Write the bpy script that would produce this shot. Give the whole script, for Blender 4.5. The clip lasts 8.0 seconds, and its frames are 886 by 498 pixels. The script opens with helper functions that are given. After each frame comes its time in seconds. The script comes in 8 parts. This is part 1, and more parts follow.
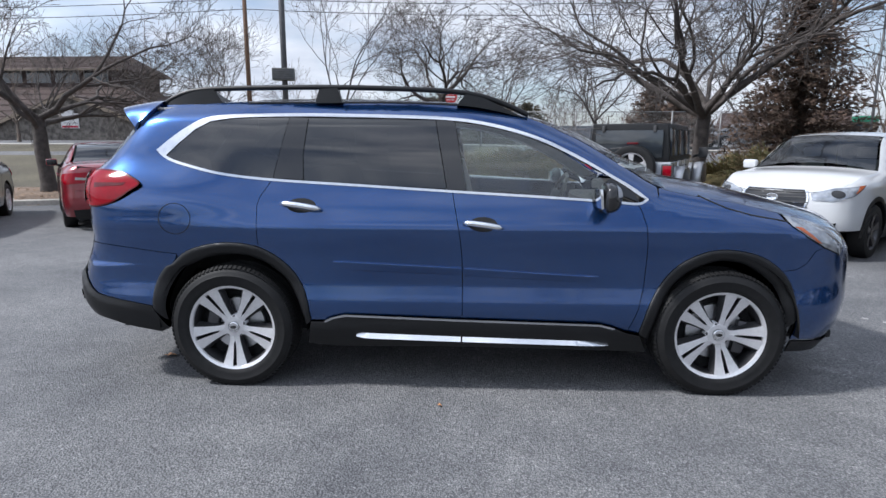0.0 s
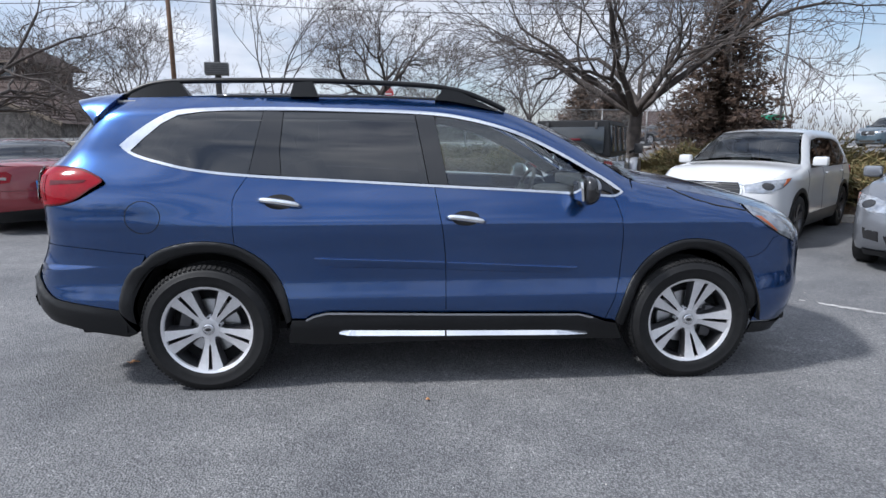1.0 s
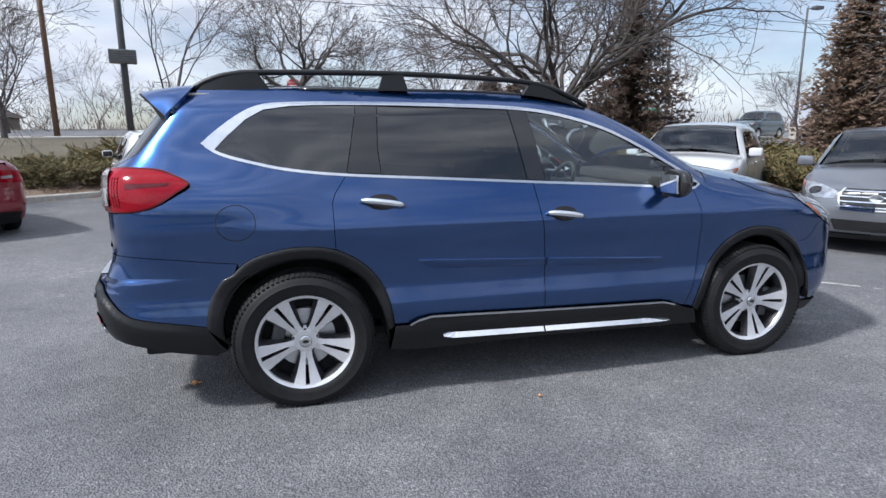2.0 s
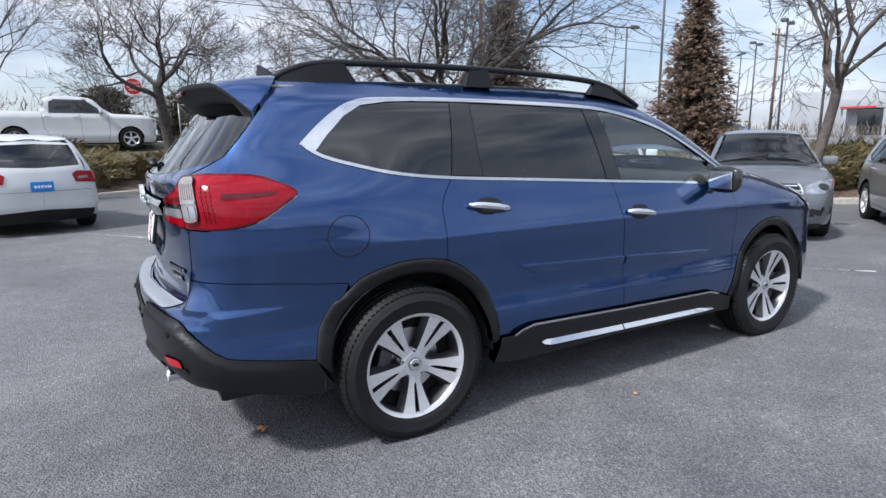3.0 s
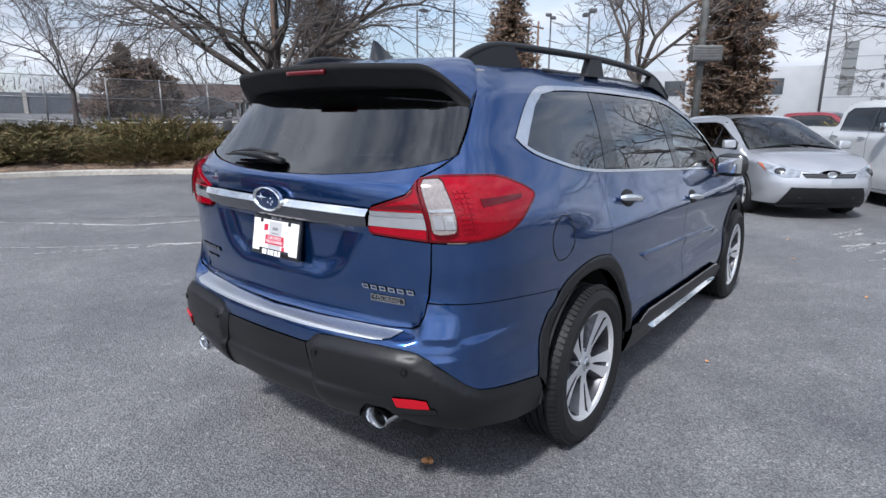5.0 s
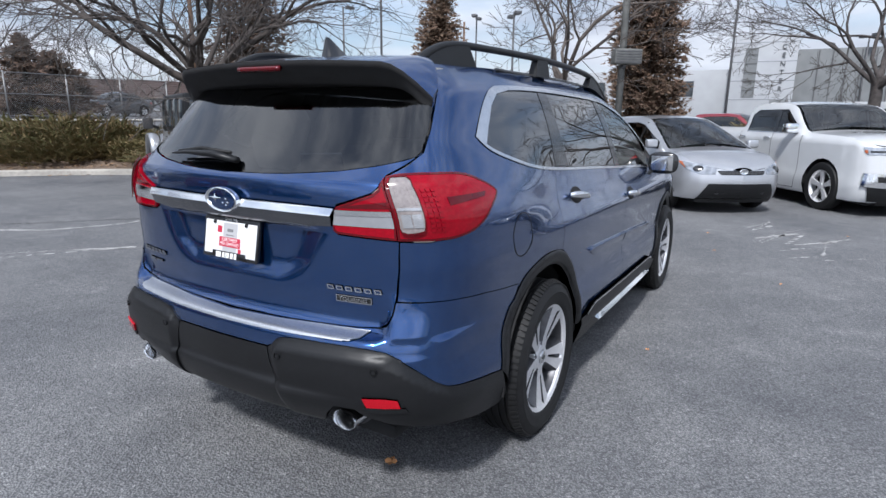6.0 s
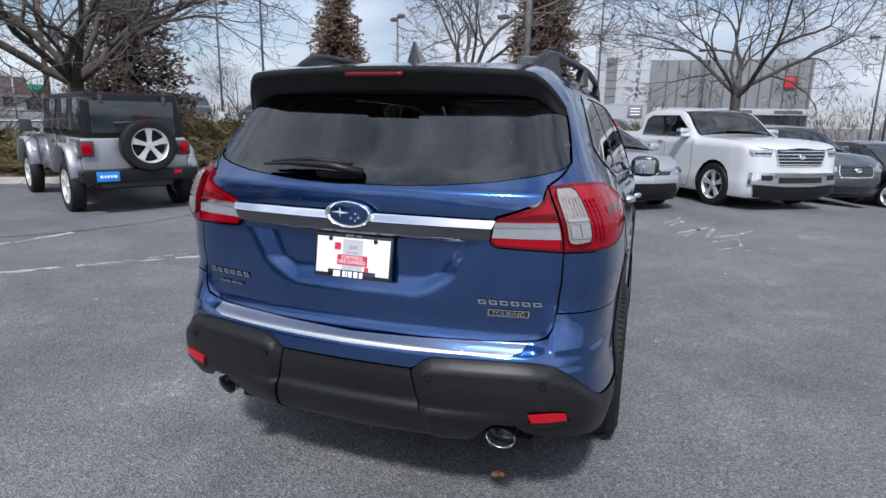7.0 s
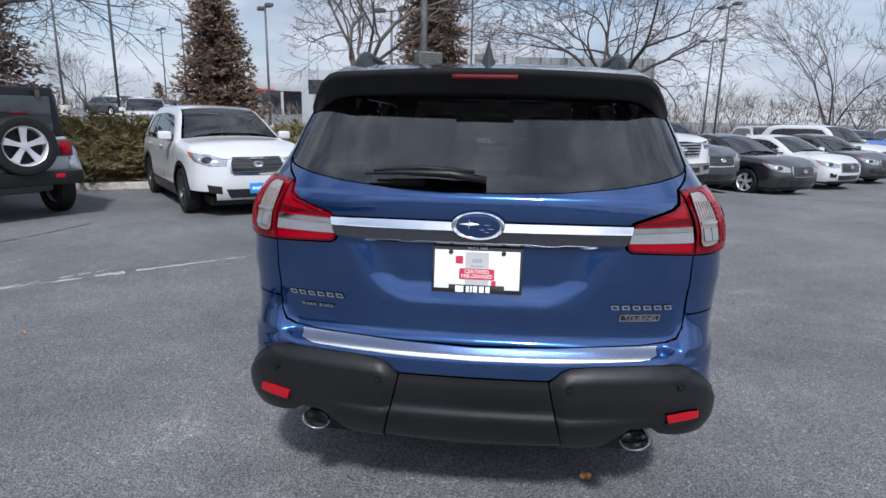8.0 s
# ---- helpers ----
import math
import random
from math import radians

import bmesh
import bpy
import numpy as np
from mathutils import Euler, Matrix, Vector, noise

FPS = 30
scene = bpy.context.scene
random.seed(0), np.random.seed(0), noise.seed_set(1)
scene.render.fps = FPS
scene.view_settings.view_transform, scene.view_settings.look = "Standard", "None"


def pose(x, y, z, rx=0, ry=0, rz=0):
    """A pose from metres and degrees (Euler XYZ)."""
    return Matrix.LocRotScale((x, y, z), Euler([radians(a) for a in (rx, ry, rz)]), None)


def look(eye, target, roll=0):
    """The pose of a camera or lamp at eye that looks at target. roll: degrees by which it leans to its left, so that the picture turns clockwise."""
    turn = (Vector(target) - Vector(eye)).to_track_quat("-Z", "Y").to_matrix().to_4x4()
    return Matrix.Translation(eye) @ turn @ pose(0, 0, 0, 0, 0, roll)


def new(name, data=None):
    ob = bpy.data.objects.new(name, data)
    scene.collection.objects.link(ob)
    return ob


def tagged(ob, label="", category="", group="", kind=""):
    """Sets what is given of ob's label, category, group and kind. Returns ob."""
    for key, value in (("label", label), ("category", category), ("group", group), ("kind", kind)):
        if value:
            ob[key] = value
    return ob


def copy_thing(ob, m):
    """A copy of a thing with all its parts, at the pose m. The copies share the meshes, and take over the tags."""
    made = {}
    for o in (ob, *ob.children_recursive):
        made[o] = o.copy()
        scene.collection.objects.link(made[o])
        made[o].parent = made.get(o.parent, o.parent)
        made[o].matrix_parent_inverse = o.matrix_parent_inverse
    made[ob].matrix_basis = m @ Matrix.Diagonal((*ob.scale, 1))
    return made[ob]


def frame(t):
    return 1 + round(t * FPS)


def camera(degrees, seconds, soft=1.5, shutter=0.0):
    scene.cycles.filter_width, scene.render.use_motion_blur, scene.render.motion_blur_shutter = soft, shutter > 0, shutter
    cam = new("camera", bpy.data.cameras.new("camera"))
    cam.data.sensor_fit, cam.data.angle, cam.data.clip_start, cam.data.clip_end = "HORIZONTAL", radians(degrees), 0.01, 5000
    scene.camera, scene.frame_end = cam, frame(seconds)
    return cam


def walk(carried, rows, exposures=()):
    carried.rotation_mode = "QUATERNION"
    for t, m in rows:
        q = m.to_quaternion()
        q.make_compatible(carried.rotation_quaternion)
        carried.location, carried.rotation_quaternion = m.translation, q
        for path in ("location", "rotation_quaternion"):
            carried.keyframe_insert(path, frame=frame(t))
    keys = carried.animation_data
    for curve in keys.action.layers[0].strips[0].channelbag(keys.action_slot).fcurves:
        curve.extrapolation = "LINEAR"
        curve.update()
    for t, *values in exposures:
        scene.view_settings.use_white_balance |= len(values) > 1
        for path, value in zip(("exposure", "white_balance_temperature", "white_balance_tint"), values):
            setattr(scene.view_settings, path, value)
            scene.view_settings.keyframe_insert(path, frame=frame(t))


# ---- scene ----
cam = camera(75.2, 8.0)
PATH = [
    (0, (-0.015, -4.214, 1.467), (-0.108, -2.249, 1.105), 0.1),
    (0.5, (-0.065, -4.215, 1.454), (-0.046, -2.249, 1.092), 0.1),
    (1, (-0.296, -4.222, 1.449), (-0.163, -2.261, 1.079), 0.0),
    (1.5, (-0.801, -4.114, 1.461), (-0.509, -2.172, 1.084), -0.1),
    (1.7, (-1.064, -4.075, 1.473), (-0.701, -2.147, 1.084), -0.2),
    (2.8, (-2.439, -3.446, 1.441), (-1.545, -1.696, 1.068), -0.4),
    (3, (-2.646, -3.271, 1.442), (-1.661, -1.572, 1.064), -0.5),
    (3.5, (-3.149, -2.831, 1.454), (-1.965, -1.268, 1.058), -0.4),
    (4, (-3.502, -2.402, 1.461), (-2.16, -0.978, 1.046), -0.4),
    (4.2, (-3.63, -2.252, 1.47), (-2.234, -0.884, 1.047), -0.4),
    (5.3, (-3.864, -1.907, 1.507), (-2.29, -0.758, 1.056), 0.5),
    (5.5, (-3.87, -1.898, 1.504), (-2.271, -0.785, 1.056), 0.5),
    (6, (-3.931, -1.838, 1.5), (-2.259, -0.839, 1.049), 0.7),
    (6.5, (-4.079, -1.493, 1.5), (-2.313, -0.664, 1.057), 0.9),
    (7, (-4.29, -0.952, 1.511), (-2.44, -0.333, 1.073), 1.1),
    (7.5, (-4.348, -0.418, 1.512), (-2.437, -0.041, 1.058), 1.1),
    (8, (-4.381, -0.062, 1.534), (-2.441, 0.121, 1.084), 1.1),
]
walk(cam, [(t, look(eye, target, roll)) for t, eye, target, roll in PATH], [(0, 0.38, 6030, 10), (3, 0.47, 6030, 10), (4, 0.47, 6030, 10), (5.5, 0.38, 6000, 10), (6.5, 0.27, 5980, 10), (8, 0.14, 5940, 10)])

# ---- world, sun ----
world = bpy.data.worlds.new("world")
scene.world = world
world.use_nodes = True
SUN_DIR = Vector((-0.65, -0.12, 0.75)).normalized()


def build_world():
    nt = world.node_tree
    nt.nodes.clear()
    out = nt.nodes.new("ShaderNodeOutputWorld")
    bg = nt.nodes.new("ShaderNodeBackground")
    sky = nt.nodes.new("ShaderNodeTexSky")
    sky.sky_type = "NISHITA"
    sky.sun_disc = False
    sky.sun_elevation = math.asin(SUN_DIR.z)
    sky.sun_rotation = math.atan2(SUN_DIR.x, SUN_DIR.y)
    # a thin broken cloud cover over the blue
    tc = nt.nodes.new("ShaderNodeTexCoord")
    mp = nt.nodes.new("ShaderNodeMapping")
    mp.inputs["Scale"].default_value = (1.0, 1.0, 3.2)
    n1 = nt.nodes.new("ShaderNodeTexNoise")
    n1.inputs["Scale"].default_value = 2.3
    n1.inputs["Detail"].default_value = 7
    n1.inputs["Roughness"].default_value = 0.55
    rmp = nt.nodes.new("ShaderNodeValToRGB")
    rmp.color_ramp.elements[0].position = 0.36
    rmp.color_ramp.elements[0].color = (0.22, 0.22, 0.22, 1)
    rmp.color_ramp.elements[1].position = 0.56
    rmp.color_ramp.elements[1].color = (1, 1, 1, 1)
    n2 = nt.nodes.new("ShaderNodeTexNoise")
    n2.inputs["Scale"].default_value = 4.1
    n2.inputs["Detail"].default_value = 6
    shade = nt.nodes.new("ShaderNodeValToRGB")
    shade.color_ramp.elements[0].position = 0.35
    shade.color_ramp.elements[0].color = (3.9, 4.2, 4.9, 1)
    shade.color_ramp.elements[1].position = 0.68
    shade.color_ramp.elements[1].color = (7.4, 7.5, 7.8, 1)
    # cloud is brighter on the side of the veiled sun
    dot = nt.nodes.new("ShaderNodeVectorMath")
    dot.operation = "DOT_PRODUCT"
    dot.inputs[1].default_value = SUN_DIR
    toward = nt.nodes.new("ShaderNodeMapRange")
    toward.interpolation_type = "SMOOTHSTEP"
    toward.inputs["From Min"].default_value = 0.0
    toward.inputs["From Max"].default_value = 1.0
    toward.inputs["To Min"].default_value = 0.97
    toward.inputs["To Max"].default_value = 1.75
    lit = nt.nodes.new("ShaderNodeVectorMath")
    lit.operation = "SCALE"
    mix = nt.nodes.new("ShaderNodeMix")
    mix.data_type = "RGBA"
    ln = nt.links.new
    ln(tc.outputs["Generated"], dot.inputs[0])
    ln(dot.outputs["Value"], toward.inputs["Value"])
    ln(shade.outputs[0], lit.inputs[0])
    ln(toward.outputs[0], lit.inputs["Scale"])
    ln(tc.outputs["Generated"], mp.inputs["Vector"])
    ln(mp.outputs[0], n1.inputs["Vector"])
    ln(mp.outputs[0], n2.inputs["Vector"])
    ln(n1.outputs["Fac"], rmp.inputs[0])
    ln(n2.outputs["Fac"], shade.inputs[0])
    ln(rmp.outputs[0], mix.inputs["Factor"])
    ln(sky.outputs[0], mix.inputs["A"])
    ln(lit.outputs[0], mix.inputs["B"])
    ln(mix.outputs["Result"], bg.inputs[0])
    bg.inputs[1].default_value = 0.107
    ln(bg.outputs[0], out.inputs[0])


build_world()
sun = new("sun", bpy.data.lights.new("sun", "SUN"))
sun.data.energy = 3.6
sun.data.angle = radians(5)
sun.data.color = (1.0, 0.955, 0.9)
sun.matrix_world = look(SUN_DIR * 60, (0, 0, 0))


# ---- materials ----
def mat(name, color, rough=0.5, metal=0.0, coat=0.0, noise_scale=0.0, noise_amt=0.0, bump=0.0, bump_scale=200.0, spec=0.5, big=0.0, big_scale=1.5, dist=0.004):
    """A surface with fine grain, broad unevenness and relief."""
    m = bpy.data.materials.new(name)
    m.use_nodes = True
    nt = m.node_tree
    b = nt.nodes["Principled BSDF"]
    b.inputs["Base Color"].default_value = (*color, 1)
    b.inputs["Roughness"].default_value = rough
    b.inputs["Metallic"].default_value = metal
    b.inputs["Coat Weight"].default_value = coat
    b.inputs["Coat Roughness"].default_value = 0.03
    b.inputs["Specular IOR Level"].default_value = spec
    ln = nt.links.new
    tc = nt.nodes.new("ShaderNodeTexCoord")
    col = None
    for scale, amt in ((noise_scale, noise_amt), (big_scale, big)):
        if amt <= 0 or scale <= 0:
            continue
        n = nt.nodes.new("ShaderNodeTexNoise")
        n.inputs["Scale"].default_value = scale
        n.inputs["Detail"].default_value = 5
        ln(tc.outputs["Object"], n.inputs["Vector"])
        r = nt.nodes.new("ShaderNodeMapRange")
        r.inputs["From Min"].default_value = 0.3
        r.inputs["From Max"].default_value = 0.7
        r.inputs["To Min"].default_value = 1 - amt
        r.inputs["To Max"].default_value = 1 + amt
        ln(n.outputs["Fac"], r.inputs["Value"])
        mx = nt.nodes.new("ShaderNodeMix")
        mx.data_type = "RGBA"
        mx.blend_type = "MULTIPLY"
        mx.inputs["Factor"].default_value = 1
        if col is None:
            mx.inputs["A"].default_value = (*color, 1)
        else:
            ln(col, mx.inputs["A"])
        ln(r.outputs[0], mx.inputs["B"])
        col = mx.outputs["Result"]
    if col is not None:
        ln(col, b.inputs["Base Color"])
    if bump > 0:
        n = nt.nodes.new("ShaderNodeTexNoise")
        n.inputs["Scale"].default_value = bump_scale
        n.inputs["Detail"].default_value = 3
        ln(tc.outputs["Object"], n.inputs["Vector"])
        bp = nt.nodes.new("ShaderNodeBump")
        bp.inputs["Strength"].default_value = bump
        bp.inputs["Distance"].default_value = dist
        ln(n.outputs["Fac"], bp.inputs["Height"])
        ln(bp.outputs[0], b.inputs["Normal"])
    return m


def car_paint(name, color, metal=0.6, rough=0.28, coat_ior=1.6):
    """Clear-coated paint with metal flake and a trace of dust."""
    m = mat(name, color, rough, metal, coat=1.0, noise_scale=900, noise_amt=0.18 if metal > 0.2 else 0.03, big=0.05, big_scale=2.0)
    nt = m.node_tree
    b = nt.nodes["Principled BSDF"]
    tc = nt.nodes.new("ShaderNodeTexCoord")
    n = nt.nodes.new("ShaderNodeTexNoise")
    n.inputs["Scale"].default_value = 3.5
    n.inputs["Detail"].default_value = 6
    r = nt.nodes.new("ShaderNodeMapRange")
    r.inputs["To Min"].default_value = 0.015
    r.inputs["To Max"].default_value = 0.07
    nt.links.new(tc.outputs["Object"], n.inputs["Vector"])
    nt.links.new(n.outputs["Fac"], r.inputs["Value"])
    nt.links.new(r.outputs[0], b.inputs["Coat Roughness"])
    b.inputs["Coat IOR"].default_value = coat_ior
    return m


def glass(name, tint, gloss=1.0, ior=1.52):
    """Window glass: see-through with the tint given, and glossy at a slant."""
    m = bpy.data.materials.new(name)
    m.use_nodes = True
    nt = m.node_tree
    nt.nodes.clear()
    out = nt.nodes.new("ShaderNodeOutputMaterial")
    tr = nt.nodes.new("ShaderNodeBsdfTransparent")
    tr.inputs[0].default_value = (*tint, 1)
    gl = nt.nodes.new("ShaderNodeBsdfGlossy")
    gl.inputs["Roughness"].default_value = 0.01
    fr = nt.nodes.new("ShaderNodeFresnel")
    fr.inputs["IOR"].default_value = ior
    mul = nt.nodes.new("ShaderNodeMath")
    mul.operation = "MULTIPLY"
    mul.inputs[1].default_value = gloss
    mx = nt.nodes.new("ShaderNodeMixShader")
    nt.links.new(fr.outputs[0], mul.inputs[0])
    nt.links.new(mul.outputs[0], mx.inputs[0])
    nt.links.new(tr.outputs[0], mx.inputs[1])
    nt.links.new(gl.outputs[0], mx.inputs[2])
    nt.links.new(mx.outputs[0], out.inputs[0])
    return m


def asphalt():
    m = mat("asphalt", (0.075, 0.077, 0.082), 0.8, noise_scale=0, bump=0.0)
    nt = m.node_tree
    b = nt.nodes["Principled BSDF"]
    ln = nt.links.new
    tc = nt.nodes.new("ShaderNodeTexCoord")

    def noise_tex(scale, detail=4.0, rough=0.55):
        n = nt.nodes.new("ShaderNodeTexNoise")
        n.inputs["Scale"].default_value = scale
        n.inputs["Detail"].default_value = detail
        n.inputs["Roughness"].default_value = rough
        ln(tc.outputs["Object"], n.inputs["Vector"])
        return n.outputs["Fac"]

    def ramp(src, stops):
        r = nt.nodes.new("ShaderNodeValToRGB")
        e = r.color_ramp.elements
        while len(e) < len(stops):
            e.new(0.5)
        for k, (p, c) in enumerate(stops):
            e[k].position = p
            e[k].color = (*c, 1)
        ln(src, r.inputs[0])
        return r.outputs[0]

    def mul(a, c):
        x = nt.nodes.new("ShaderNodeMix")
        x.data_type, x.blend_type = "RGBA", "MULTIPLY"
        x.inputs["Factor"].default_value = 1
        ln(a, x.inputs["A"])
        ln(c, x.inputs["B"])
        return x.outputs["Result"]

    v = nt.nodes.new("ShaderNodeTexVoronoi")
    v.inputs["Scale"].default_value = 105
    ln(tc.outputs["Object"], v.inputs["Vector"])
    stones = ramp(v.outputs["Distance"], [(0.0, (0.275, 0.273, 0.275)), (0.28, (0.180, 0.182, 0.187)), (0.75, (0.085, 0.086, 0.091))])
    v2 = nt.nodes.new("ShaderNodeTexVoronoi")
    v2.inputs["Scale"].default_value = 70
    ln(tc.outputs["Object"], v2.inputs["Vector"])
    sep = nt.nodes.new("ShaderNodeSeparateColor")
    ln(v2.outputs["Color"], sep.inputs[0])
    flecks = ramp(sep.outputs[0], [(0.0, (0.84, 0.84, 0.85)), (0.5, (0.97, 0.97, 0.97)), (0.9, (1.05, 1.05, 1.04)), (0.985, (1.45, 1.44, 1.42))])
    grain = ramp(noise_tex(190, 2), [(0.3, (0.74, 0.74, 0.74)), (0.7, (1.27, 1.27, 1.27))])
    worn = ramp(noise_tex(0.55, 6, 0.6), [(0.3, (0.74, 0.75, 0.78)), (0.62, (1.24, 1.235, 1.22))])
    patches = ramp(noise_tex(4.2, 5), [(0.3, (0.86, 0.86, 0.87)), (0.7, (1.1, 1.1, 1.09))])
    # pale mineral bloom where water has dried
    salt = ramp(noise_tex(1.15, 9, 0.72), [(0.60, (1, 1, 1)), (0.72, (1.75, 1.73, 1.7))])
    c = mul(mul(mul(mul(mul(stones, grain), worn), patches), salt), flecks)
    ln(c, b.inputs["Base Color"])
    bp = nt.nodes.new("ShaderNodeBump")
    bp.inputs["Strength"].default_value = 1.0
    bp.inputs["Distance"].default_value = 0.006
    bp.invert = True
    ln(v.outputs["Distance"], bp.inputs["Height"])
    ln(bp.outputs[0], b.inputs["Normal"])
    return m


M_ASPHALT = asphalt()
M_BLUE = car_paint("blue_paint", (0.0135, 0.061, 0.203), 0.88, 0.21, 1.66)
M_CLAD = mat("black_cladding", (0.008, 0.0083, 0.0093), 0.40, spec=0.36, noise_scale=60, noise_amt=0.15, bump=0.25, bump_scale=900, big=0.2, big_scale=3, dist=0.001)
M_GLOSSBLACK = mat("gloss_black", (0.012, 0.012, 0.013), 0.15, coat=0.5, noise_scale=3, noise_amt=0.1)
M_RUBBER = mat("tyre_rubber", (0.008, 0.008, 0.0085), 0.6, spec=0.35, noise_scale=30, noise_amt=0.3, bump=0.2, bump_scale=300, dist=0.001)
M_CHROME = mat("chrome", (0.88, 0.89, 0.90), 0.09, 1.0, noise_scale=20, noise_amt=0.04)
M_SATIN = mat("satin_chrome", (0.74, 0.75, 0.77), 0.17, 1.0, noise_scale=30, noise_amt=0.05)
M_STEEL = mat("brushed_steel", (0.62, 0.63, 0.65), 0.38, 1.0, noise_scale=140, noise_amt=0.12)
M_ALLOY = mat("machined_alloy", (0.76, 0.76, 0.775), 0.30, 0.6, noise_scale=40, noise_amt=0.07)
M_ALLOYDARK = mat("grey_alloy", (0.10, 0.10, 0.107), 0.38, 0.8, noise_scale=40, noise_amt=0.08)
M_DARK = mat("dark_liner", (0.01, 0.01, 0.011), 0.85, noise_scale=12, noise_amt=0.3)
M_RED = mat("red_lens", (0.25, 0.0003, 0.008), 0.09, coat=0.15, spec=0.25, noise_scale=70, noise_amt=0.12, big=0.1, big_scale=9)
M_REDDARK = mat("deep_red_lens", (0.085, 0.001, 0.004), 0.12, coat=0.5, spec=0.25, noise_scale=60, noise_amt=0.12)
M_REFLECTOR = mat("red_reflector", (0.40, 0.003, 0.012), 0.2, coat=0.3, spec=0.25, noise_scale=200, noise_amt=0.15)
M_CLEAR = mat("clear_lens", (0.27, 0.235, 0.225), 0.14, 0.2, coat=1.0, noise_scale=90, noise_amt=0.16)
M_GREYLENS = mat("grey_lens", (0.40, 0.41, 0.43), 0.18, 0.5, coat=1.0, noise_scale=40, noise_amt=0.06)
M_SMOKE = mat("smoked_chrome", (0.13, 0.135, 0.15), 0.10, 0.85, coat=0.6, noise_scale=30, noise_amt=0.06)
M_AMBER = mat("amber_lens", (0.36, 0.085, 0.025), 0.15, coat=1.0, noise_scale=80, noise_amt=0.1)
M_LAMP = mat("headlamp", (0.36, 0.38, 0.41), 0.08, 0.6, coat=1.0, noise_scale=14, noise_amt=0.4)
M_PRIVACY = glass("privacy_glass", (0.035, 0.037, 0.041), 2.0, 1.6)
M_REARGLASS = glass("rear_glass", (0.09, 0.094, 0.10), 1.7, 1.6)
M_GLASS = glass("clear_glass", (0.84, 0.95, 0.925), 1.25, 1.9)
M_PLATE = mat("white_plate", (0.72, 0.72, 0.73), 0.4, noise_scale=60, noise_amt=0.03)
M_PAPERGREY = mat("grey_print", (0.42, 0.42, 0.43), 0.5, noise_scale=60, noise_amt=0.03)
M_PRINTRED = mat("red_print", (0.45, 0.02, 0.05), 0.45, noise_scale=60, noise_amt=0.04)
M_WHITEPRINT = mat("white_print", (0.8, 0.8, 0.8), 0.45, noise_scale=60, noise_amt=0.03)
M_BLUEPRINT = mat("blue_print", (0.02, 0.22, 0.62), 0.45, noise_scale=60, noise_amt=0.04)
M_SEAT = mat("grey_leather", (0.34, 0.33, 0.32), 0.55, noise_scale=40, noise_amt=0.12, bump=0.2, bump_scale=150, dist=0.001)
M_TRIM = mat("interior_plastic", (0.05, 0.05, 0.052), 0.6, noise_scale=60, noise_amt=0.15)


# ---- mesh helpers ----
def mesh_object(name, verts, faces, material, parent=None, normals=None, smooth=True, label=""):
    me = bpy.data.meshes.new(name)
    me.from_pydata([tuple(v) for v in verts], [], faces)
    me.materials.append(material)
    if smooth:
        me.polygons.foreach_set("use_smooth", [True] * len(me.polygons))
    me.update()
    if normals is not None:
        me.normals_split_custom_set_from_vertices([tuple(n) for n in normals])
    ob = new(name, me)
    ob.parent = parent
    if label:
        tagged(ob, label)
    return ob


def part(name, bm, material, parent, label="", smooth=True, angle=35):
    """Links a bmesh as one mesh object under a thing or a part."""
    me = bpy.data.meshes.new(name)
    bmesh.ops.recalc_face_normals(bm, faces=bm.faces[:])
    bm.to_mesh(me)
    bm.free()
    me.materials.append(material)
    if smooth:
        me.polygons.foreach_set("use_smooth", [True] * len(me.polygons))
        me.set_sharp_from_angle(angle=radians(angle))
    ob = new(name, me)
    ob.parent = parent
    if label:
        tagged(ob, label)
    return ob


def empty(name, m, label, category, group="", kind=""):
    ob = new(name)
    ob.empty_display_size = 0.1
    ob.matrix_world = m
    return tagged(ob, label, category, group, kind)


def box_bm(x0, x1, y0, y1, z0, z1, bevel=0.0, seg=2, bm=None):
    own = bm is None
    bm = bm or bmesh.new()
    r = bmesh.ops.create_cube(bm, size=1.0)
    bmesh.ops.scale(bm, vec=(x1 - x0, y1 - y0, z1 - z0), verts=r["verts"])
    bmesh.ops.translate(bm, vec=((x0 + x1) / 2, (y0 + y1) / 2, (z0 + z1) / 2), verts=r["verts"])
    if bevel > 0:
        es = list({e for v in r["verts"] for e in v.link_edges})
        bmesh.ops.bevel(bm, geom=es, offset=bevel, segments=seg, affect="EDGES", profile=0.6)
    return bm


def lathe(profile, n=48, axis="y", bm=None):
    """A turned shape: profile of (radius, offset along the axis)."""
    bm = bm or bmesh.new()
    rings = []
    for r, h in profile:
        ring = []
        for k in range(n):
            a = 2 * math.pi * k / n
            p = (r * math.cos(a), h, r * math.sin(a)) if axis == "y" else (
                (r * math.cos(a), r * math.sin(a), h) if axis == "z" else (h, r * math.cos(a), r * math.sin(a)))
            ring.append(bm.verts.new(p))
        rings.append(ring)
    for a, b in zip(rings, rings[1:]):
        for k in range(n):
            j = (k + 1) % n
            bm.faces.new((a[k], a[j], b[j], b[k]))
    return bm


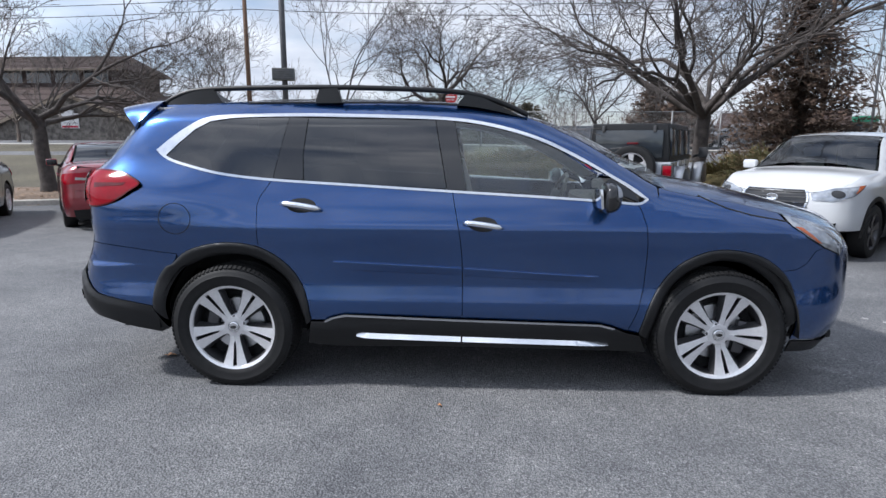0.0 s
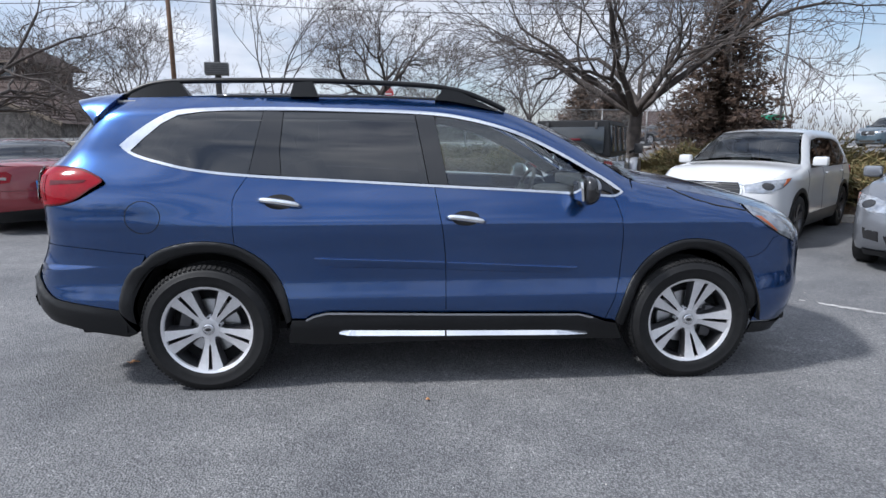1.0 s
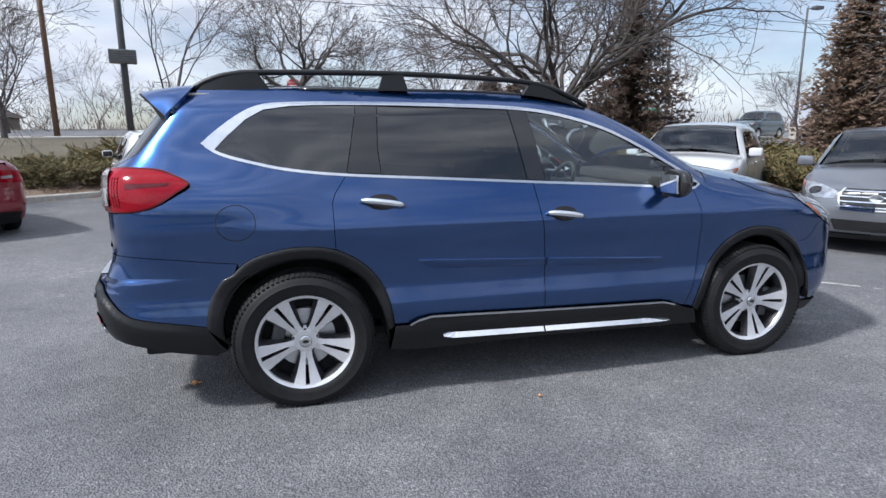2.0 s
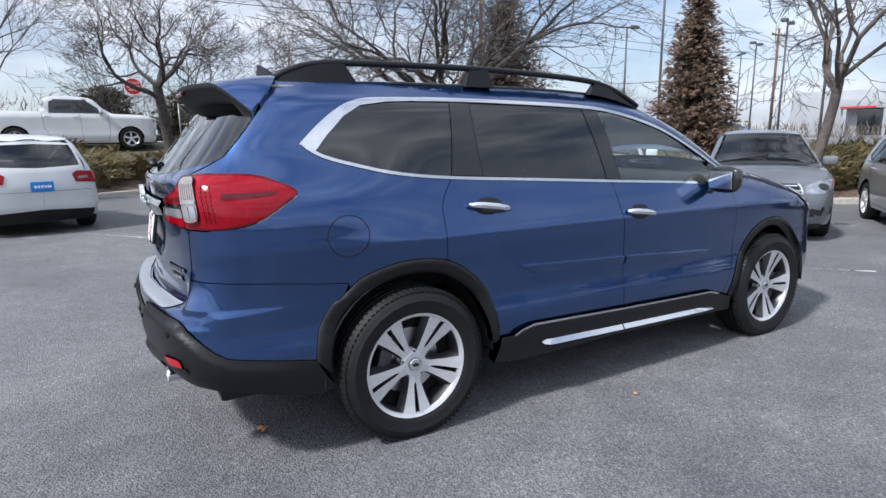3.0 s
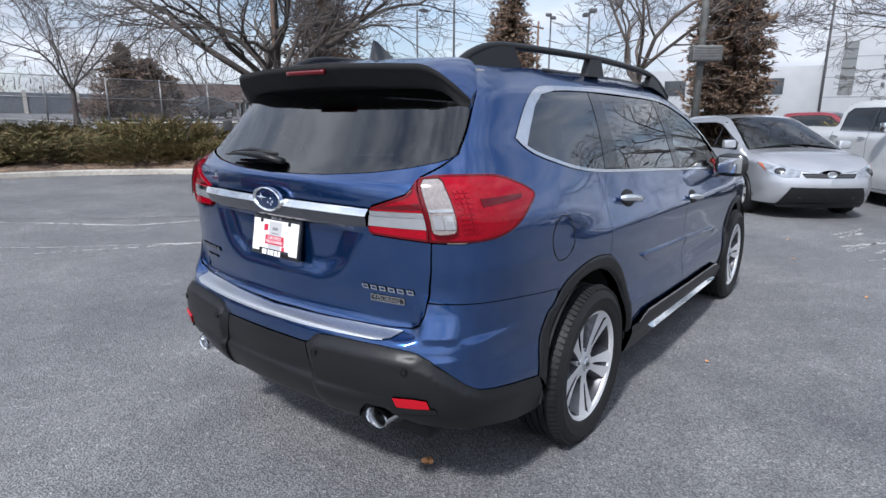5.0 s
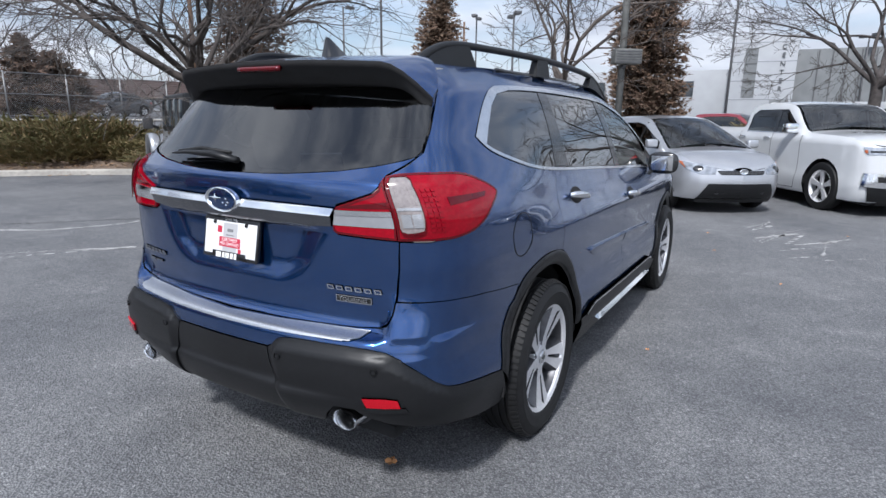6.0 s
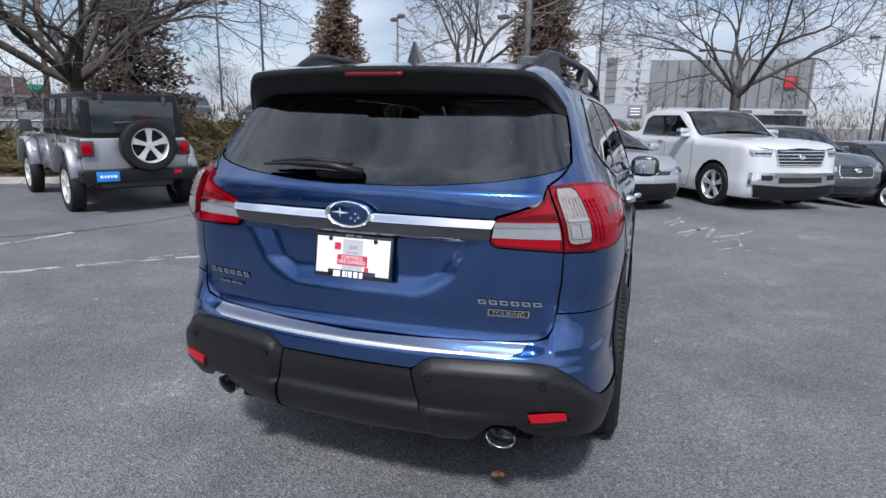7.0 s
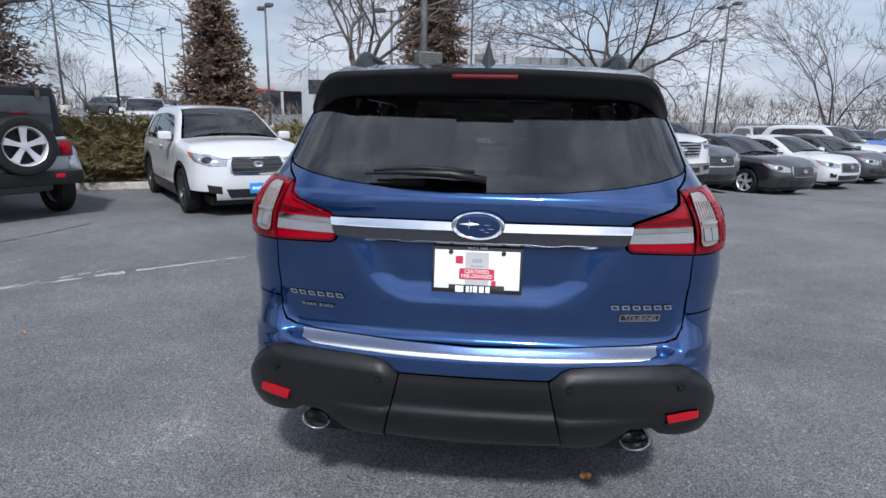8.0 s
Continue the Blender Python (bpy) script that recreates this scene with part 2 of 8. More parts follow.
def tube_mesh(path, radii, n=8, squash=1.0, cap=True):
    """A swept round bar; returns verts and faces."""
    verts, faces = [], []
    p = [Vector(q) for q in path]
    up = Vector((0, 0, 1))
    for i, q in enumerate(p):
        d = (p[min(i + 1, len(p) - 1)] - p[max(i - 1, 0)]).normalized()
        a = d.cross(up)
        a = a.normalized() if a.length > 1e-4 else Vector((1, 0, 0))
        b = a.cross(d).normalized()
        r = radii[i] if hasattr(radii, "__len__") else radii
        for k in range(n):
            t = 2 * math.pi * k / n
            verts.append(q + a * (r * math.cos(t)) + b * (r * squash * math.sin(t)))
    for i in range(len(p) - 1):
        for k in range(n):
            j = (k + 1) % n
            faces.append((i * n + k, i * n + j, (i + 1) * n + j, (i + 1) * n + k))
    if cap:
        faces.append(tuple(range(n - 1, -1, -1)))
        faces.append(tuple((len(p) - 1) * n + k for k in range(n)))
    return verts, faces


def inset(loop, d):
    """The loop moved inwards by d."""
    p = [np.array(q, float) for q in loop]
    area = sum(a[0] * b[1] - b[0] * a[1] for a, b in zip(p, p[1:] + p[:1]))
    s = 1 if area > 0 else -1
    out = []
    for i, q in enumerate(p):
        e0, e1 = q - p[i - 1], p[(i + 1) % len(p)] - q
        n0 = s * np.array((-e0[1], e0[0])) / max(np.hypot(*e0), 1e-9)
        n1 = s * np.array((-e1[1], e1[0])) / max(np.hypot(*e1), 1e-9)
        m = n0 + n1
        k = max(m @ m, 0.5)
        out.append(q + m * (2 * d / k))
    return out


def cells(loops, su, sz, extra=()):
    """Fills flat loops (outer, then holes) and slices the fill into small cells. Returns points and faces."""
    bm = bmesh.new()
    edges = []
    for loop in loops:
        vs = [bm.verts.new((q[0], q[1], 0)) for q in loop]
        edges += [bm.edges.new((a, b)) for a, b in zip(vs, vs[1:] + vs[:1])]
    bmesh.ops.triangle_fill(bm, use_beauty=True, use_dissolve=False, edges=edges)
    us = [v.co.x for v in bm.verts]
    zs = [v.co.y for v in bm.verts]
    cuts = [((u, 0, 0), (1, 0, 0)) for u in np.arange(math.floor(min(us) / su) * su + su, max(us), su)]
    cuts += [((0, z, 0), (0, 1, 0)) for z in np.arange(math.floor(min(zs) / sz) * sz + sz, max(zs), sz)]
    cuts += [((0, z, 0), (0, 1, 0)) for z in extra if min(zs) < z < max(zs)]
    for co, no in cuts:
        bmesh.ops.bisect_plane(bm, geom=bm.verts[:] + bm.edges[:] + bm.faces[:], plane_co=co, plane_no=no, dist=1e-5)
    bm.verts.index_update()
    pts = [(v.co.x, v.co.y) for v in bm.verts]
    faces = []
    for fc in bm.faces:
        k = [v.index for v in fc.verts]
        a = sum(pts[i][0] * pts[j][1] - pts[j][0] * pts[i][1] for i, j in zip(k, k[1:] + k[:1]))
        if abs(a) > 1e-9:
            faces.append(k if a > 0 else k[::-1])
    rim = [(e.verts[0].index, e.verts[1].index) for e in bm.edges if e.is_boundary]
    bm.free()
    return pts, faces, rim


def patch(name, skin, loops, material, parent, off=0.0, thick=0.012, su=0.07, sz=0.05, sides=(-1,), label="", gap=0.0, extra=(), swell=None):
    """A panel cut out of a car's skin by loops in (u, z), with a rim. sides: -1 right, 1 left."""
    if not isinstance(loops[0][0], (tuple, list, np.ndarray)):
        loops = [loops]
    if gap:
        loops = [inset(loops[0], gap)] + [inset(h, -gap) for h in loops[1:]]
    pts, faces, rim = cells(loops, su, sz, extra)
    base = np.array([skin.point(u, z) for u, z in pts])
    nor = np.array([skin.normal(u, z) for u, z in pts])
    lift = np.array([off + (swell(u, z) if swell else 0.0) for u, z in pts])[:, None]
    top = base + nor * lift
    if swell:
        def full(u, z):
            return np.array(skin.point(u, z)) + np.array(skin.normal(u, z)) * swell(u, z)
        e = 0.003
        nor2 = []
        for u, z in pts:
            n = np.cross(full(u + e, z) - full(u - e, z), full(u, z + e) - full(u, z - e))
            nor2.append(n / max(np.linalg.norm(n), 1e-9))
        shade = np.array(nor2)
    else:
        shade = nor
    low = base + nor * (lift - thick)
    obs = []
    for side in sides:
        fl = np.array((1, -side, 1))
        verts = list(top * fl)
        norm = list(shade * fl)
        fs = [k if side < 0 else k[::-1] for k in faces]
        for a, b in rim:
            n = len(verts)
            d = np.cross(top[b] - top[a], nor[a])
            d = d / max(np.linalg.norm(d), 1e-9)
            verts += [top[a] * fl, top[b] * fl, low[b] * fl, low[a] * fl]
            norm += [d * fl] * 4
            fs.append((n, n + 1, n + 2, n + 3))
        obs.append(mesh_object(name, verts, fs, material, parent, norm, label=label))
    return obs[0] if len(obs) == 1 else obs


def strip(line, w):
    """A band of width w along an open line in (u, z), as a loop."""
    p = [np.array(q, float) for q in line]
    a, b = [], []
    for i, q in enumerate(p):
        d = p[min(i + 1, len(p) - 1)] - p[max(i - 1, 0)]
        n = np.array((-d[1], d[0])) / max(np.hypot(*d), 1e-9)
        a.append(q + n * w / 2)
        b.append(q - n * w / 2)
    return a + b[::-1]


def text_part(name, body, size, m, material, parent, depth=0.001, label="", align="CENTER"):
    cu = bpy.data.curves.new(name, "FONT")
    cu.body, cu.size, cu.align_x, cu.align_y, cu.extrude = body, size, align, "CENTER", depth
    tmp = new("tmp_text", cu)
    me = bpy.data.meshes.new_from_object(tmp.evaluated_get(bpy.context.evaluated_depsgraph_get()))
    bpy.data.objects.remove(tmp)
    me.name = name
    me.materials.clear()
    me.materials.append(material)
    me.transform(m)
    ob = new(name, me)
    ob.parent = parent
    if label:
        tagged(ob, label)
    return ob


# ---- car skins ----
def hermite(table, x):
    """Smooth value at x through a table of (x, value)."""
    n = len(table)
    if x <= table[0][0]:
        return table[0][1]
    if x >= table[-1][0]:
        return table[-1][1]
    i = 0
    while table[i + 1][0] < x:
        i += 1
    (x0, y0), (x1, y1) = table[i], table[i + 1]
    h = x1 - x0
    d = (y1 - y0) / h

    def slope(k):
        if k == 0 or k == n - 1:
            return None
        a = (table[k][1] - table[k - 1][1]) / (table[k][0] - table[k - 1][0])
        b = (table[k + 1][1] - table[k][1]) / (table[k + 1][0] - table[k][0])
        return 0.0 if a * b <= 0 else 2 * a * b / (a + b)

    m0, m1 = slope(i), slope(i + 1)
    m0 = d if m0 is None else m0
    m1 = d if m1 is None else m1
    s = (x - x0) / h
    return (y0 * (1 + 2 * s) * (1 - s) ** 2 + h * m0 * s * (1 - s) ** 2
            + y1 * s * s * (3 - 2 * s) + h * m1 * s * s * (s - 1))


def spline(points, n=8, closed=False):
    """Catmull-Rom curve through 2D points."""
    p = [np.array(q, float) for q in points]
    out = []
    k = len(p)
    for i in range(k if closed else k - 1):
        a, b, c, d = ((p[(i - 1) % k], p[i], p[(i + 1) % k], p[(i + 2) % k]) if closed else
                      (p[max(i - 1, 0)], p[i], p[i + 1], p[min(i + 2, k - 1)]))
        for j in range(n):
            t = j / n
            out.append(0.5 * (2 * b + (c - a) * t + (2 * a - 5 * b + 4 * c - d) * t * t + (3 * b - a - 3 * c + d) * t ** 3))
    if not closed:
        out.append(p[-1])
    return out


class Skin:
    """A car's side, rear and front as one sheet over (u, z): u runs along the plan from the rear centre round to the front centre."""

    def __init__(self, plan, width, rear, front, top, rounding=0.07, band=0.12, xs=-1.0, xf=1.2, dent=None, haunch=0.0):
        pts = np.array(spline(plan, 24))
        self.run = np.concatenate([[0], np.cumsum(np.hypot(*np.diff(pts, axis=0).T))])
        self.pts, self.width, self.rear, self.front, self.top = pts, width, rear, front, top
        self.rounding, self.band, self.xs, self.xf, self.dent, self.haunch = rounding, band, xs, xf, dent, haunch
        self.xr0, self.xf0 = pts[0][0], pts[-1][0]
        self.length = self.run[-1]

    def u_of(self, x):
        """The run u at which the side of the plan has this x."""
        return float(np.interp(x, self.pts[:, 0], self.run))

    def point(self, u, z, off=0.0, side=-1):
        if off:
            e = 0.004
            a = np.array(self.point(u + e, z)) - np.array(self.point(u - e, z))
            b = np.array(self.point(u, z + e)) - np.array(self.point(u, z - e))
            nrm = np.cross(a, b)
            nrm = nrm / max(np.linalg.norm(nrm), 1e-9)
            q = np.array(self.point(u, z)) + off * nrm
            return (q[0], q[1] * -side, q[2])
        uu = abs(u)
        x0 = float(np.interp(uu, self.run, self.pts[:, 0]))
        y0 = float(np.interp(uu, self.run, self.pts[:, 1]))
        f = hermite(self.width, z)
        k = (hermite(self.top, x0) - z) / self.band
        y = y0 * f - (self.rounding * max(0.0, 1 - k) ** 2 if k < 1 else 0) * min(1, y0 / 0.4)
        if self.haunch and x0 < -1.2:
            a, b = min(1.0, (-1.2 - x0) / 0.7), max(0.0, 1 - abs(z - 1.17) / 0.25)
            y += self.haunch * a * a * (3 - 2 * a) * b * b * (3 - 2 * b) * min(1, y0 / 0.4)
        x = x0
        if x0 < self.xs:
            b = (self.xs - x0) / (self.xs - self.xr0)
            x += (hermite(self.rear, z) - self.xr0) * b ** 1.5
        if x0 > self.xf:
            b = (x0 - self.xf) / (self.xf0 - self.xf)
            x += (hermite(self.front, z) - self.xf0) * b ** 1.5
        if self.dent:
            x += self.dent(y, z) if x0 < self.xs else 0.0
        if u < 0:
            y = -y
        return (x, y * side, z)

    def normal(self, u, z, side=-1):
        e = 0.006
        a = np.array(self.point(u + e, z)) - np.array(self.point(u - e, z))
        b = np.array(self.point(u, z + e)) - np.array(self.point(u, z - e))
        n = np.cross(a, b)
        n = n / max(np.linalg.norm(n), 1e-9)
        return (n[0], n[1] * -side, n[2])


def hero_dent(y, z):
    """The hollow round the number plate of the tailgate."""
    half = 0.37 + 0.11 * max(0, min(1, (z - 0.91) / 0.20))
    a = max(0.0, min(1.0, (half + 0.02 - abs(y)) / 0.15))
    b = max(0.0, min(1.0, (z - 0.87) / 0.11)) * max(0.0, min(1.0, (1.122 - z) / 0.02))
    s = a * b
    out = 0.024 * s * s * (3 - 2 * s)
    # the bumper's corners slope up smoothly instead of carrying the step
    k = max(0.0, min(1.0, (abs(y) - 0.655) / 0.09)) * max(0.0, min(1.0, (0.905 - abs(y)) / 0.09))
    if k > 0 and 0.68 < z < 0.90:
        ledge = [(0.62, -2.555), (0.7, -2.555), (0.735, -2.545), (0.752, -2.478), (0.8, -2.462), (0.9, -2.468)]
        slope = [(0.62, -2.555), (0.69, -2.548), (0.74, -2.528), (0.79, -2.503), (0.84, -2.483), (0.9, -2.468)]
        out += (hermite(slope, z) - hermite(ledge, z)) * k * k * (3 - 2 * k)
    return out


HERO = Skin(
    plan=[(-2.49, 0), (-2.482, 0.25), (-2.455, 0.5), (-2.418, 0.69), (-2.365, 0.81), (-2.27, 0.89), (-2.1, 0.927), (-1.8, 0.94), (-1.445, 0.948), (-0.8, 0.955),
          (0.2, 0.955), (1.0, 0.952), (1.445, 0.945), (1.9, 0.905), (2.16, 0.82), (2.33, 0.6), (2.41, 0.3), (2.43, 0)],
    width=[(0.2, 0.90), (0.28, 0.945), (0.4, 0.983), (0.48, 0.993), (0.53, 0.991), (0.60, 0.979), (0.66, 0.971), (0.8, 0.973), (0.93, 0.983), (0.972, 0.9835), (0.984, 0.9815), (1.03, 0.966), (1.1, 0.942),
           (1.18, 0.912), (1.25, 0.888), (1.42, 0.828), (1.55, 0.768), (1.68, 0.70)],
    rear=[(0.25, -2.36), (0.34, -2.43), (0.42, -2.50), (0.5, -2.535), (0.62, -2.555), (0.7, -2.555), (0.735, -2.545), (0.752, -2.478), (0.8, -2.462), (0.9, -2.468),
          (1.12, -2.468), (1.22, -2.476), (1.265, -2.474), (1.295, -2.445), (1.34, -2.40), (1.6, -2.19), (1.7, -2.10)],
    front=[(0.25, 2.30), (0.4, 2.40), (0.6, 2.44), (0.8, 2.43), (0.95, 2.38), (1.05, 2.28), (1.2, 2.2)],
    top=[(-2.49, 1.70), (-1.9, 1.705), (-1.5, 1.715), (-0.6, 1.715), (-0.1, 1.70), (0.25, 1.64), (0.6, 1.50), (0.95, 1.29), (1.08, 1.215), (1.25, 1.175), (1.6, 1.12), (2.0, 1.03), (2.2, 0.97), (2.43, 0.9)],
    dent=hero_dent, haunch=0.046)


# ---- the blue car ----
def wheel(parent, x, side, r=0.378, name="wheel", turn=-90):
    """A tyre on a ten-spoke alloy rim, built about its hub; side: -1 right, 1 left."""
    hub = new(name)
    hub.parent = parent
    hub.location = (x, side * 0.845, r - 0.012)
    s = side
    prof = [(0.262, -0.10), (0.275, -0.112), (0.31, -0.118), (0.345, -0.112), (0.366, -0.098), (r, -0.078)]
    for h in (-0.055, -0.02, 0.02, 0.055):
        prof += [(r, h - 0.006), (r - 0.008, h - 0.005), (r - 0.008, h + 0.005), (r, h + 0.006)]
    prof += [(r, 0.078), (0.366, 0.098), (0.345, 0.112), (0.33, 0.1165), (0.327, 0.119), (0.322, 0.119), (0.318, 0.1165), (0.29, 0.116), (0.272, 0.110), (0.258, 0.098)]
    tyre = part("tyre", lathe([(a, h * s) for a, h in prof], 96), M_RUBBER, hub, "black rubber tyre with tread grooves")
    # tread blocks on the shoulders
    bm = bmesh.new()
    for k in range(84):
        for e in (-1, 1):
            a = 2 * math.pi * (k + 0.25 * e) / 84
            q = bmesh.ops.create_cube(bm, size=1.0)["verts"]
            bmesh.ops.scale(bm, vec=(0.018, 0.034, 0.007), verts=q)
            bmesh.ops.transform(bm, matrix=Matrix.Rotation(math.pi / 2 - a, 4, "Y") @ Matrix.Translation((0, e * 0.088, r - 0.004)) @ Matrix.Rotation(-e * radians(24), 4, "X"), verts=q)
    tagged(part("tread", bm, M_RUBBER, tyre, smooth=False), kind="stuff")
    barrel = [(0.262, -0.09), (0.245, -0.085), (0.235, -0.03), (0.232, 0.06), (0.246, 0.090)]
    part("rim_barrel", lathe([(a, h * s) for a, h in barrel], 64), M_ALLOYDARK, hub)
    rim = [(0.243, 0.084), (0.247, 0.094), (0.257, 0.099), (0.263, 0.102), (0.266, 0.098), (0.262, 0.090)]
    part("rim", lathe([(a, h * s) for a, h in rim], 80), M_ALLOY, hub, "machined alloy rim with five pairs of spokes")
    # spokes: wide at the rim, split by a slot
    for k in range(5):
        bmf, bms = bmesh.new(), bmesh.new()
        for e in (-1, 1):
            rows = [(0.045, 0.0002, 0.030, 0.072), (0.090, 0.0003, 0.031, 0.071), (0.108, 0.006, 0.036, 0.073), (0.14, 0.008, 0.044, 0.077), (0.18, 0.0095, 0.056, 0.083), (0.222, 0.011, 0.070, 0.090), (0.249, 0.012, 0.078, 0.097)]
            ang = radians(turn + 72 * k)
            fa, fb, ba, bb = [], [], [], []
            for rad, i0, i1, h in rows:
                for lst, t, hh in ((fa, i0, h), (fb, i1, h - 0.004), (ba, i0, h - 0.045), (bb, i1 + 0.024 * min(1, rad / 0.2), h - 0.045)):
                    cx, cz = rad, e * t
                    px, pz = cx * math.cos(ang) - cz * math.sin(ang), cx * math.sin(ang) + cz * math.cos(ang)
                    lst.append(Vector((px, s * hh, pz)))
            def sheet(bm, la, lb):
                va, vb = [bm.verts.new(v) for v in la], [bm.verts.new(v) for v in lb]
                for i in range(len(va) - 1):
                    bm.faces.new((va[i], va[i + 1], vb[i + 1], vb[i]))
            sheet(bmf, fa, fb)
            sheet(bms, fa, ba)
            sheet(bms, fb, bb)
        sp = part("spoke", bmf, M_ALLOY, hub, "machined silver spoke")
        part("spoke_side", bms, M_ALLOYDARK, sp, "dark grey painted spoke flank", smooth=False)
    part("hub", lathe([(0.075, 0.02 * s), (0.072, 0.060 * s), (0.06, 0.072 * s), (0.036, 0.074 * s), (0.034, 0.066 * s), (0.0005, 0.066 * s)], 40), M_ALLOY, hub)
    cap = part("centre_cap", lathe([(0.032, 0.066 * s), (0.031, 0.078 * s), (0.026, 0.082 * s), (0.0005, 0.083 * s)], 32), M_SATIN, hub, "silver centre cap with an oval emblem")
    bm = lathe([(0.017, 0.0), (0.017, 0.0025), (0.0005, 0.003)], 24)
    bmesh.ops.transform(bm, matrix=Matrix.Translation((0, 0.083 * s, 0)) @ Matrix.Diagonal((1, s, 0.55, 1)), verts=bm.verts)
    part("emblem", bm, M_GLOSSBLACK, cap)
    for k in range(5):
        a = radians(turn + 36 + 72 * k)
        bm = lathe([(0.012, 0.055 * s), (0.011, 0.066 * s), (0.007, 0.071 * s), (0.0005, 0.071 * s)], 6)
        bmesh.ops.translate(bm, vec=(0.060 * math.cos(a), 0, 0.060 * math.sin(a)), verts=bm.verts)
        part("lug_nut", bm, M_ALLOYDARK, hub, smooth=False)
    part("brake_disc", lathe([(0.0005, 0.0), (0.165, 0.0), (0.167, -0.005 * s), (0.167, -0.02 * s), (0.0005, -0.02 * s)], 48), M_STEEL, hub, "bare steel brake disc")
    bm = box_bm(-0.10, 0.10, -0.04, 0.03, -0.035, 0.035, 0.015)
    bmesh.ops.transform(bm, matrix=Matrix.Rotation(radians(-75 if x < 0 else 100), 4, "Y") @ Matrix.Translation((0, 0, 0.145)), verts=bm.verts)
    part("brake_caliper", bm, M_ALLOYDARK, hub)
    # added dark disc that stands in for the shade inside the wheel
    part("wheel_shade_disc", lathe([(0.0005, -0.03 * s), (0.25, -0.03 * s), (0.25, -0.09 * s)], 32), M_DARK, hub)
    return hub


LAMP_SIDE = [(0.7485, 1.086), (0.7505, 1.294)] + [tuple(q) for q in spline([(0.80, 1.304), (0.90, 1.308), (1.06, 1.302), (1.175, 1.272), (1.258, 1.222), (1.19, 1.173), (1.09, 1.118), (0.99, 1.093), (0.87, 1.086)], 4)]
LAMP_GATE = [(0.7475, 1.087), (0.7475, 1.292), (0.722, 1.258), (0.69, 1.240), (0.607, 1.217), (0.525, 1.194), (0.510, 1.178), (0.493, 1.12), (0.497, 1.106), (0.514, 1.096)]
DLO_TOP = [tuple(q) for q in spline([(1.228, 1.422), (1.284, 1.489), (1.368, 1.560), (1.47, 1.611), (1.637, 1.634), (2.13, 1.642), (2.588, 1.636), (3.06, 1.620), (3.335, 1.581), (3.6, 1.506), (3.826, 1.402), (4.018, 1.294), (4.161, 1.209), (4.234, 1.150)], 4)]
DLO_LOW = [tuple(q) for q in spline([(1.228, 1.422), (1.358, 1.362), (1.571, 1.310), (1.757, 1.275), (2.036, 1.246), (2.577, 1.215), (3.110, 1.184), (3.628, 1.156), (4.013, 1.132), (4.172, 1.121), (4.234, 1.150)], 4)]
ARCH_R = [tuple(q) for q in spline([(1.314, 0.49), (1.345, 0.62), (1.391, 0.708), (1.486, 0.814), (1.62, 0.866), (1.791, 0.888), (1.979, 0.858), (2.144, 0.748), (2.235, 0.60), (2.271, 0.423)], 4)]
ARCH_RI = [tuple(q) for q in spline([(1.380, 0.40), (1.40, 0.53), (1.473, 0.675), (1.590, 0.774), (1.785, 0.815), (1.957, 0.787), (2.108, 0.686), (2.19, 0.55), (2.235, 0.392)], 4)]
ARCH_F = [tuple(q) for q in spline([(4.206, 0.37), (4.262, 0.56), (4.374, 0.745), (4.525, 0.845), (4.684, 0.872), (4.87, 0.836), (5.01, 0.745), (5.085, 0.63), (5.124, 0.46)], 4)]
ARCH_FI = [tuple(q) for q in spline([(4.270, 0.33), (4.335, 0.57), (4.455, 0.725), (4.60, 0.795), (4.70, 0.803), (4.821, 0.77), (4.965, 0.66), (5.03, 0.52), (5.055, 0.40)], 4)]
BUMP_SEAM = [(1.452, 0.814), (1.33, 0.826), (1.156, 0.849), (1.0, 0.864), (0.9, 0.870), (0.757, 0.872)]
CLAD_TOP = [(0.0, 0.663), (0.262, 0.662), (0.285, 0.672), (0.312, 0.697), (0.34, 0.708), (0.414, 0.714), (0.62, 0.717), (0.70, 0.714), (0.76, 0.704), (0.82, 0.677), (0.88, 0.632), (0.935, 0.585), (0.975, 0.560), (1.021, 0.548), (1.203, 0.515), (1.314, 0.494)]
CLAD_LOW = [(0.0, 0.330), (0.342, 0.351), (0.42, 0.366), (0.475, 0.402), (0.507, 0.455), (0.55, 0.495), (0.63, 0.493), (0.665, 0.462), (0.74, 0.44), (0.86, 0.428), (1.0, 0.395), (1.11, 0.362), (1.29, 0.325), (1.362, 0.320)]
SILL_TOP = [(2.271, 0.423), (2.353, 0.423), (2.39, 0.44), (2.476, 0.467), (2.62, 0.464), (3.173, 0.449), (3.972, 0.432), (4.06, 0.41), (4.141, 0.381), (4.206, 0.37)]
SILL_LOW = [(2.245, 0.285), (2.43, 0.267), (3.174, 0.278), (4.02, 0.268), (4.259, 0.262)]


def sstep(a, b, x):
    t = max(0.0, min(1.0, (x - a) / (b - a)))
    return t * t * (3 - 2 * t)


def mirrored(line):
    """A line from the centre outwards, made symmetrical: from the far left to the far right."""
    return [(-u, z) for u, z in line[::-1] if u > 0] + list(line)


def edge_run(skin, u0, u1, n):
    """Points of the skin's upper edge between two runs."""
    out = []
    for k in range(n + 1):
        u = u0 + (u1 - u0) * k / n
        x = float(np.interp(u, skin.run, skin.pts[:, 0]))
        out.append((u, hermite(skin.top, x)))
    return out


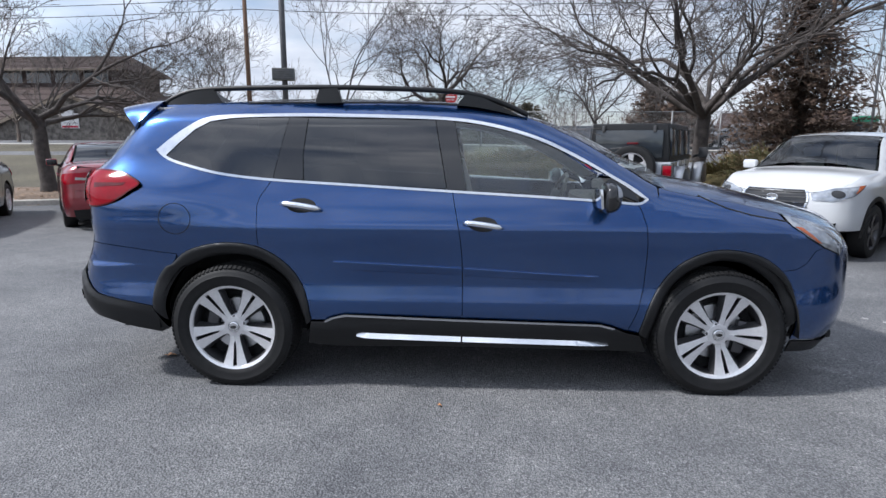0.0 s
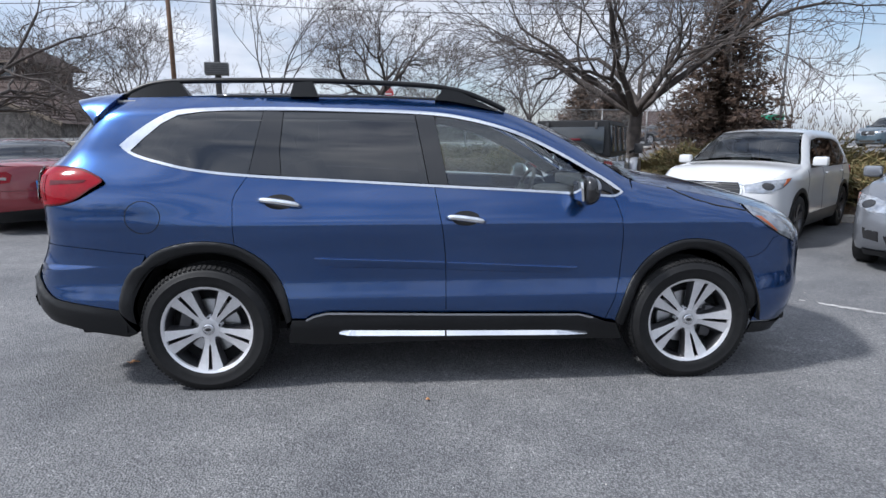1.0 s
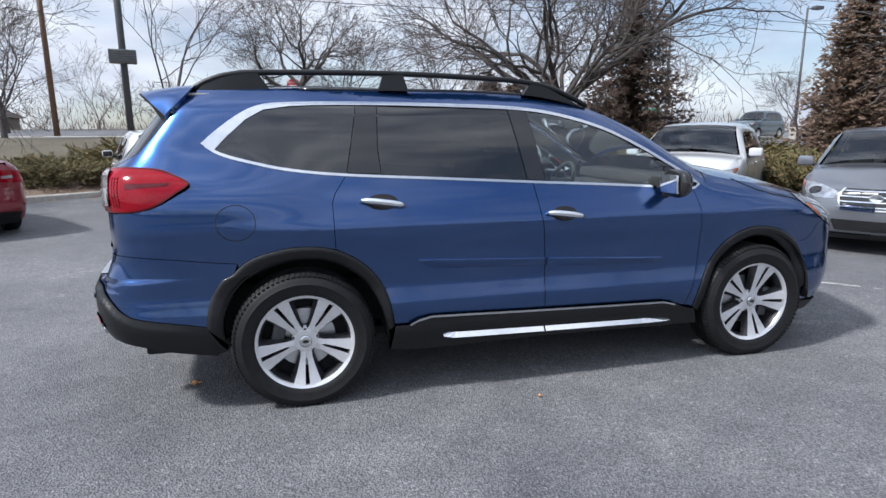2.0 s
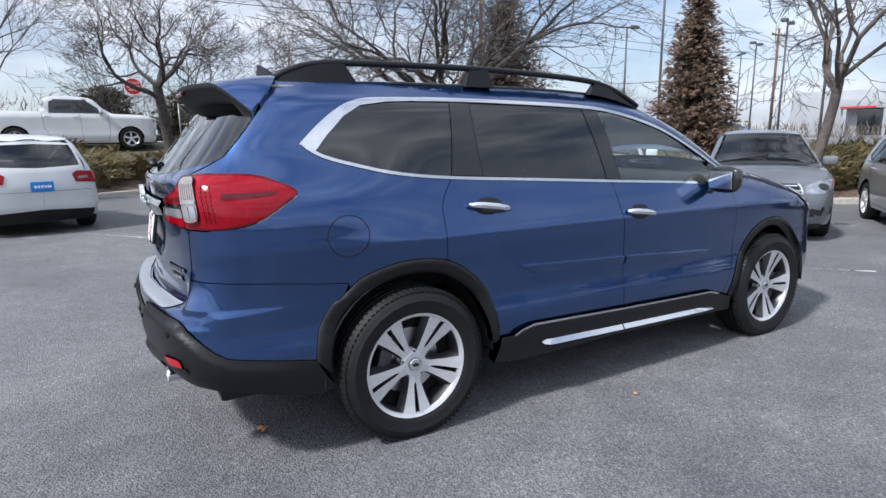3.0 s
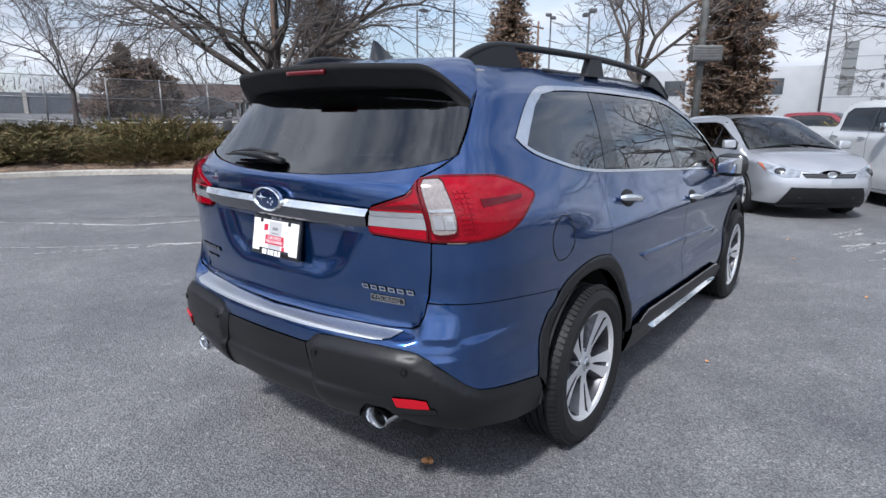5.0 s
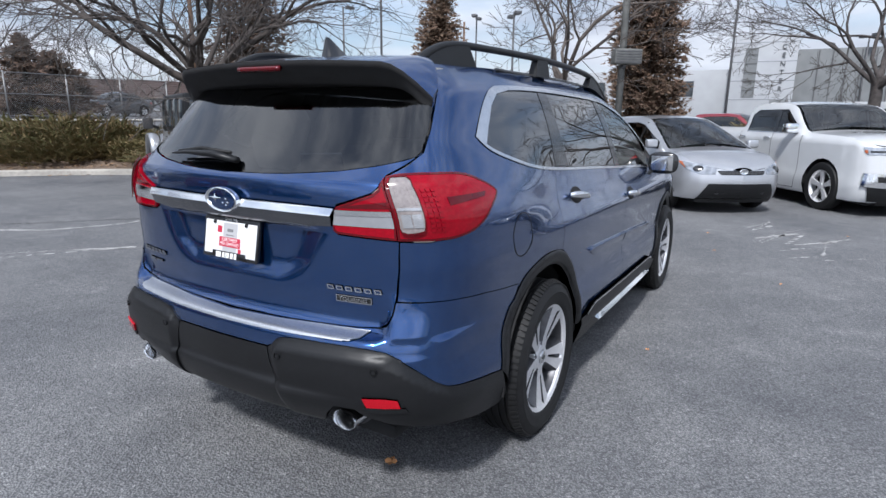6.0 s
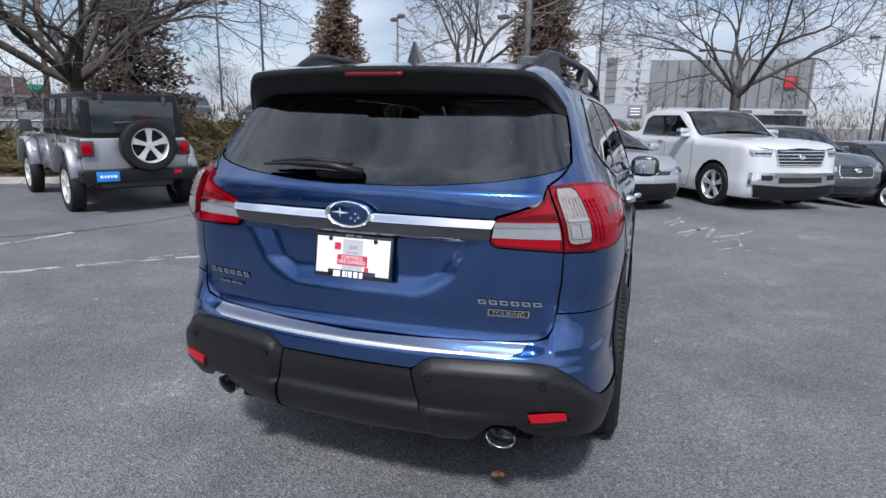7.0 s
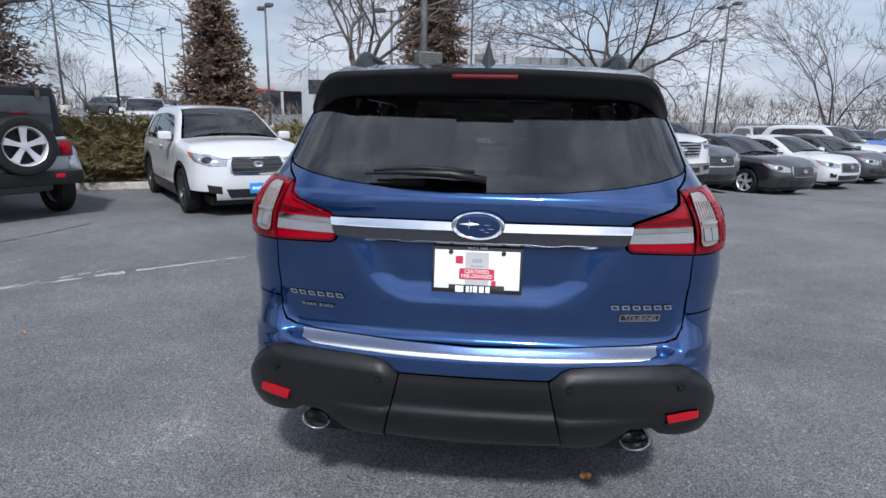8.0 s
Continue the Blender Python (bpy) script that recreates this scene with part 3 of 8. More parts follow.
def top_loft(name, skin, us, crown, material, parent, label="", n=16, shrink=1.0, sink=0.0, power=2.0, ends=None):
    """A roof, windscreen or bonnet spanned between the upper edges of both sides."""
    verts, faces = [], []
    for i, u in enumerate(us):
        x = float(np.interp(u, skin.run, skin.pts[:, 0]))
        z = hermite(skin.top, x)
        q = skin.point(u, z)
        c = crown(x)
        for k in range(n + 1):
            s = (2 * k / n - 1) * shrink
            bow = ends(x) * (1 - s * s) if ends else 0.0
            verts.append((q[0] + bow, q[1] * -s, q[2] + c * (1 - abs(s) ** power) - sink))
    m = n + 1
    for i in range(len(us) - 1):
        for k in range(n):
            faces.append((i * m + k, (i + 1) * m + k, (i + 1) * m + k + 1, i * m + k + 1))
    ob = mesh_object(name, verts, faces, material, parent, label=label)
    return ob


def moulding(name, skin, low, top, profile, material, parent, sides, label="", n=14):
    """A raised strip between two lines in (u, z); profile: (share of the height, lift off the skin) from the lower edge up."""
    u0, u1 = max(low[0][0], top[0][0]), min(low[-1][0], top[-1][0])
    obs = []
    for sd in sides:
        bm = bmesh.new()
        rings = []
        for u in np.linspace(u0, u1, n):
            a = float(np.interp(u, [q[0] for q in low], [q[1] for q in low]))
            b = float(np.interp(u, [q[0] for q in top], [q[1] for q in top]))
            rings.append([bm.verts.new(skin.point(u, a + (b - a) * s, d + 1e-5, sd)) for s, d in profile])
        for p, q in zip(rings, rings[1:]):
            for i in range(len(profile) - 1):
                bm.faces.new((p[i], q[i], q[i + 1], p[i + 1]))
        bm.faces.new(rings[0])
        bm.faces.new(rings[-1][::-1])
        bmesh.ops.recalc_face_normals(bm, faces=bm.faces[:])
        obs.append(part(name, bm, material, parent, label))
    return obs


def hero():
    S = HERO
    car = empty("car", pose(0, 0, 0), "dark blue family SUV with black cladding and roof rails", "car")
    both = (-1, 1)
    # painted side, pillars and roof frame in one panel
    top = edge_run(S, 0.97, 4.30, 60)
    d_edge = [(0.760, 1.300), (0.828, 1.331), (0.897, 1.374), (0.922, 1.44), (0.943, 1.51), (0.962, 1.575), (0.940, 1.602), (0.905, 1.632), (0.905, 1.685)]
    quarter = ([BUMP_SEAM[-1], (0.7545, 1.082)]
               + [(0.87, 1.082)] + LAMP_SIDE[2:][::-1][1:]
               + d_edge + top + [(4.295, 1.165), (4.25, 1.142)] + DLO_TOP[::-1][1:] + [q for q in DLO_LOW[1:] if q[0] < 2.03]
               + [(2.036, 1.246), (1.973, 1.155), (1.957, 1.11), (1.960, 0.95), (1.964, 0.866)]
               + [q for q in ARCH_R if 1.452 < q[0] < 1.96][::-1] + BUMP_SEAM[:-1])
    patch("quarter_panel", S, quarter, M_BLUE, car, su=0.05, sz=0.03, sides=both, gap=0.0014)
    rear_door = ([(2.036, 1.246), (2.577, 1.215), (3.110, 1.184), (3.140, 1.02), (3.156, 0.934), (3.169, 0.80), (3.173, 0.667), (3.172, 0.449)] + SILL_TOP[1:5][::-1]
                 + [q for q in ARCH_R if q[0] > 1.964][::-1] + [(1.964, 0.866), (1.960, 0.95), (1.957, 1.11), (1.973, 1.155)])
    front_door = ([(3.110, 1.184), (3.628, 1.156), (4.013, 1.132), (4.172, 1.121), (4.190, 1.09), (4.217, 1.007), (4.228, 0.90), (4.229, 0.813), (4.221, 0.648), (4.195, 0.52), (4.141, 0.383)]
                  + [(4.06, 0.41), (3.972, 0.432), (3.172, 0.449), (3.173, 0.667), (3.169, 0.80), (3.156, 0.934), (3.140, 1.02)])
    doors = []
    for nm, loop in (("rear_door", rear_door), ("front_door", front_door)):
        doors.append(patch(nm, S, loop, M_BLUE, car, su=0.05, sz=0.022, sides=both, gap=0.0022))
    fender = ([(4.172, 1.121), (4.234, 1.150), (4.295, 1.165)] + edge_run(S, 4.31, 5.06, 14) + [(5.075, 1.022), (5.16, 0.938), (5.264, 0.877), (5.207, 0.86), (5.154, 0.787), (5.09, 0.752), (5.01, 0.745)]
              + [q for q in ARCH_F if q[0] < 5.0][::-1] + [(4.141, 0.383), (4.195, 0.52), (4.221, 0.648), (4.229, 0.813), (4.228, 0.90), (4.217, 1.007), (4.190, 1.09)])
    patch("front_fender", S, fender, M_BLUE, car, su=0.05, sz=0.04, sides=both, gap=0.0018)
    front = ([(5.01, 0.745), (5.09, 0.752), (5.154, 0.787), (5.207, 0.86), (5.264, 0.877), (5.391, 0.826), (5.434, 0.897), (5.463, 0.955)] + edge_run(S, 5.5, S.length, 10)
             + [(S.length, 0.32), (5.7, 0.30), (5.14, 0.33)] + [q for q in ARCH_F if q[0] > 5.02][::-1])
    patch("front_bumper", S, front, M_BLUE, car, su=0.07, sz=0.05, sides=both, gap=0.0015)
    patch("front_lip", S, [(5.14, 0.325), (5.7, 0.295), (6.29, 0.315), (6.29, 0.25), (5.7, 0.23), (5.16, 0.25)], M_CLAD, car, off=0.012, su=0.1, sides=both)
    hl = patch("headlight", S, edge_run(S, 5.075, 5.463, 6) + [(5.45, 0.92), (5.434, 0.89), (5.391, 0.826), (5.264, 0.880), (5.16, 0.942), (5.09, 1.0)], M_LAMP, car, off=0.004, su=0.04, sz=0.03, sides=both, label="clear wrap-round headlight", gap=0.003)
    for h, sd in zip(hl, both):
        patch("side_marker", S, [(5.105, 0.998), (5.15, 0.992), (5.245, 0.905), (5.225, 0.908), (5.165, 0.95)], M_AMBER, h, off=0.007, thick=0.003, su=0.05, sides=(sd,), label="amber side marker")
    patch("splash_guard", S, [(5.02, 0.60), (5.075, 0.60), (5.125, 0.42), (5.13, 0.27), (5.08, 0.27), (5.07, 0.42)], M_GREYLENS, car, off=-0.03, thick=0.02, sides=both)
    # tailgate and rear bumper
    gate_half = [(0.0, 0.7495), (0.32, 0.7535), (0.60, 0.7615), (0.693, 0.7695), (0.73, 0.79), (0.748, 0.825), (0.750, 0.872), (0.752, 1.083), (0.514, 1.091), (0.492, 1.104), (0.487, 1.12), (0.505, 1.180), (0.523, 1.199), (0.607, 1.222), (0.69, 1.245), (0.72, 1.263), (0.752, 1.302), (0.822, 1.334), (0.890, 1.371)]
    glass_low = [(0.0, 1.284), (0.182, 1.286), (0.311, 1.291), (0.537, 1.307), (0.70, 1.327), (0.81, 1.346), (0.862, 1.358), (0.890, 1.375)]
    loop = mirrored(gate_half) + mirrored(glass_low)[::-1]
    gate = patch("tailgate", S, loop, M_BLUE, car, su=0.022, sz=0.016, gap=0.001)
    gl = patch("rear_window", S, mirrored(glass_low) + [(0.916, 1.44), (0.937, 1.51), (0.958, 1.585), (0.960, 1.61), (-0.960, 1.61), (-0.958, 1.585), (-0.937, 1.51), (-0.916, 1.44)], M_REARGLASS, car, off=-0.004, thick=0.004, su=0.07, sz=0.05, gap=0.004, label="tinted rear window")
    gl.visible_shadow = False
    # trim bar across the gate
    patch("chrome_bar", S, mirrored([(0.0, 1.165), (0.28, 1.165), (0.500, 1.162)]) + mirrored([(0.0, 1.190), (0.28, 1.190), (0.515, 1.187)])[::-1], M_CHROME, gate, off=0.022, thick=0.022, su=0.06, sz=0.008, swell=lambda u, z: 0.008 - 0.016 * max(0, min(1, (z - 1.165) / 0.025)), label="bright chrome trim bar")
    patch("garnish", S, mirrored([(0.0, 1.116), (0.28, 1.117), (0.489, 1.122)]) + mirrored([(0.0, 1.163), (0.28, 1.163), (0.499, 1.160)])[::-1], M_SMOKE, gate, off=0.014, thick=0.02, su=0.06, sz=0.012, swell=lambda u, z: 0.012 * (z - 1.116) / 0.047, label="smoked grey garnish below the bar")
    # emblem
    em = new("emblem")
    em.parent = gate
    em.location = (-2.502, 0, 1.181)
    em.rotation_euler = (0, radians(-4), 0)
    bm = lathe([(0.0005, 0.0), (0.074, 0.0), (0.078, 0.004), (0.084, 0.007), (0.089, 0.004), (0.090, -0.012)], 64, "x")
    bmesh.ops.transform(bm, matrix=Matrix.Diagonal((-1, 1, 0.53, 1)), verts=bm.verts)
    ring = part("emblem_ring", bm, M_CHROME, em, "oval chrome ring")
    bm = lathe([(0.0005, 0.003), (0.060, 0.0028), (0.073, 0.001)], 48, "x")
    bmesh.ops.transform(bm, matrix=Matrix.Diagonal((-1, 1, 0.53, 1)), verts=bm.verts)
    part("emblem_field", bm, M_BLUE, em, "dark blue oval field")
    for (y, z, r) in ((0.030, 0.006, 0.030), (-0.012, -0.012, 0.011), (-0.030, 0.004, 0.012), (-0.040, -0.009, 0.012), (-0.028, -0.020, 0.011)):
        bm = bmesh.new()
        vs = []
        for k in range(8):
            rr = r if k % 2 == 0 else r * 0.2
            a = math.pi * k / 4
            f2 = 1.2 if k in (0, 4) else 0.62
            vs.append(bm.verts.new((-0.0045, y + rr * math.cos(a) * (f2 if k % 2 == 0 else 1), z + rr * math.sin(a) * (f2 if k % 2 == 0 else 1))))
        c = bm.verts.new((-0.008, y, z))
        for k in range(8):
            bm.faces.new((vs[k], vs[(k + 1) % 8], c))
        part("star", bm, M_CHROME, em, smooth=False)
    # letters of the badges as plain bright bars
    def badge(name, us, z, hgt, w, tilt=0.0):
        for u in us:
            patch(name, S, [(u - w / 2 + tilt, z + hgt / 2), (u + w / 2 + tilt, z + hgt / 2), (u + w / 2, z - hgt / 2), (u - w / 2, z - hgt / 2)], M_SATIN, gate, off=0.006, thick=0.006, su=0.2, sz=0.2)
            patch("badge_gap", S, [(u - w * 0.26 + tilt, z + hgt * 0.24), (u + w * 0.36 + tilt, z + hgt * 0.24), (u + w * 0.30, z - hgt * 0.26), (u - w * 0.32, z - hgt * 0.26)], M_BLUE, gate, off=0.0066, thick=0.001, su=0.2, sz=0.2)
    badge("badge_bar", [0.492 + 0.0385 * k for k in range(6)], 0.900, 0.016, 0.027, -0.006)
    badge("badge_bar", [-0.688 + 0.0375 * k for k in range(6)], 0.895, 0.016, 0.027, -0.006)
    badge("badge_bar", [-0.645, -0.615, -0.575, -0.545], 0.853, 0.009, 0.026)
    pl = patch("trim_badge", S, [(0.512, 0.874), (0.658, 0.874), (0.658, 0.849), (0.512, 0.849)], M_SATIN, gate, off=0.004, thick=0.004, su=0.05, label="framed grade badge")
    patch("badge_field", S, [(0.516, 0.8705), (0.654, 0.8705), (0.654, 0.8525), (0.516, 0.8525)], M_GLOSSBLACK, pl, off=0.0055, thick=0.002, su=0.05)
    q = S.point(0.585, 0.8615, 0.0075)
    nrm = Vector(S.normal(0.585, 0.8615))
    zax = nrm
    xax = Vector((0, 0, 1)).cross(zax).normalized()
    rot = Matrix((xax, zax.cross(xax), zax)).transposed().to_4x4()
    text_part("badge_text", "TOURING", 0.0205, Matrix.Translation(q) @ rot @ Matrix.Diagonal((1.25, 1, 1, 1)), M_SATIN, pl, 0.0006)
    # number plate holder with a dealer's insert
    plate = new("plate")
    plate.parent = gate
    plate.matrix_basis = Matrix.Translation((-2.470, 0, 1.022)) @ Matrix.Rotation(radians(-90), 4, "Z") @ Matrix.Rotation(radians(80), 4, "X")
    part("plate_frame", box_bm(-0.1555, 0.1555, -0.081, 0.081, -0.012, 0.004, 0.006), M_GLOSSBLACK, plate, "black plastic plate frame")
    sheet = part("plate_sheet", box_bm(-0.146, 0.146, -0.066, 0.066, 0.0, 0.0055, 0.001), M_PLATE, plate, "white dealer insert")
    part("plate_bar", box_bm(-0.095, 0.095, -0.079, -0.052, 0.0, 0.0075, 0.001), M_GLOSSBLACK, plate)
    for k in range(6):
        wbar = (0.028, 0.010, 0.006, 0.014, 0.016, 0.014)[k]
        x = (-0.058, -0.030, -0.018, -0.004, 0.018, 0.039)[k]
        part("print_bar", box_bm(x - wbar / 2, x + wbar / 2, -0.077, -0.056, 0.007, 0.0085), M_WHITEPRINT, plate, smooth=False)
    part("print_panel", box_bm(-0.040, 0.040, -0.052, 0.060, 0.005, 0.0062), M_PAPERGREY, plate, smooth=False)
    part("print_ribbon", box_bm(-0.060, 0.060, -0.033, 0.004, 0.0055, 0.0072), M_PRINTRED, plate, smooth=False)
    part("print_corner", box_bm(-0.074, -0.048, 0.020, 0.046, 0.005, 0.0065), M_PRINTRED, plate, smooth=False)
    part("print_corner", box_bm(0.050, 0.066, -0.052, -0.036, 0.005, 0.0065), M_PRINTRED, plate, smooth=False)
    part("print_bar", box_bm(-0.017, 0.017, 0.026, 0.038, 0.006, 0.0068, 0.0), M_GREYLENS, plate, smooth=False)
    part("print_bar", box_bm(-0.022, 0.022, 0.011, 0.015, 0.006, 0.0068, 0.0), M_GREYLENS, plate, smooth=False)
    text_part("print_text", "CERTIFIED", 0.0185, Matrix.Translation((0, -0.0065, 0.0076)), M_WHITEPRINT, plate, 0.0003)
    text_part("print_text", "PRE-OWNED", 0.0185, Matrix.Translation((0, -0.0225, 0.0076)), M_WHITEPRINT, plate, 0.0003)
    text_part("print_text", "SINCE 1946", 0.0135, Matrix.Translation((0, 0.0735, 0.0045)), M_WHITEPRINT, plate, 0.0003)
    for x in (-0.09, 0.09):
        bm = lathe([(0.008, 0.0), (0.008, 0.007), (0.0005, 0.008)], 16, "z")
        bmesh.ops.translate(bm, vec=(x, 0.060, 0.003), verts=bm.verts)
        part("screw", bm, M_GLOSSBLACK, plate)
    # bumper
    bump_half_top = [(0.0, 0.7475), (0.32, 0.7515), (0.60, 0.759), (0.697, 0.766), (0.736, 0.785), (0.753, 0.822), (0.755, 0.868)] + [(u, z - 0.0015) for u, z in BUMP_SEAM[::-1][1:]]
    arch_side = [q for q in ARCH_R if q[0] < 1.45][::-1]
    right = bump_half_top + arch_side + CLAD_TOP[::-1]
    full = right + [(-u, z) for u, z in right[::-1] if u > 0]
    patch("rear_bumper", S, full, M_BLUE, car, su=0.03, sz=0.02, gap=0.0005, extra=(0.738, 0.744, 0.750, 0.756, 0.764))
    lower = [(0.268, 0.658), (0.285, 0.672), (0.312, 0.697), (0.34, 0.708)] + CLAD_TOP[5:] + [(1.345, 0.40), (1.362, 0.352)] + CLAD_LOW[::-1][1:-1] + [(0.292, 0.53)]
    def shelf(u, z):
        k = max(0, min(1, (0.66 - abs(u)) / 0.3))
        return (0.018 * sstep(0.0, 0.03, 0.545 - z) - 0.022 * sstep(0.0, 0.09, 0.43 - z)) * k

    def swell(u, z):
        k = (1 - 0.65 * sstep(0.84, 1.0, abs(u))) * (1 - sstep(1.12, 1.3, abs(u)))
        face = 0.022 * sstep(0.0, 0.05, float(np.interp(abs(u), [q[0] for q in CLAD_TOP], [q[1] for q in CLAD_TOP])) - z)
        edge = sstep(0.262 + 0.08 * max(0, 0.66 - z), 0.315 + 0.08 * max(0, 0.66 - z), abs(u)) * (0.35 + 0.65 * sstep(0.40, 0.52, z))
        return face * k * edge + shelf(u, z)
    patch("bumper_cladding", S, lower, M_CLAD, car, off=0.006, thick=0.05, su=0.022, sz=0.014, sides=both, gap=0.0005, swell=swell, label="grained black lower bumper")
    mid = [(-0.264, 0.660), (0.264, 0.660), (0.288, 0.53), (0.340, 0.350), (0.0, 0.330), (-0.340, 0.350), (-0.288, 0.53)]
    midswell = lambda u, z: shelf(u, z) + 0.004 * sstep(0, 0.03, 0.66 - z)
    patch("bumper_insert", S, mid, M_CLAD, car, off=0.004, thick=0.05, su=0.06, sz=0.02, gap=0.0015, swell=midswell, extra=(0.525, 0.53, 0.535, 0.44), label="grained black bumper centre with a step")
    st = patch("step_plate", S, mirrored([(0.0, 0.7220), (0.28, 0.7245), (0.592, 0.731), (0.65, 0.740)]) + mirrored([(0.0, 0.7450), (0.28, 0.7478), (0.59, 0.7545), (0.663, 0.756)])[::-1], M_STEEL, car, off=0.004, thick=0.006, su=0.05, sz=0.004, label="brushed steel bumper step plate")
    for u, z in ((-0.735, 0.635), (-0.335, 0.642), (0.335, 0.645), (0.728, 0.645)):
        q, nr = Vector(S.point(abs(u), z, 0.031, -1 if u > 0 else 1)), Vector(S.normal(abs(u), z, -1 if u > 0 else 1))
        bm = lathe([(0.0005, 0.003), (0.008, 0.003), (0.0085, 0.0), (0.0105, 0.0), (0.011, 0.004), (0.0125, 0.004), (0.013, -0.01)], 20, "z")
        bmesh.ops.transform(bm, matrix=Matrix.Translation(q) @ nr.to_track_quat("Z", "Y").to_matrix().to_4x4(), verts=bm.verts)
        part("parking_sensor", bm, M_CLAD, car)
    patch("reflector", S, [(0.672, 0.550), (0.75, 0.556), (0.792, 0.552), (0.797, 0.524), (0.682, 0.516)], M_REFLECTOR, car, off=0.037, thick=0.03, su=0.05, sz=0.05, sides=both, label="red bumper reflector")
    patch("reflector_ledge", S, [(0.672, 0.514), (0.812, 0.521), (0.818, 0.505), (0.69, 0.492)], M_CLAD, car, off=0.034, thick=0.03, su=0.05, sides=both)
    for e in both:
        bm = lathe([(0.040, 0.16), (0.044, 0.02), (0.047, 0.0), (0.045, -0.004), (0.041, 0.002), (0.039, 0.05), (0.036, 0.12)], 40, "x")
        bmesh.ops.transform(bm, matrix=Matrix.Translation((-2.497, e * 0.577, 0.430)) @ Matrix.Rotation(radians(3), 4, "Y") @ Matrix.Diagonal((1, 1.12, 0.80, 1)), verts=bm.verts)
        ex = part("exhaust_tip", bm, M_SATIN, car, "bright steel oval exhaust tip")
        bm = lathe([(0.0005, 0.10), (0.039, 0.10)], 24, "x")
        bmesh.ops.translate(bm, vec=(-2.46, e * 0.577, 0.432), verts=bm.verts)
        part("exhaust_bore", bm, M_DARK, ex)
        v, f = tube_mesh([(-2.40, e * 0.575, 0.40), (-2.1, e * 0.55, 0.38), (-1.8, e * 0.5, 0.36)], 0.032, 12)
        mesh_object("exhaust_pipe", v, f, M_ALLOYDARK, ex)
    # tail lamps
    for sd in both:
        lamp = patch("tail_lamp", S, LAMP_SIDE, M_RED, car, off=0.008, thick=0.03, su=0.04, sz=0.025, sides=(sd,), gap=0.0018, label="red wrap-round tail lamp with clear inner lens",
                     swell=lambda u, z: 0.012 * math.sin(math.pi * max(0, min(1, (z - 1.086) / 0.22))))
        bulge = lambda u, z: 0.012 * math.sin(math.pi * max(0, min(1, (z - 1.086) / 0.22)))
        patch("lamp_border", S, [inset(LAMP_SIDE, 0.003), inset(LAMP_SIDE, 0.010)], M_REDDARK, lamp, off=0.0092, thick=0.002, su=0.04, sz=0.025, sides=(sd,), swell=bulge)
        lens = [tuple(q) for q in spline([(0.770, 1.120), (0.766, 1.18), (0.768, 1.270), (0.79, 1.282), (0.842, 1.276), (0.853, 1.20), (0.848, 1.136), (0.832, 1.120)], 3, True)]
        cl = patch("clear_lens", S, lens, M_CLEAR, lamp, off=0.0225, thick=0.004, su=0.03, sz=0.02, sides=(sd,), label="clear reversing lens")
        patch("lens_rim", S, [inset(lens, -0.0025), inset(lens, 0.0012)], M_REDDARK, cl, off=0.0245, thick=0.004, su=0.03, sz=0.02, sides=(sd,))
        patch("lens_bar", S, [(0.772, 1.199), (0.850, 1.199), (0.850, 1.190), (0.772, 1.190)], M_GREYLENS, cl, off=0.0265, thick=0.003, sides=(sd,))
        for k in range(6):
            u = 0.778 + 0.0118 * k
            patch("lens_rib", S, [(u, 1.206), (u + 0.004, 1.206), (u + 0.004, 1.262), (u, 1.262)], M_CLEAR, cl, off=0.0245, thick=0.003, sides=(sd,))
        for u in (0.776, 0.811):
            patch("lens_cell", S, inset([(u, 1.134), (u + 0.034, 1.134), (u + 0.034, 1.180), (u, 1.180)], 0.001), M_GREYLENS, cl, off=0.0262, thick=0.003, sides=(sd,))
        patch("lens_window", S, [(0.955, 1.224), (1.17, 1.226), (1.15, 1.212), (0.955, 1.198)], M_REDDARK, lamp, off=0.0215, thick=0.003, sides=(sd,), su=0.05, label="darker red side window of the lamp")
        for k in range(9):
            z = 1.119 + 0.0158 * k
            for u in (0.868, 0.886, 0.904):
                patch("led_cell", S, [(u, z), (u + 0.013, z), (u + 0.013, z + 0.010), (u, z + 0.010)], M_RED, lamp, off=0.0115, thick=0.003, sides=(sd,), su=0.1, swell=bulge)
        gl2 = patch("gate_lamp", S, LAMP_GATE, M_RED, car, off=0.010, thick=0.03, su=0.04, sz=0.02, sides=(sd,), gap=0.0015, label="red tailgate lamp with grey band")
        patch("lamp_border", S, [inset(LAMP_GATE, 0.003), inset(LAMP_GATE, 0.009)], M_REDDARK, gl2, off=0.0112, thick=0.002, su=0.04, sz=0.02, sides=(sd,))
        patch("lamp_shade", S, [(0.520, 1.189), (0.738, 1.194), (0.738, 1.216), (0.64, 1.206), (0.56, 1.196)], M_REDDARK, gl2, off=0.0114, thick=0.002, su=0.05, sides=(sd,))
        patch("grey_band", S, [(0.498, 1.128), (0.742, 1.130), (0.742, 1.168), (0.507, 1.162)], M_GREYLENS, gl2, off=0.0125, thick=0.004, su=0.05, sides=(sd,))
        patch("bright_band", S, [(0.507, 1.163), (0.742, 1.169), (0.742, 1.186), (0.512, 1.182)], M_CHROME, gl2, off=0.014, thick=0.005, su=0.05, sides=(sd,))
    # fuel flap: a round groove
    c_u, c_z, rr = 1.462, 1.026, 0.093
    ring = [(c_u + rr * 1.07 * math.cos(2 * math.pi * k / 48), c_z + rr * math.sin(2 * math.pi * k / 48)) for k in range(48)]
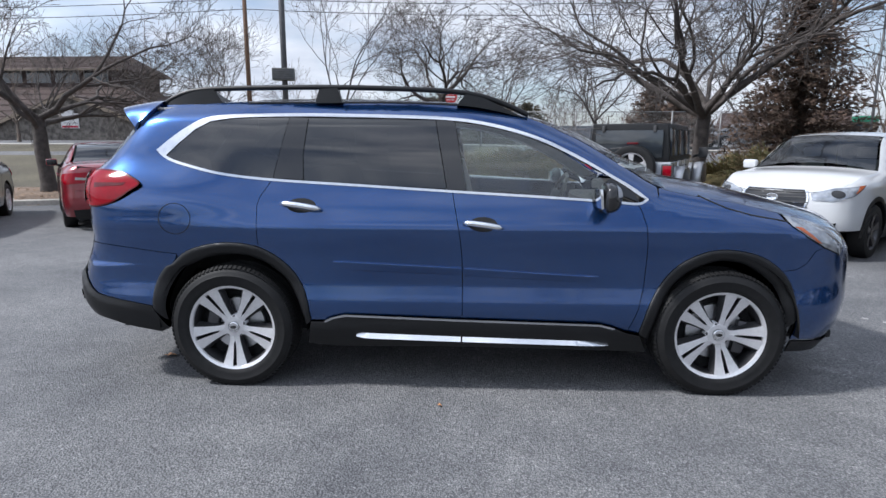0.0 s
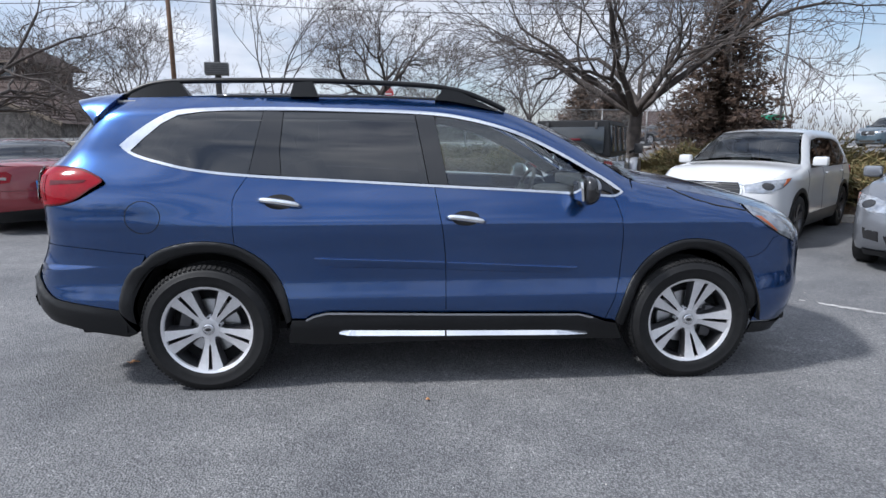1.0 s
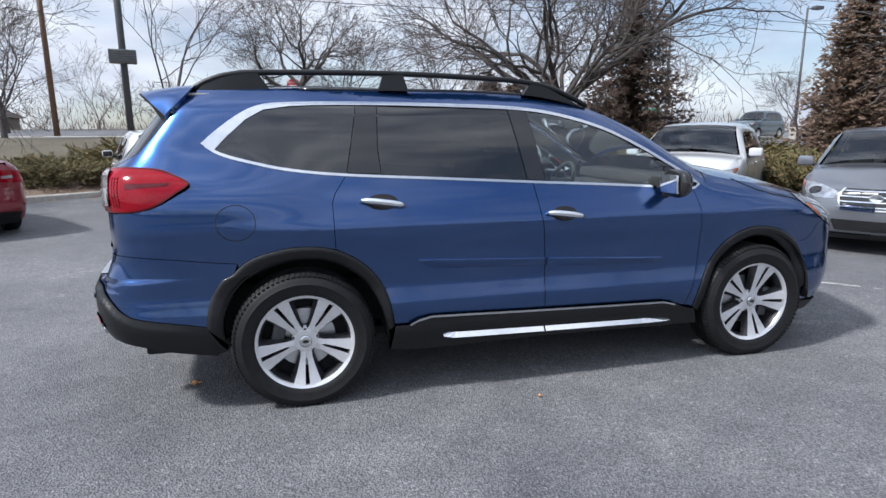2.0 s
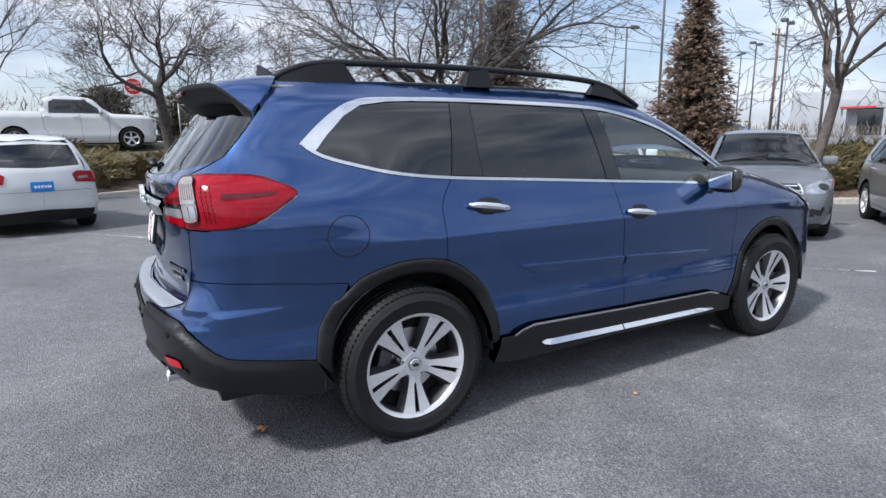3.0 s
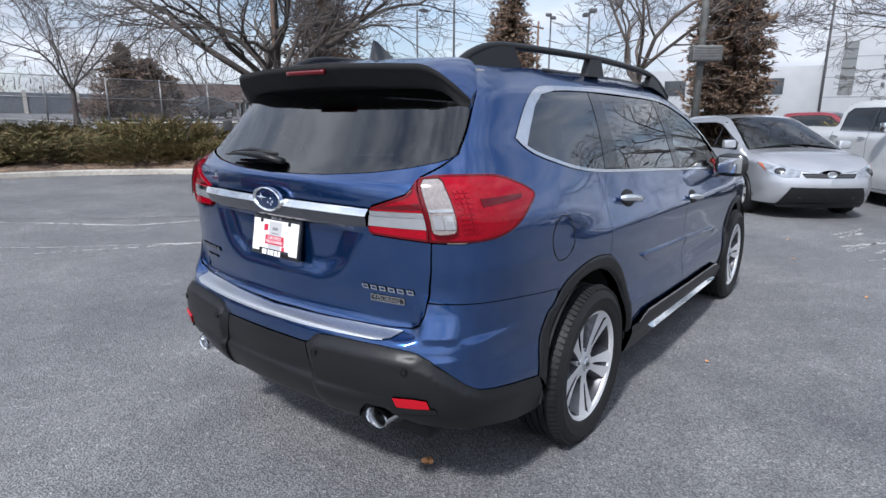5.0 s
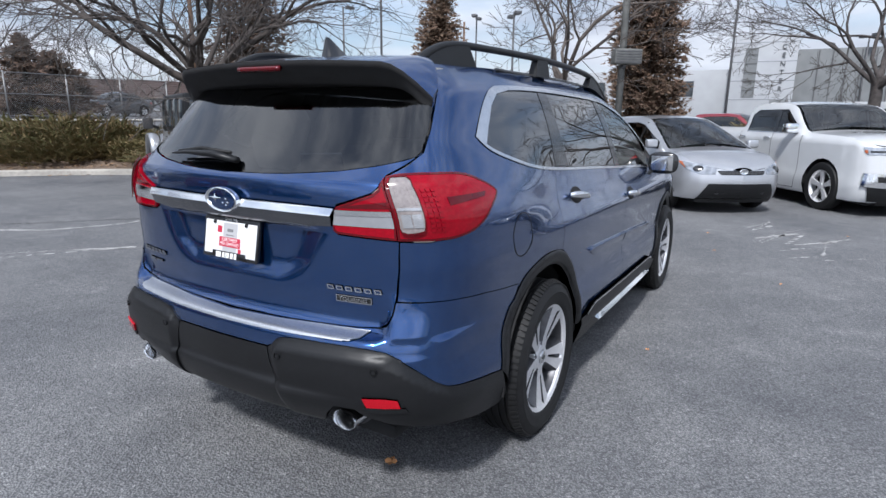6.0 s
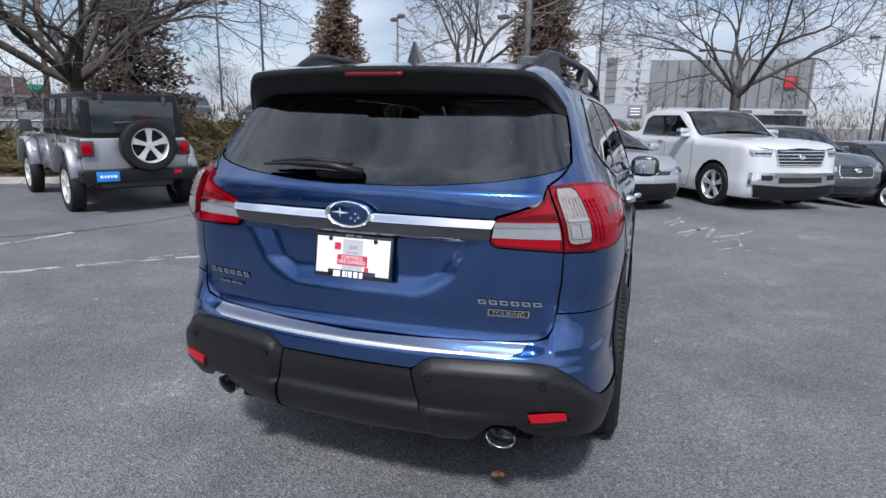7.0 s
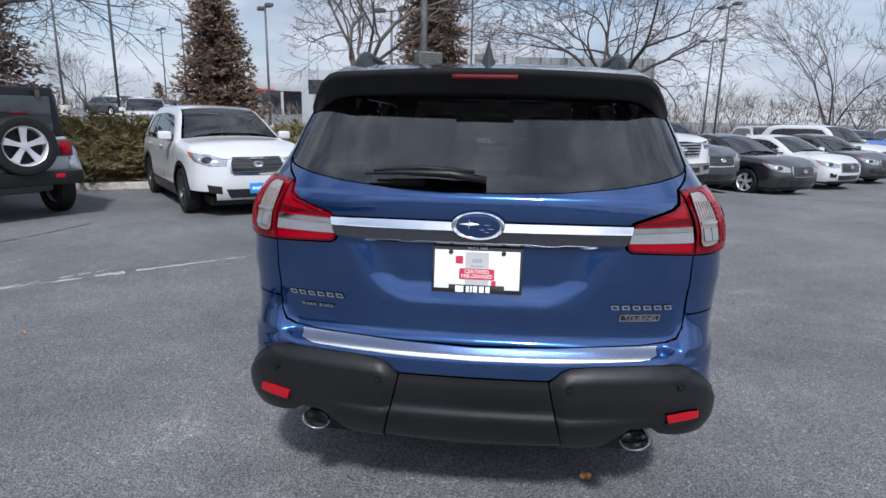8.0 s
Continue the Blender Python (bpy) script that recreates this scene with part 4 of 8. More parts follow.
    patch("fuel_flap", S, [ring, inset(ring, 0.004)], M_DARK, car, off=0.0012, thick=0.003, su=0.05, sz=0.05, label="round fuel filler flap")
    # arches and sills
    def round_arch(outer, inner, cu):
        def ring(line, t):
            ts = [math.atan2(q[1] - 0.37, cu - q[0]) for q in line]
            return float(np.interp(t, ts, [math.hypot(q[0] - cu, q[1] - 0.37) for q in line]))

        def lift(u, z):
            t, r = math.atan2(z - 0.37, cu - u), math.hypot(u - cu, z - 0.37)
            k = max(0.0, min(1.0, (r - ring(inner, t)) / max(0.01, ring(outer, t) - ring(inner, t))))
            return 0.014 * (1 - (2 * k - 1) ** 4) - 0.010 * (1 - k)
        return lift

    patch("rear_arch_cladding", S, ARCH_R + ARCH_RI[::-1], M_CLAD, car, off=0.002, swell=round_arch(ARCH_R, ARCH_RI, 1.79), thick=0.05, su=0.02, sz=0.016, sides=both, gap=0.001, label="grained black wheel arch trim")
    patch("front_arch_cladding", S, ARCH_F + ARCH_FI[::-1], M_CLAD, car, off=0.002, swell=round_arch(ARCH_F, ARCH_FI, 4.68), thick=0.05, su=0.02, sz=0.016, sides=both, gap=0.001, label="grained black wheel arch trim")
    patch("sill_cladding", S, SILL_TOP + SILL_LOW[::-1], M_CLAD, car, off=0.014, thick=0.06, su=0.08, sz=0.03, sides=both, gap=0.001, label="grained black sill trim",
          swell=lambda u, z: 0.012 * max(0, min(1, (0.43 - z) / 0.04)))
    # pale grey strip: the highlight on the sill's top edge, put into colour
    patch("sill_highlight", S, strip([(2.355, 0.424), (2.40, 0.446), (2.476, 0.463), (2.62, 0.460), (3.173, 0.445), (3.972, 0.428), (4.06, 0.406)], 0.012), M_GREYLENS, car, off=0.024, thick=0.006, su=0.1, sides=both)
    bright = [(0.0, 0.018), (0.10, 0.050), (1.0, 0.016), (1.0, 0.0)]
    moulding("sill_chrome", S, [(2.545, 0.352), (2.60, 0.336), (3.165, 0.324)], [(2.545, 0.357), (2.571, 0.370), (3.165, 0.353)], bright, M_CHROME, car, both, "bright metal sill garnish")
    moulding("sill_chrome", S, [(3.175, 0.324), (3.922, 0.311), (4.028, 0.318)], [(3.175, 0.353), (3.90, 0.337), (3.985, 0.328), (4.028, 0.321)], bright, M_CHROME, car, both, "bright metal sill garnish")
    raised = [(0.0, 0.0), (0.08, 0.008), (0.35, 0.011), (0.85, 0.018), (0.97, 0.016), (1.0, -0.002)]
    moulding("door_moulding", S, [(2.412, 0.775), (2.45, 0.75), (2.514, 0.728), (3.165, 0.706)], [(2.412, 0.783), (2.449, 0.787), (3.165, 0.756)], raised, M_BLUE, car, both, "body-coloured door moulding")
    moulding("door_moulding", S, [(3.182, 0.702), (3.90, 0.672), (3.955, 0.702)], [(3.182, 0.755), (3.90, 0.716), (3.955, 0.711)], raised, M_BLUE, car, both, "body-coloured door moulding")
    # shut line of the bonnet over the wing
    patch("bonnet_gap", S, strip([(4.544, 1.171), (4.62, 1.136), (4.708, 1.102), (4.852, 1.066), (5.039, 1.036), (5.12, 1.020)], 0.006), M_DARK, car, off=0.0012, thick=0.003, su=0.05, sides=both)
    # side glazing
    low_in = [(u, z + 0.014) for u, z in DLO_LOW]
    qg = [(1.318, 1.392)] + [tuple(q) for q in spline([(1.318, 1.392), (1.362, 1.457), (1.443, 1.543), (1.536, 1.592), (1.70, 1.612), (2.108, 1.622)], 4)][1:] + [(2.041, 1.262)] + [(u, z) for u, z in low_in if 1.40 < u < 2.0][::-1]
    patch("quarter_window", S, qg, M_PRIVACY, car, off=-0.002, thick=0.004, su=0.08, sz=0.06, sides=both, label="dark privacy quarter window")
    rg = [(2.236, 1.617), (3.0, 1.603), (3.074, 1.206), (2.63, 1.228), (2.232, 1.252), (2.221, 1.394)]
    patch("rear_door_window", S, rg, M_PRIVACY, car, off=-0.002, thick=0.004, su=0.08, sz=0.06, sides=both, label="dark privacy door window")
    fg = [tuple(q) for q in spline([(3.122, 1.592), (3.335, 1.563), (3.6, 1.483), (3.793, 1.386), (3.94, 1.290), (4.055, 1.186)], 4)] + [(4.09, 1.146), (3.628, 1.172), (3.196, 1.196)]
    fgo = patch("front_door_window", S, fg, M_GLASS, car, off=-0.002, thick=0.004, su=0.08, sz=0.06, sides=both, label="clear front door window")
    for o in fgo:
        o.visible_shadow = False
    cp = [(2.110, 1.622), (2.234, 1.618), (2.219, 1.394), (2.230, 1.252), (2.043, 1.262)]
    bp = [(3.004, 1.604), (3.118, 1.593), (3.192, 1.196), (3.078, 1.204)]
    fp = [(4.06, 1.184), (4.18, 1.135), (4.15, 1.190), (4.02, 1.268), (3.99, 1.25)]
    patch("pillar_trim", S, inset(cp, 0.002), M_GLOSSBLACK, car, off=0.0, thick=0.02, su=0.1, sz=0.06, sides=both, label="black pillar trim")
    patch("pillar_trim", S, inset(bp, 0.001), M_GLOSSBLACK, car, off=0.0, thick=0.02, su=0.1, sz=0.06, sides=both, label="black pillar trim")
    patch("mirror_sail", S, fp, M_GLOSSBLACK, car, off=0.0, thick=0.02, su=0.1, sz=0.06, sides=both)
    ch_top = [tuple(q) for q in DLO_TOP]
    inner = [(1.318, 1.386), (1.318, 1.394), (1.362, 1.460), (1.443, 1.546), (1.536, 1.595), (1.70, 1.615)] + [(u, z - 0.019) for u, z in DLO_TOP if 1.75 < u < 4.1] + [(4.19, 1.165)]
    patch("window_chrome", S, [(1.30, 1.392)] + [(1.228, 1.422)] + ch_top[1:-1] + [(4.234, 1.150)] + inner[::-1], M_SATIN, car, off=0.003, thick=0.012, su=0.08, sz=0.05, sides=both, label="satin chrome window surround")
    patch("belt_chrome", S, [(u, z + 0.013) for u, z in DLO_LOW if 1.26 < u < 4.2] + [(4.22, 1.158), (4.234, 1.150)] + [(u, z - 0.001) for u, z in DLO_LOW if 1.228 < u < 4.2][::-1], M_SATIN, car, off=0.004, thick=0.012, su=0.1, sz=0.05, sides=both, label="satin chrome belt strip")
    # handles: chrome bar over a flat dark ellipse that paints the cup's shade
    for u0, u1, z0, z1, door in ((2.105, 2.345, 1.114, 1.082, 0), (3.175, 3.402, 1.012, 0.986, 1)):
        for k, sd in enumerate(both):
            cup = [(u0 + (u1 - u0) * (0.5 + 0.36 * math.cos(2 * math.pi * i / 24)), (z0 + z1) / 2 + 0.008 + 0.042 * math.sin(2 * math.pi * i / 24)) for i in range(24)]
            patch("handle_cup_shade", S, cup, M_DARK, doors[door][k], off=0.0015, thick=0.004, su=0.05, sides=(sd,))
            pts = []
            for i in range(9):
                t = i / 8
                q = S.point(u0 + (u1 - u0) * t, z0 + (z1 - z0) * t, 0.012 + 0.026 * math.sin(math.pi * t) ** 0.5, sd)
                pts.append(q)
            v, f = tube_mesh(pts, [0.012, 0.0165, 0.0175, 0.018, 0.018, 0.018, 0.0175, 0.0165, 0.012], 12, 1.0)
            mesh_object("handle", v, f, M_CHROME, doors[door][k], label="chrome door handle")
    # roof, windscreen, bonnet
    us = np.linspace(0.93, 3.50, 40)
    top_loft("roof", S, us, lambda x: 0.035 + 0.0 * x, M_BLUE, car, power=2.4)
    us = np.linspace(3.50, 4.36, 18)
    ws = top_loft("windscreen", S, us, lambda x: 0.035 + 0.11 * max(0, min(1, (x - 0.27) / 0.8)), M_GLASS, car, "laminated windscreen", power=2.2, shrink=0.97)
    ws.visible_shadow = False
    us = np.linspace(4.33, 6.0, 34)
    top_loft("bonnet", S, us, lambda x: 0.088, M_BLUE, car, power=3.0, ends=lambda x: 0.03 * max(0, (x - 1.7) / 0.7))
    patch("cowl", S, [(4.26, 1.19), (4.42, 1.17), (4.42, 1.14), (4.26, 1.16)], M_GLOSSBLACK, car, off=-0.01, sides=both)
    bm = box_bm(1.00, 1.30, -0.70, 0.70, 1.10, 1.18, 0.02)
    part("cowl_panel", bm, M_TRIM, car)
    # spoiler
    n = 40
    rows = 7
    vt, ft, vu, fu = [], [], [], []
    for k in range(n + 1):
        s = 2 * k / n - 1
        a = abs(s)
        y = -0.685 * s
        drop = 0.115 * max(0, (a - 0.80) / 0.20) ** 2
        xt = -2.285 + 0.10 * a ** 2 + 0.10 * max(0, (a - 0.8) / 0.2) ** 2
        zt = 1.700 - 0.022 * a * a - drop
        zr = 1.742 - 0.022 * a ** 2 - drop * 1.05
        xr = -1.93 - 0.02 * a - 0.10 * max(0, (a - 0.82) / 0.18) ** 2
        for j in range(rows):
            t = j / (rows - 1)
            vt.append((xr + (xt - xr) * t, y, zr + (zt - zr) * t ** 1.5))
        vu.append((xt, y, zt - 0.001))
        vu.append((xt - 0.002, y, zt - 0.013))
        for j in range(5):
            t = j / 4
            xg, zg = -2.10, 1.600 - 0.012 * a * a - 0.85 * drop
            vu.append((xt + 0.012 + (xg - xt - 0.012) * t, y * (1 - 0.01 * t), zt - 0.026 + (zg - zt + 0.026) * t - 0.012 * math.sin(math.pi * t)))
    m, q = rows, 7
    for k in range(n):
        for j in range(m - 1):
            ft.append((k * m + j, k * m + j + 1, (k + 1) * m + j + 1, (k + 1) * m + j))
        for j in range(q - 1):
            fu.append((k * q + j, k * q + j + 1, (k + 1) * q + j + 1, (k + 1) * q + j))
    sp = mesh_object("spoiler", vt, ft, M_BLUE, car, label="body-coloured roof spoiler with black underside")
    mesh_object("spoiler_underside", vu, fu, M_DARK, sp)
    for k in (0, n):
        ring = [vt[k * m + j] for j in range(m)] + [vu[k * q + j] for j in range(1, q)]
        cheek = []
        for i in range(7):
            a = vt[(i if k == 0 else n - i) * m]
            b = S.point(0.968, 1.572 + 0.128 * (i / 6) ** 0.7, 0.002, -1 if a[1] < 0 else 1)
            cheek += [a, b]
        mesh_object("spoiler_cheek", cheek, [(2 * i, 2 * i + 1, 2 * i + 3, 2 * i + 2) for i in range(6)], M_BLUE, sp)
        mesh_object("spoiler_end", ring, [tuple(range(len(ring)))], M_BLUE, sp, smooth=False)
    v, f = tube_mesh([(-2.282 + 0.06 * y * y, y, 1.670) for y in np.linspace(-0.115, 0.115, 12)], 0.011, 8)
    mesh_object("brake_light", v, f, M_REDDARK, sp, label="high red brake light")
    # fin
    bm = bmesh.new()
    prof = [(-1.905, 0.0, 0.030), (-1.89, 0.10, 0.004), (-1.865, 0.097, 0.006), (-1.80, 0.055, 0.018), (-1.72, 0.01, 0.03), (-1.70, 0.0, 0.03)]
    lf = [bm.verts.new((x, -w * 0.35, 1.735 + h)) for x, h, w in prof]
    rt = [bm.verts.new((x, w * 0.35, 1.735 + h)) for x, h, w in prof]
    lb = [bm.verts.new((x, -0.034, 1.735)) for x, h, w in prof]
    rb = [bm.verts.new((x, 0.034, 1.735)) for x, h, w in prof]
    for i in range(len(prof) - 1):
        bm.faces.new((lf[i], lf[i + 1], rt[i + 1], rt[i]))
        bm.faces.new((lb[i], lb[i + 1], lf[i + 1], lf[i]))
        bm.faces.new((rt[i], rt[i + 1], rb[i + 1], rb[i]))
    bmesh.ops.remove_doubles(bm, verts=bm.verts, dist=0.0005)
    part("antenna_fin", bm, M_GLOSSBLACK, car, "black shark fin antenna")
    # rails
    for sd in both:
        line = [tuple(q) for q in spline([(-1.955, 1.728), (-1.88, 1.768), (-1.76, 1.803), (-1.55, 1.816), (-0.9, 1.818), (-0.25, 1.798), (0.02, 1.768), (0.2, 1.710), (0.33, 1.650)], 5)]
        pts = [(x, sd * (0.535 + 0.085 * max(0, min(1, (x + 1.955) / 1.2))), z - 0.016) for x, z in line]
        v, f = tube_mesh(pts, 0.019, 10, 0.85)
        rail = mesh_object("roof_rail", v, f, M_CLAD, car, label="raised black roof rail")
        for x0, x1, t0, t1 in ((-1.94, -1.56, -1.90, -1.62), (-0.97, -0.80, -0.94, -0.83), (-0.10, 0.31, -0.05, 0.05)):
            zt = lambda x: float(np.interp(x, [q[0] for q in line], [q[1] for q in line])) - 0.02
            yy = lambda x: 0.535 + 0.085 * max(0, min(1, (x + 1.955) / 1.2))
            zb = lambda x: hermite(S.top, x) - 0.008
            bm = bmesh.new()
            ring = []
            for x, xt in zip(np.linspace(x0, x1, 8), np.linspace(t0, t1, 8)):
                y = sd * yy(x)
                ring.append([bm.verts.new((x, y - 0.024, zb(x))), bm.verts.new((x, y + 0.024, zb(x))), bm.verts.new((xt, y + 0.016, zt(xt))), bm.verts.new((xt, y - 0.016, zt(xt)))])
            for a, b in zip(ring, ring[1:]):
                for i in range(4):
                    bm.faces.new((a[i], a[(i + 1) % 4], b[(i + 1) % 4], b[i]))
            bm.faces.new(ring[0])
            bm.faces.new(ring[-1][::-1])
            part("rail_foot", bm, M_CLAD, rail)
        v, f = tube_mesh([(x, sd * 0.60, hermite(S.top, x) - 0.003) for x in np.linspace(-1.4, 0.15, 20)], 0.009, 8)
        mesh_object("roof_moulding", v, f, M_GLOSSBLACK, car, label="black roof channel strip")
    # mirrors
    for sd in both:
        c = Vector((0.735, sd * 1.00, 1.17))
        bm = bmesh.new()
        bmesh.ops.create_uvsphere(bm, u_segments=24, v_segments=16, radius=1.0)
        for v in bm.verts:
            x, y, z = v.co
            k = 1.0 if x > 0 else 0.35
            v.co = Vector((0.082 * x * k, 0.115 * (abs(y) ** 0.7) * (1 if y > 0 else -1), 0.086 * (abs(z) ** 0.7) * (1 if z > 0 else -1)))
        cap = bm.copy()
        bmesh.ops.bisect_plane(cap, geom=cap.verts[:] + cap.edges[:] + cap.faces[:], plane_co=(0, 0, 0.012), plane_no=(0, 0, -1), clear_outer=True)
        bmesh.ops.bisect_plane(cap, geom=cap.verts[:] + cap.edges[:] + cap.faces[:], plane_co=(0.04, 0, 0), plane_no=(-1, 0, 0), clear_outer=True)
        bmesh.ops.scale(bm, vec=(0.97, 0.97, 0.97), verts=bm.verts)
        mir = new("door_mirror")
        mir.parent = car
        mir.location = c
        part("mirror_cap", cap, M_STEEL, mir, "satin silver mirror cap")
        part("mirror_housing", bm, M_GLOSSBLACK, mir, "black mirror housing")
        bm = box_bm(-0.046, -0.031, -0.078, 0.078, -0.054, 0.054, 0.002)
        bmesh.ops.rotate(bm, cent=(-0.035, 0, 0), matrix=Matrix.Rotation(radians(-6), 3, "Y"), verts=bm.verts)
        part("mirror_glass", bm, M_CHROME, mir, "mirror glass")
        v, f = tube_mesh([(0.0, -sd * 0.06, -0.05), (0.01, -sd * 0.10, -0.085), (0.01, -sd * 0.16, -0.10)], [0.022, 0.026, 0.032], 12, 0.6)
        mesh_object("mirror_arm", v, f, M_GLOSSBLACK, mir)
    # wiper on the rear window
    v, f = tube_mesh([(-2.432, -0.02, 1.325), (-2.44, 0.10, 1.345), (-2.43, 0.28, 1.345), (-2.415, 0.40, 1.335)], [0.018, 0.022, 0.012, 0.005], 10, 0.7)
    wp = mesh_object("rear_wiper", v, f, M_CLAD, car, label="black rear wiper arm")
    v, f = tube_mesh([(-2.425, 0.02, 1.352), (-2.420, 0.20, 1.362), (-2.405, 0.37, 1.345)], [0.006, 0.009, 0.005], 8)
    mesh_object("wiper_blade", v, f, M_RUBBER, wp)
    # inside: liner, floor, seats, dash, wheel
    patch("pillar_lining", S, edge_run(S, 1.25, 4.27, 40) + [q for q in DLO_TOP if 1.26 < q[0] < 4.2][::-1], M_SEAT, car, off=-0.022, thick=0.004, su=0.15, sz=0.05, sides=both, label="pale grey pillar lining")
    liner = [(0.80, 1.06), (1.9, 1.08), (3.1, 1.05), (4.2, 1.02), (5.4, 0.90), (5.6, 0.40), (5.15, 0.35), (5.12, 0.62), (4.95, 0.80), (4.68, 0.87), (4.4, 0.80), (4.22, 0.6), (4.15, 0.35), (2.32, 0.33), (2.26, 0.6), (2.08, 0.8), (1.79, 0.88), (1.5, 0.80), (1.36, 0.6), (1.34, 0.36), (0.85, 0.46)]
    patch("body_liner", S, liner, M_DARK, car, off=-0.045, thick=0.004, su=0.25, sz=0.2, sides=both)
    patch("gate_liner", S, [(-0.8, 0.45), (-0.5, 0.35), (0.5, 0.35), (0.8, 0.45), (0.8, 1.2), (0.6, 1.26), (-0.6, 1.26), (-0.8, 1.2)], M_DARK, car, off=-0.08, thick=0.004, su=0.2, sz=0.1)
    part("floor_pan", box_bm(-2.30, 2.25, -0.66, 0.66, 0.27, 0.33, 0.02), M_DARK, car)
    part("floor_pan", box_bm(-0.98, 0.98, -0.87, 0.87, 0.29, 0.34, 0.02), M_DARK, car)
    part("engine_bay", box_bm(1.15, 2.15, -0.60, 0.60, 0.34, 0.98, 0.03), M_DARK, car)
    part("cargo_floor", box_bm(-2.28, -0.9, -0.60, 0.60, 0.60, 0.68, 0.02), M_TRIM, car)
    part("headliner", box_bm(-2.0, 0.2, -0.60, 0.60, 1.672, 1.684, 0.004), M_SEAT, car)
    for sd in both:
        for x in (-1.445, 1.445):
            bm = bmesh.new()
            rr_ = []
            for k in range(19):
                a = math.pi * (k / 18 * 1.04 - 0.02)
                rr_.append((bm.verts.new((x + 0.455 * math.cos(a), sd * 0.93, 0.38 + 0.455 * math.sin(a))), bm.verts.new((x + 0.455 * math.cos(a), sd * 0.60, 0.38 + 0.455 * math.sin(a)))))
            for a, b in zip(rr_, rr_[1:]):
                bm.faces.new((a[0], b[0], b[1], a[1]))
            bm.faces.new([q[1] for q in rr_])
            part("wheel_well", bm, M_DARK, car)
    def seat(x, y, w, h=0.64):
        st = new("seat")
        st.parent = car
        st.location = (x, y, 0.62)
        bm = box_bm(-0.26, 0.28, -w / 2, w / 2, 0, 0.16, 0.05, 3)
        part("seat_cushion", bm, M_SEAT, st)
        bm = box_bm(-0.07, 0.07, -w / 2, w / 2, 0, h, 0.05, 3)
        bmesh.ops.transform(bm, matrix=Matrix.Translation((-0.26, 0, 0.10)) @ Matrix.Rotation(radians(-14), 4, "Y"), verts=bm.verts)
        part("seat_back", bm, M_SEAT, st)
        for yy in ((0,) if w < 0.7 else (-0.38, 0.38)):
            bm = box_bm(-0.05, 0.05, yy - 0.13, yy + 0.13, h + 0.03, h + 0.20, 0.045, 3)
            bmesh.ops.transform(bm, matrix=Matrix.Translation((-0.26, 0, 0.10)) @ Matrix.Rotation(radians(-14), 4, "Y"), verts=bm.verts)
            part("headrest", bm, M_SEAT, st)
    seat(0.28, -0.38, 0.52)
    seat(0.28, 0.38, 0.52)
    seat(-0.62, -0.40, 0.50, 0.60)
    seat(-0.62, 0.40, 0.50, 0.60)
    seat(-1.45, 0, 1.15, 0.50)
    part("dashboard", box_bm(0.80, 1.25, -0.70, 0.70, 0.75, 1.09, 0.06, 3), M_TRIM, car, "dark dashboard")
    bm = bmesh.new()
    sv, sf = tube_mesh([(0.185 * math.cos(2 * math.pi * k / 28), 0.185 * math.sin(2 * math.pi * k / 28), 0) for k in range(29)], 0.016, 8, 1.0, False)
    sw = mesh_object("steering_wheel", [Matrix.Translation((0.66, 0.38, 1.06)) @ Matrix.Rotation(radians(-65), 4, "Y") @ v for v in sv], sf, M_TRIM, car, label="black steering wheel")
    bm = box_bm(-0.05, 0.05, -0.17, 0.17, -0.02, 0.02, 0.015)
    bmesh.ops.transform(bm, matrix=Matrix.Translation((0.66, 0.38, 1.06)) @ Matrix.Rotation(radians(-65), 4, "Y"), verts=bm.verts)
    part("wheel_boss", bm, M_TRIM, sw)
    part("mirror_inside", box_bm(0.55, 0.58, -0.12, 0.12, 1.50, 1.56, 0.01), M_TRIM, car)
    for x in (-1.445, 1.445):
        for sd in both:
            wheel(car, x, sd, turn=-90 if x < 0 else -75)
    return car


hero()


# ---- materials of the surroundings ----
def leafy(name, colors, rough=0.7, trans=0.0):
    """Foliage or litter whose pieces differ at random."""
    m = mat(name, colors[0], rough, noise_scale=6, noise_amt=0.15)
    nt = m.node_tree
    b = nt.nodes["Principled BSDF"]
    g = nt.nodes.new("ShaderNodeNewGeometry")
    r = nt.nodes.new("ShaderNodeValToRGB")
    e = r.color_ramp.elements
    while len(e) < len(colors):
        e.new(0.5)
    for k, c in enumerate(colors):
        e[k].position = k / max(1, len(colors) - 1)
        e[k].color = (*c, 1)
    nt.links.new(g.outputs["Random Per Island"], r.inputs[0])
    nt.links.new(r.outputs[0], b.inputs["Base Color"])
    return m


M_BARK = mat("grey_bark", (0.065, 0.056, 0.053), 0.9, noise_scale=9, noise_amt=0.35, bump=0.6, bump_scale=30, dist=0.02)
M_BARKPALE = mat("pale_bark", (0.12, 0.10, 0.088), 0.9, noise_scale=9, noise_amt=0.3, bump=0.5, bump_scale=30, dist=0.02)
M_BARKDARK = mat("dark_bark", (0.06, 0.05, 0.045), 0.9, noise_scale=9, noise_amt=0.35, bump=0.6, bump_scale=30, dist=0.02)
M_TWIG = mat("bare_twigs", (0.085, 0.073, 0.067), 0.9, noise_scale=3, noise_amt=0.25)
M_TWIGFAR = leafy("distant_twigs", [(0.105, 0.085, 0.072), (0.145, 0.12, 0.10), (0.125, 0.09, 0.075)], 0.95)
M_JUNIPER = leafy("juniper", [(0.07, 0.072, 0.028), (0.14, 0.13, 0.045), (0.25, 0.165, 0.08), (0.095, 0.095, 0.035), (0.19, 0.145, 0.07)], 0.8)
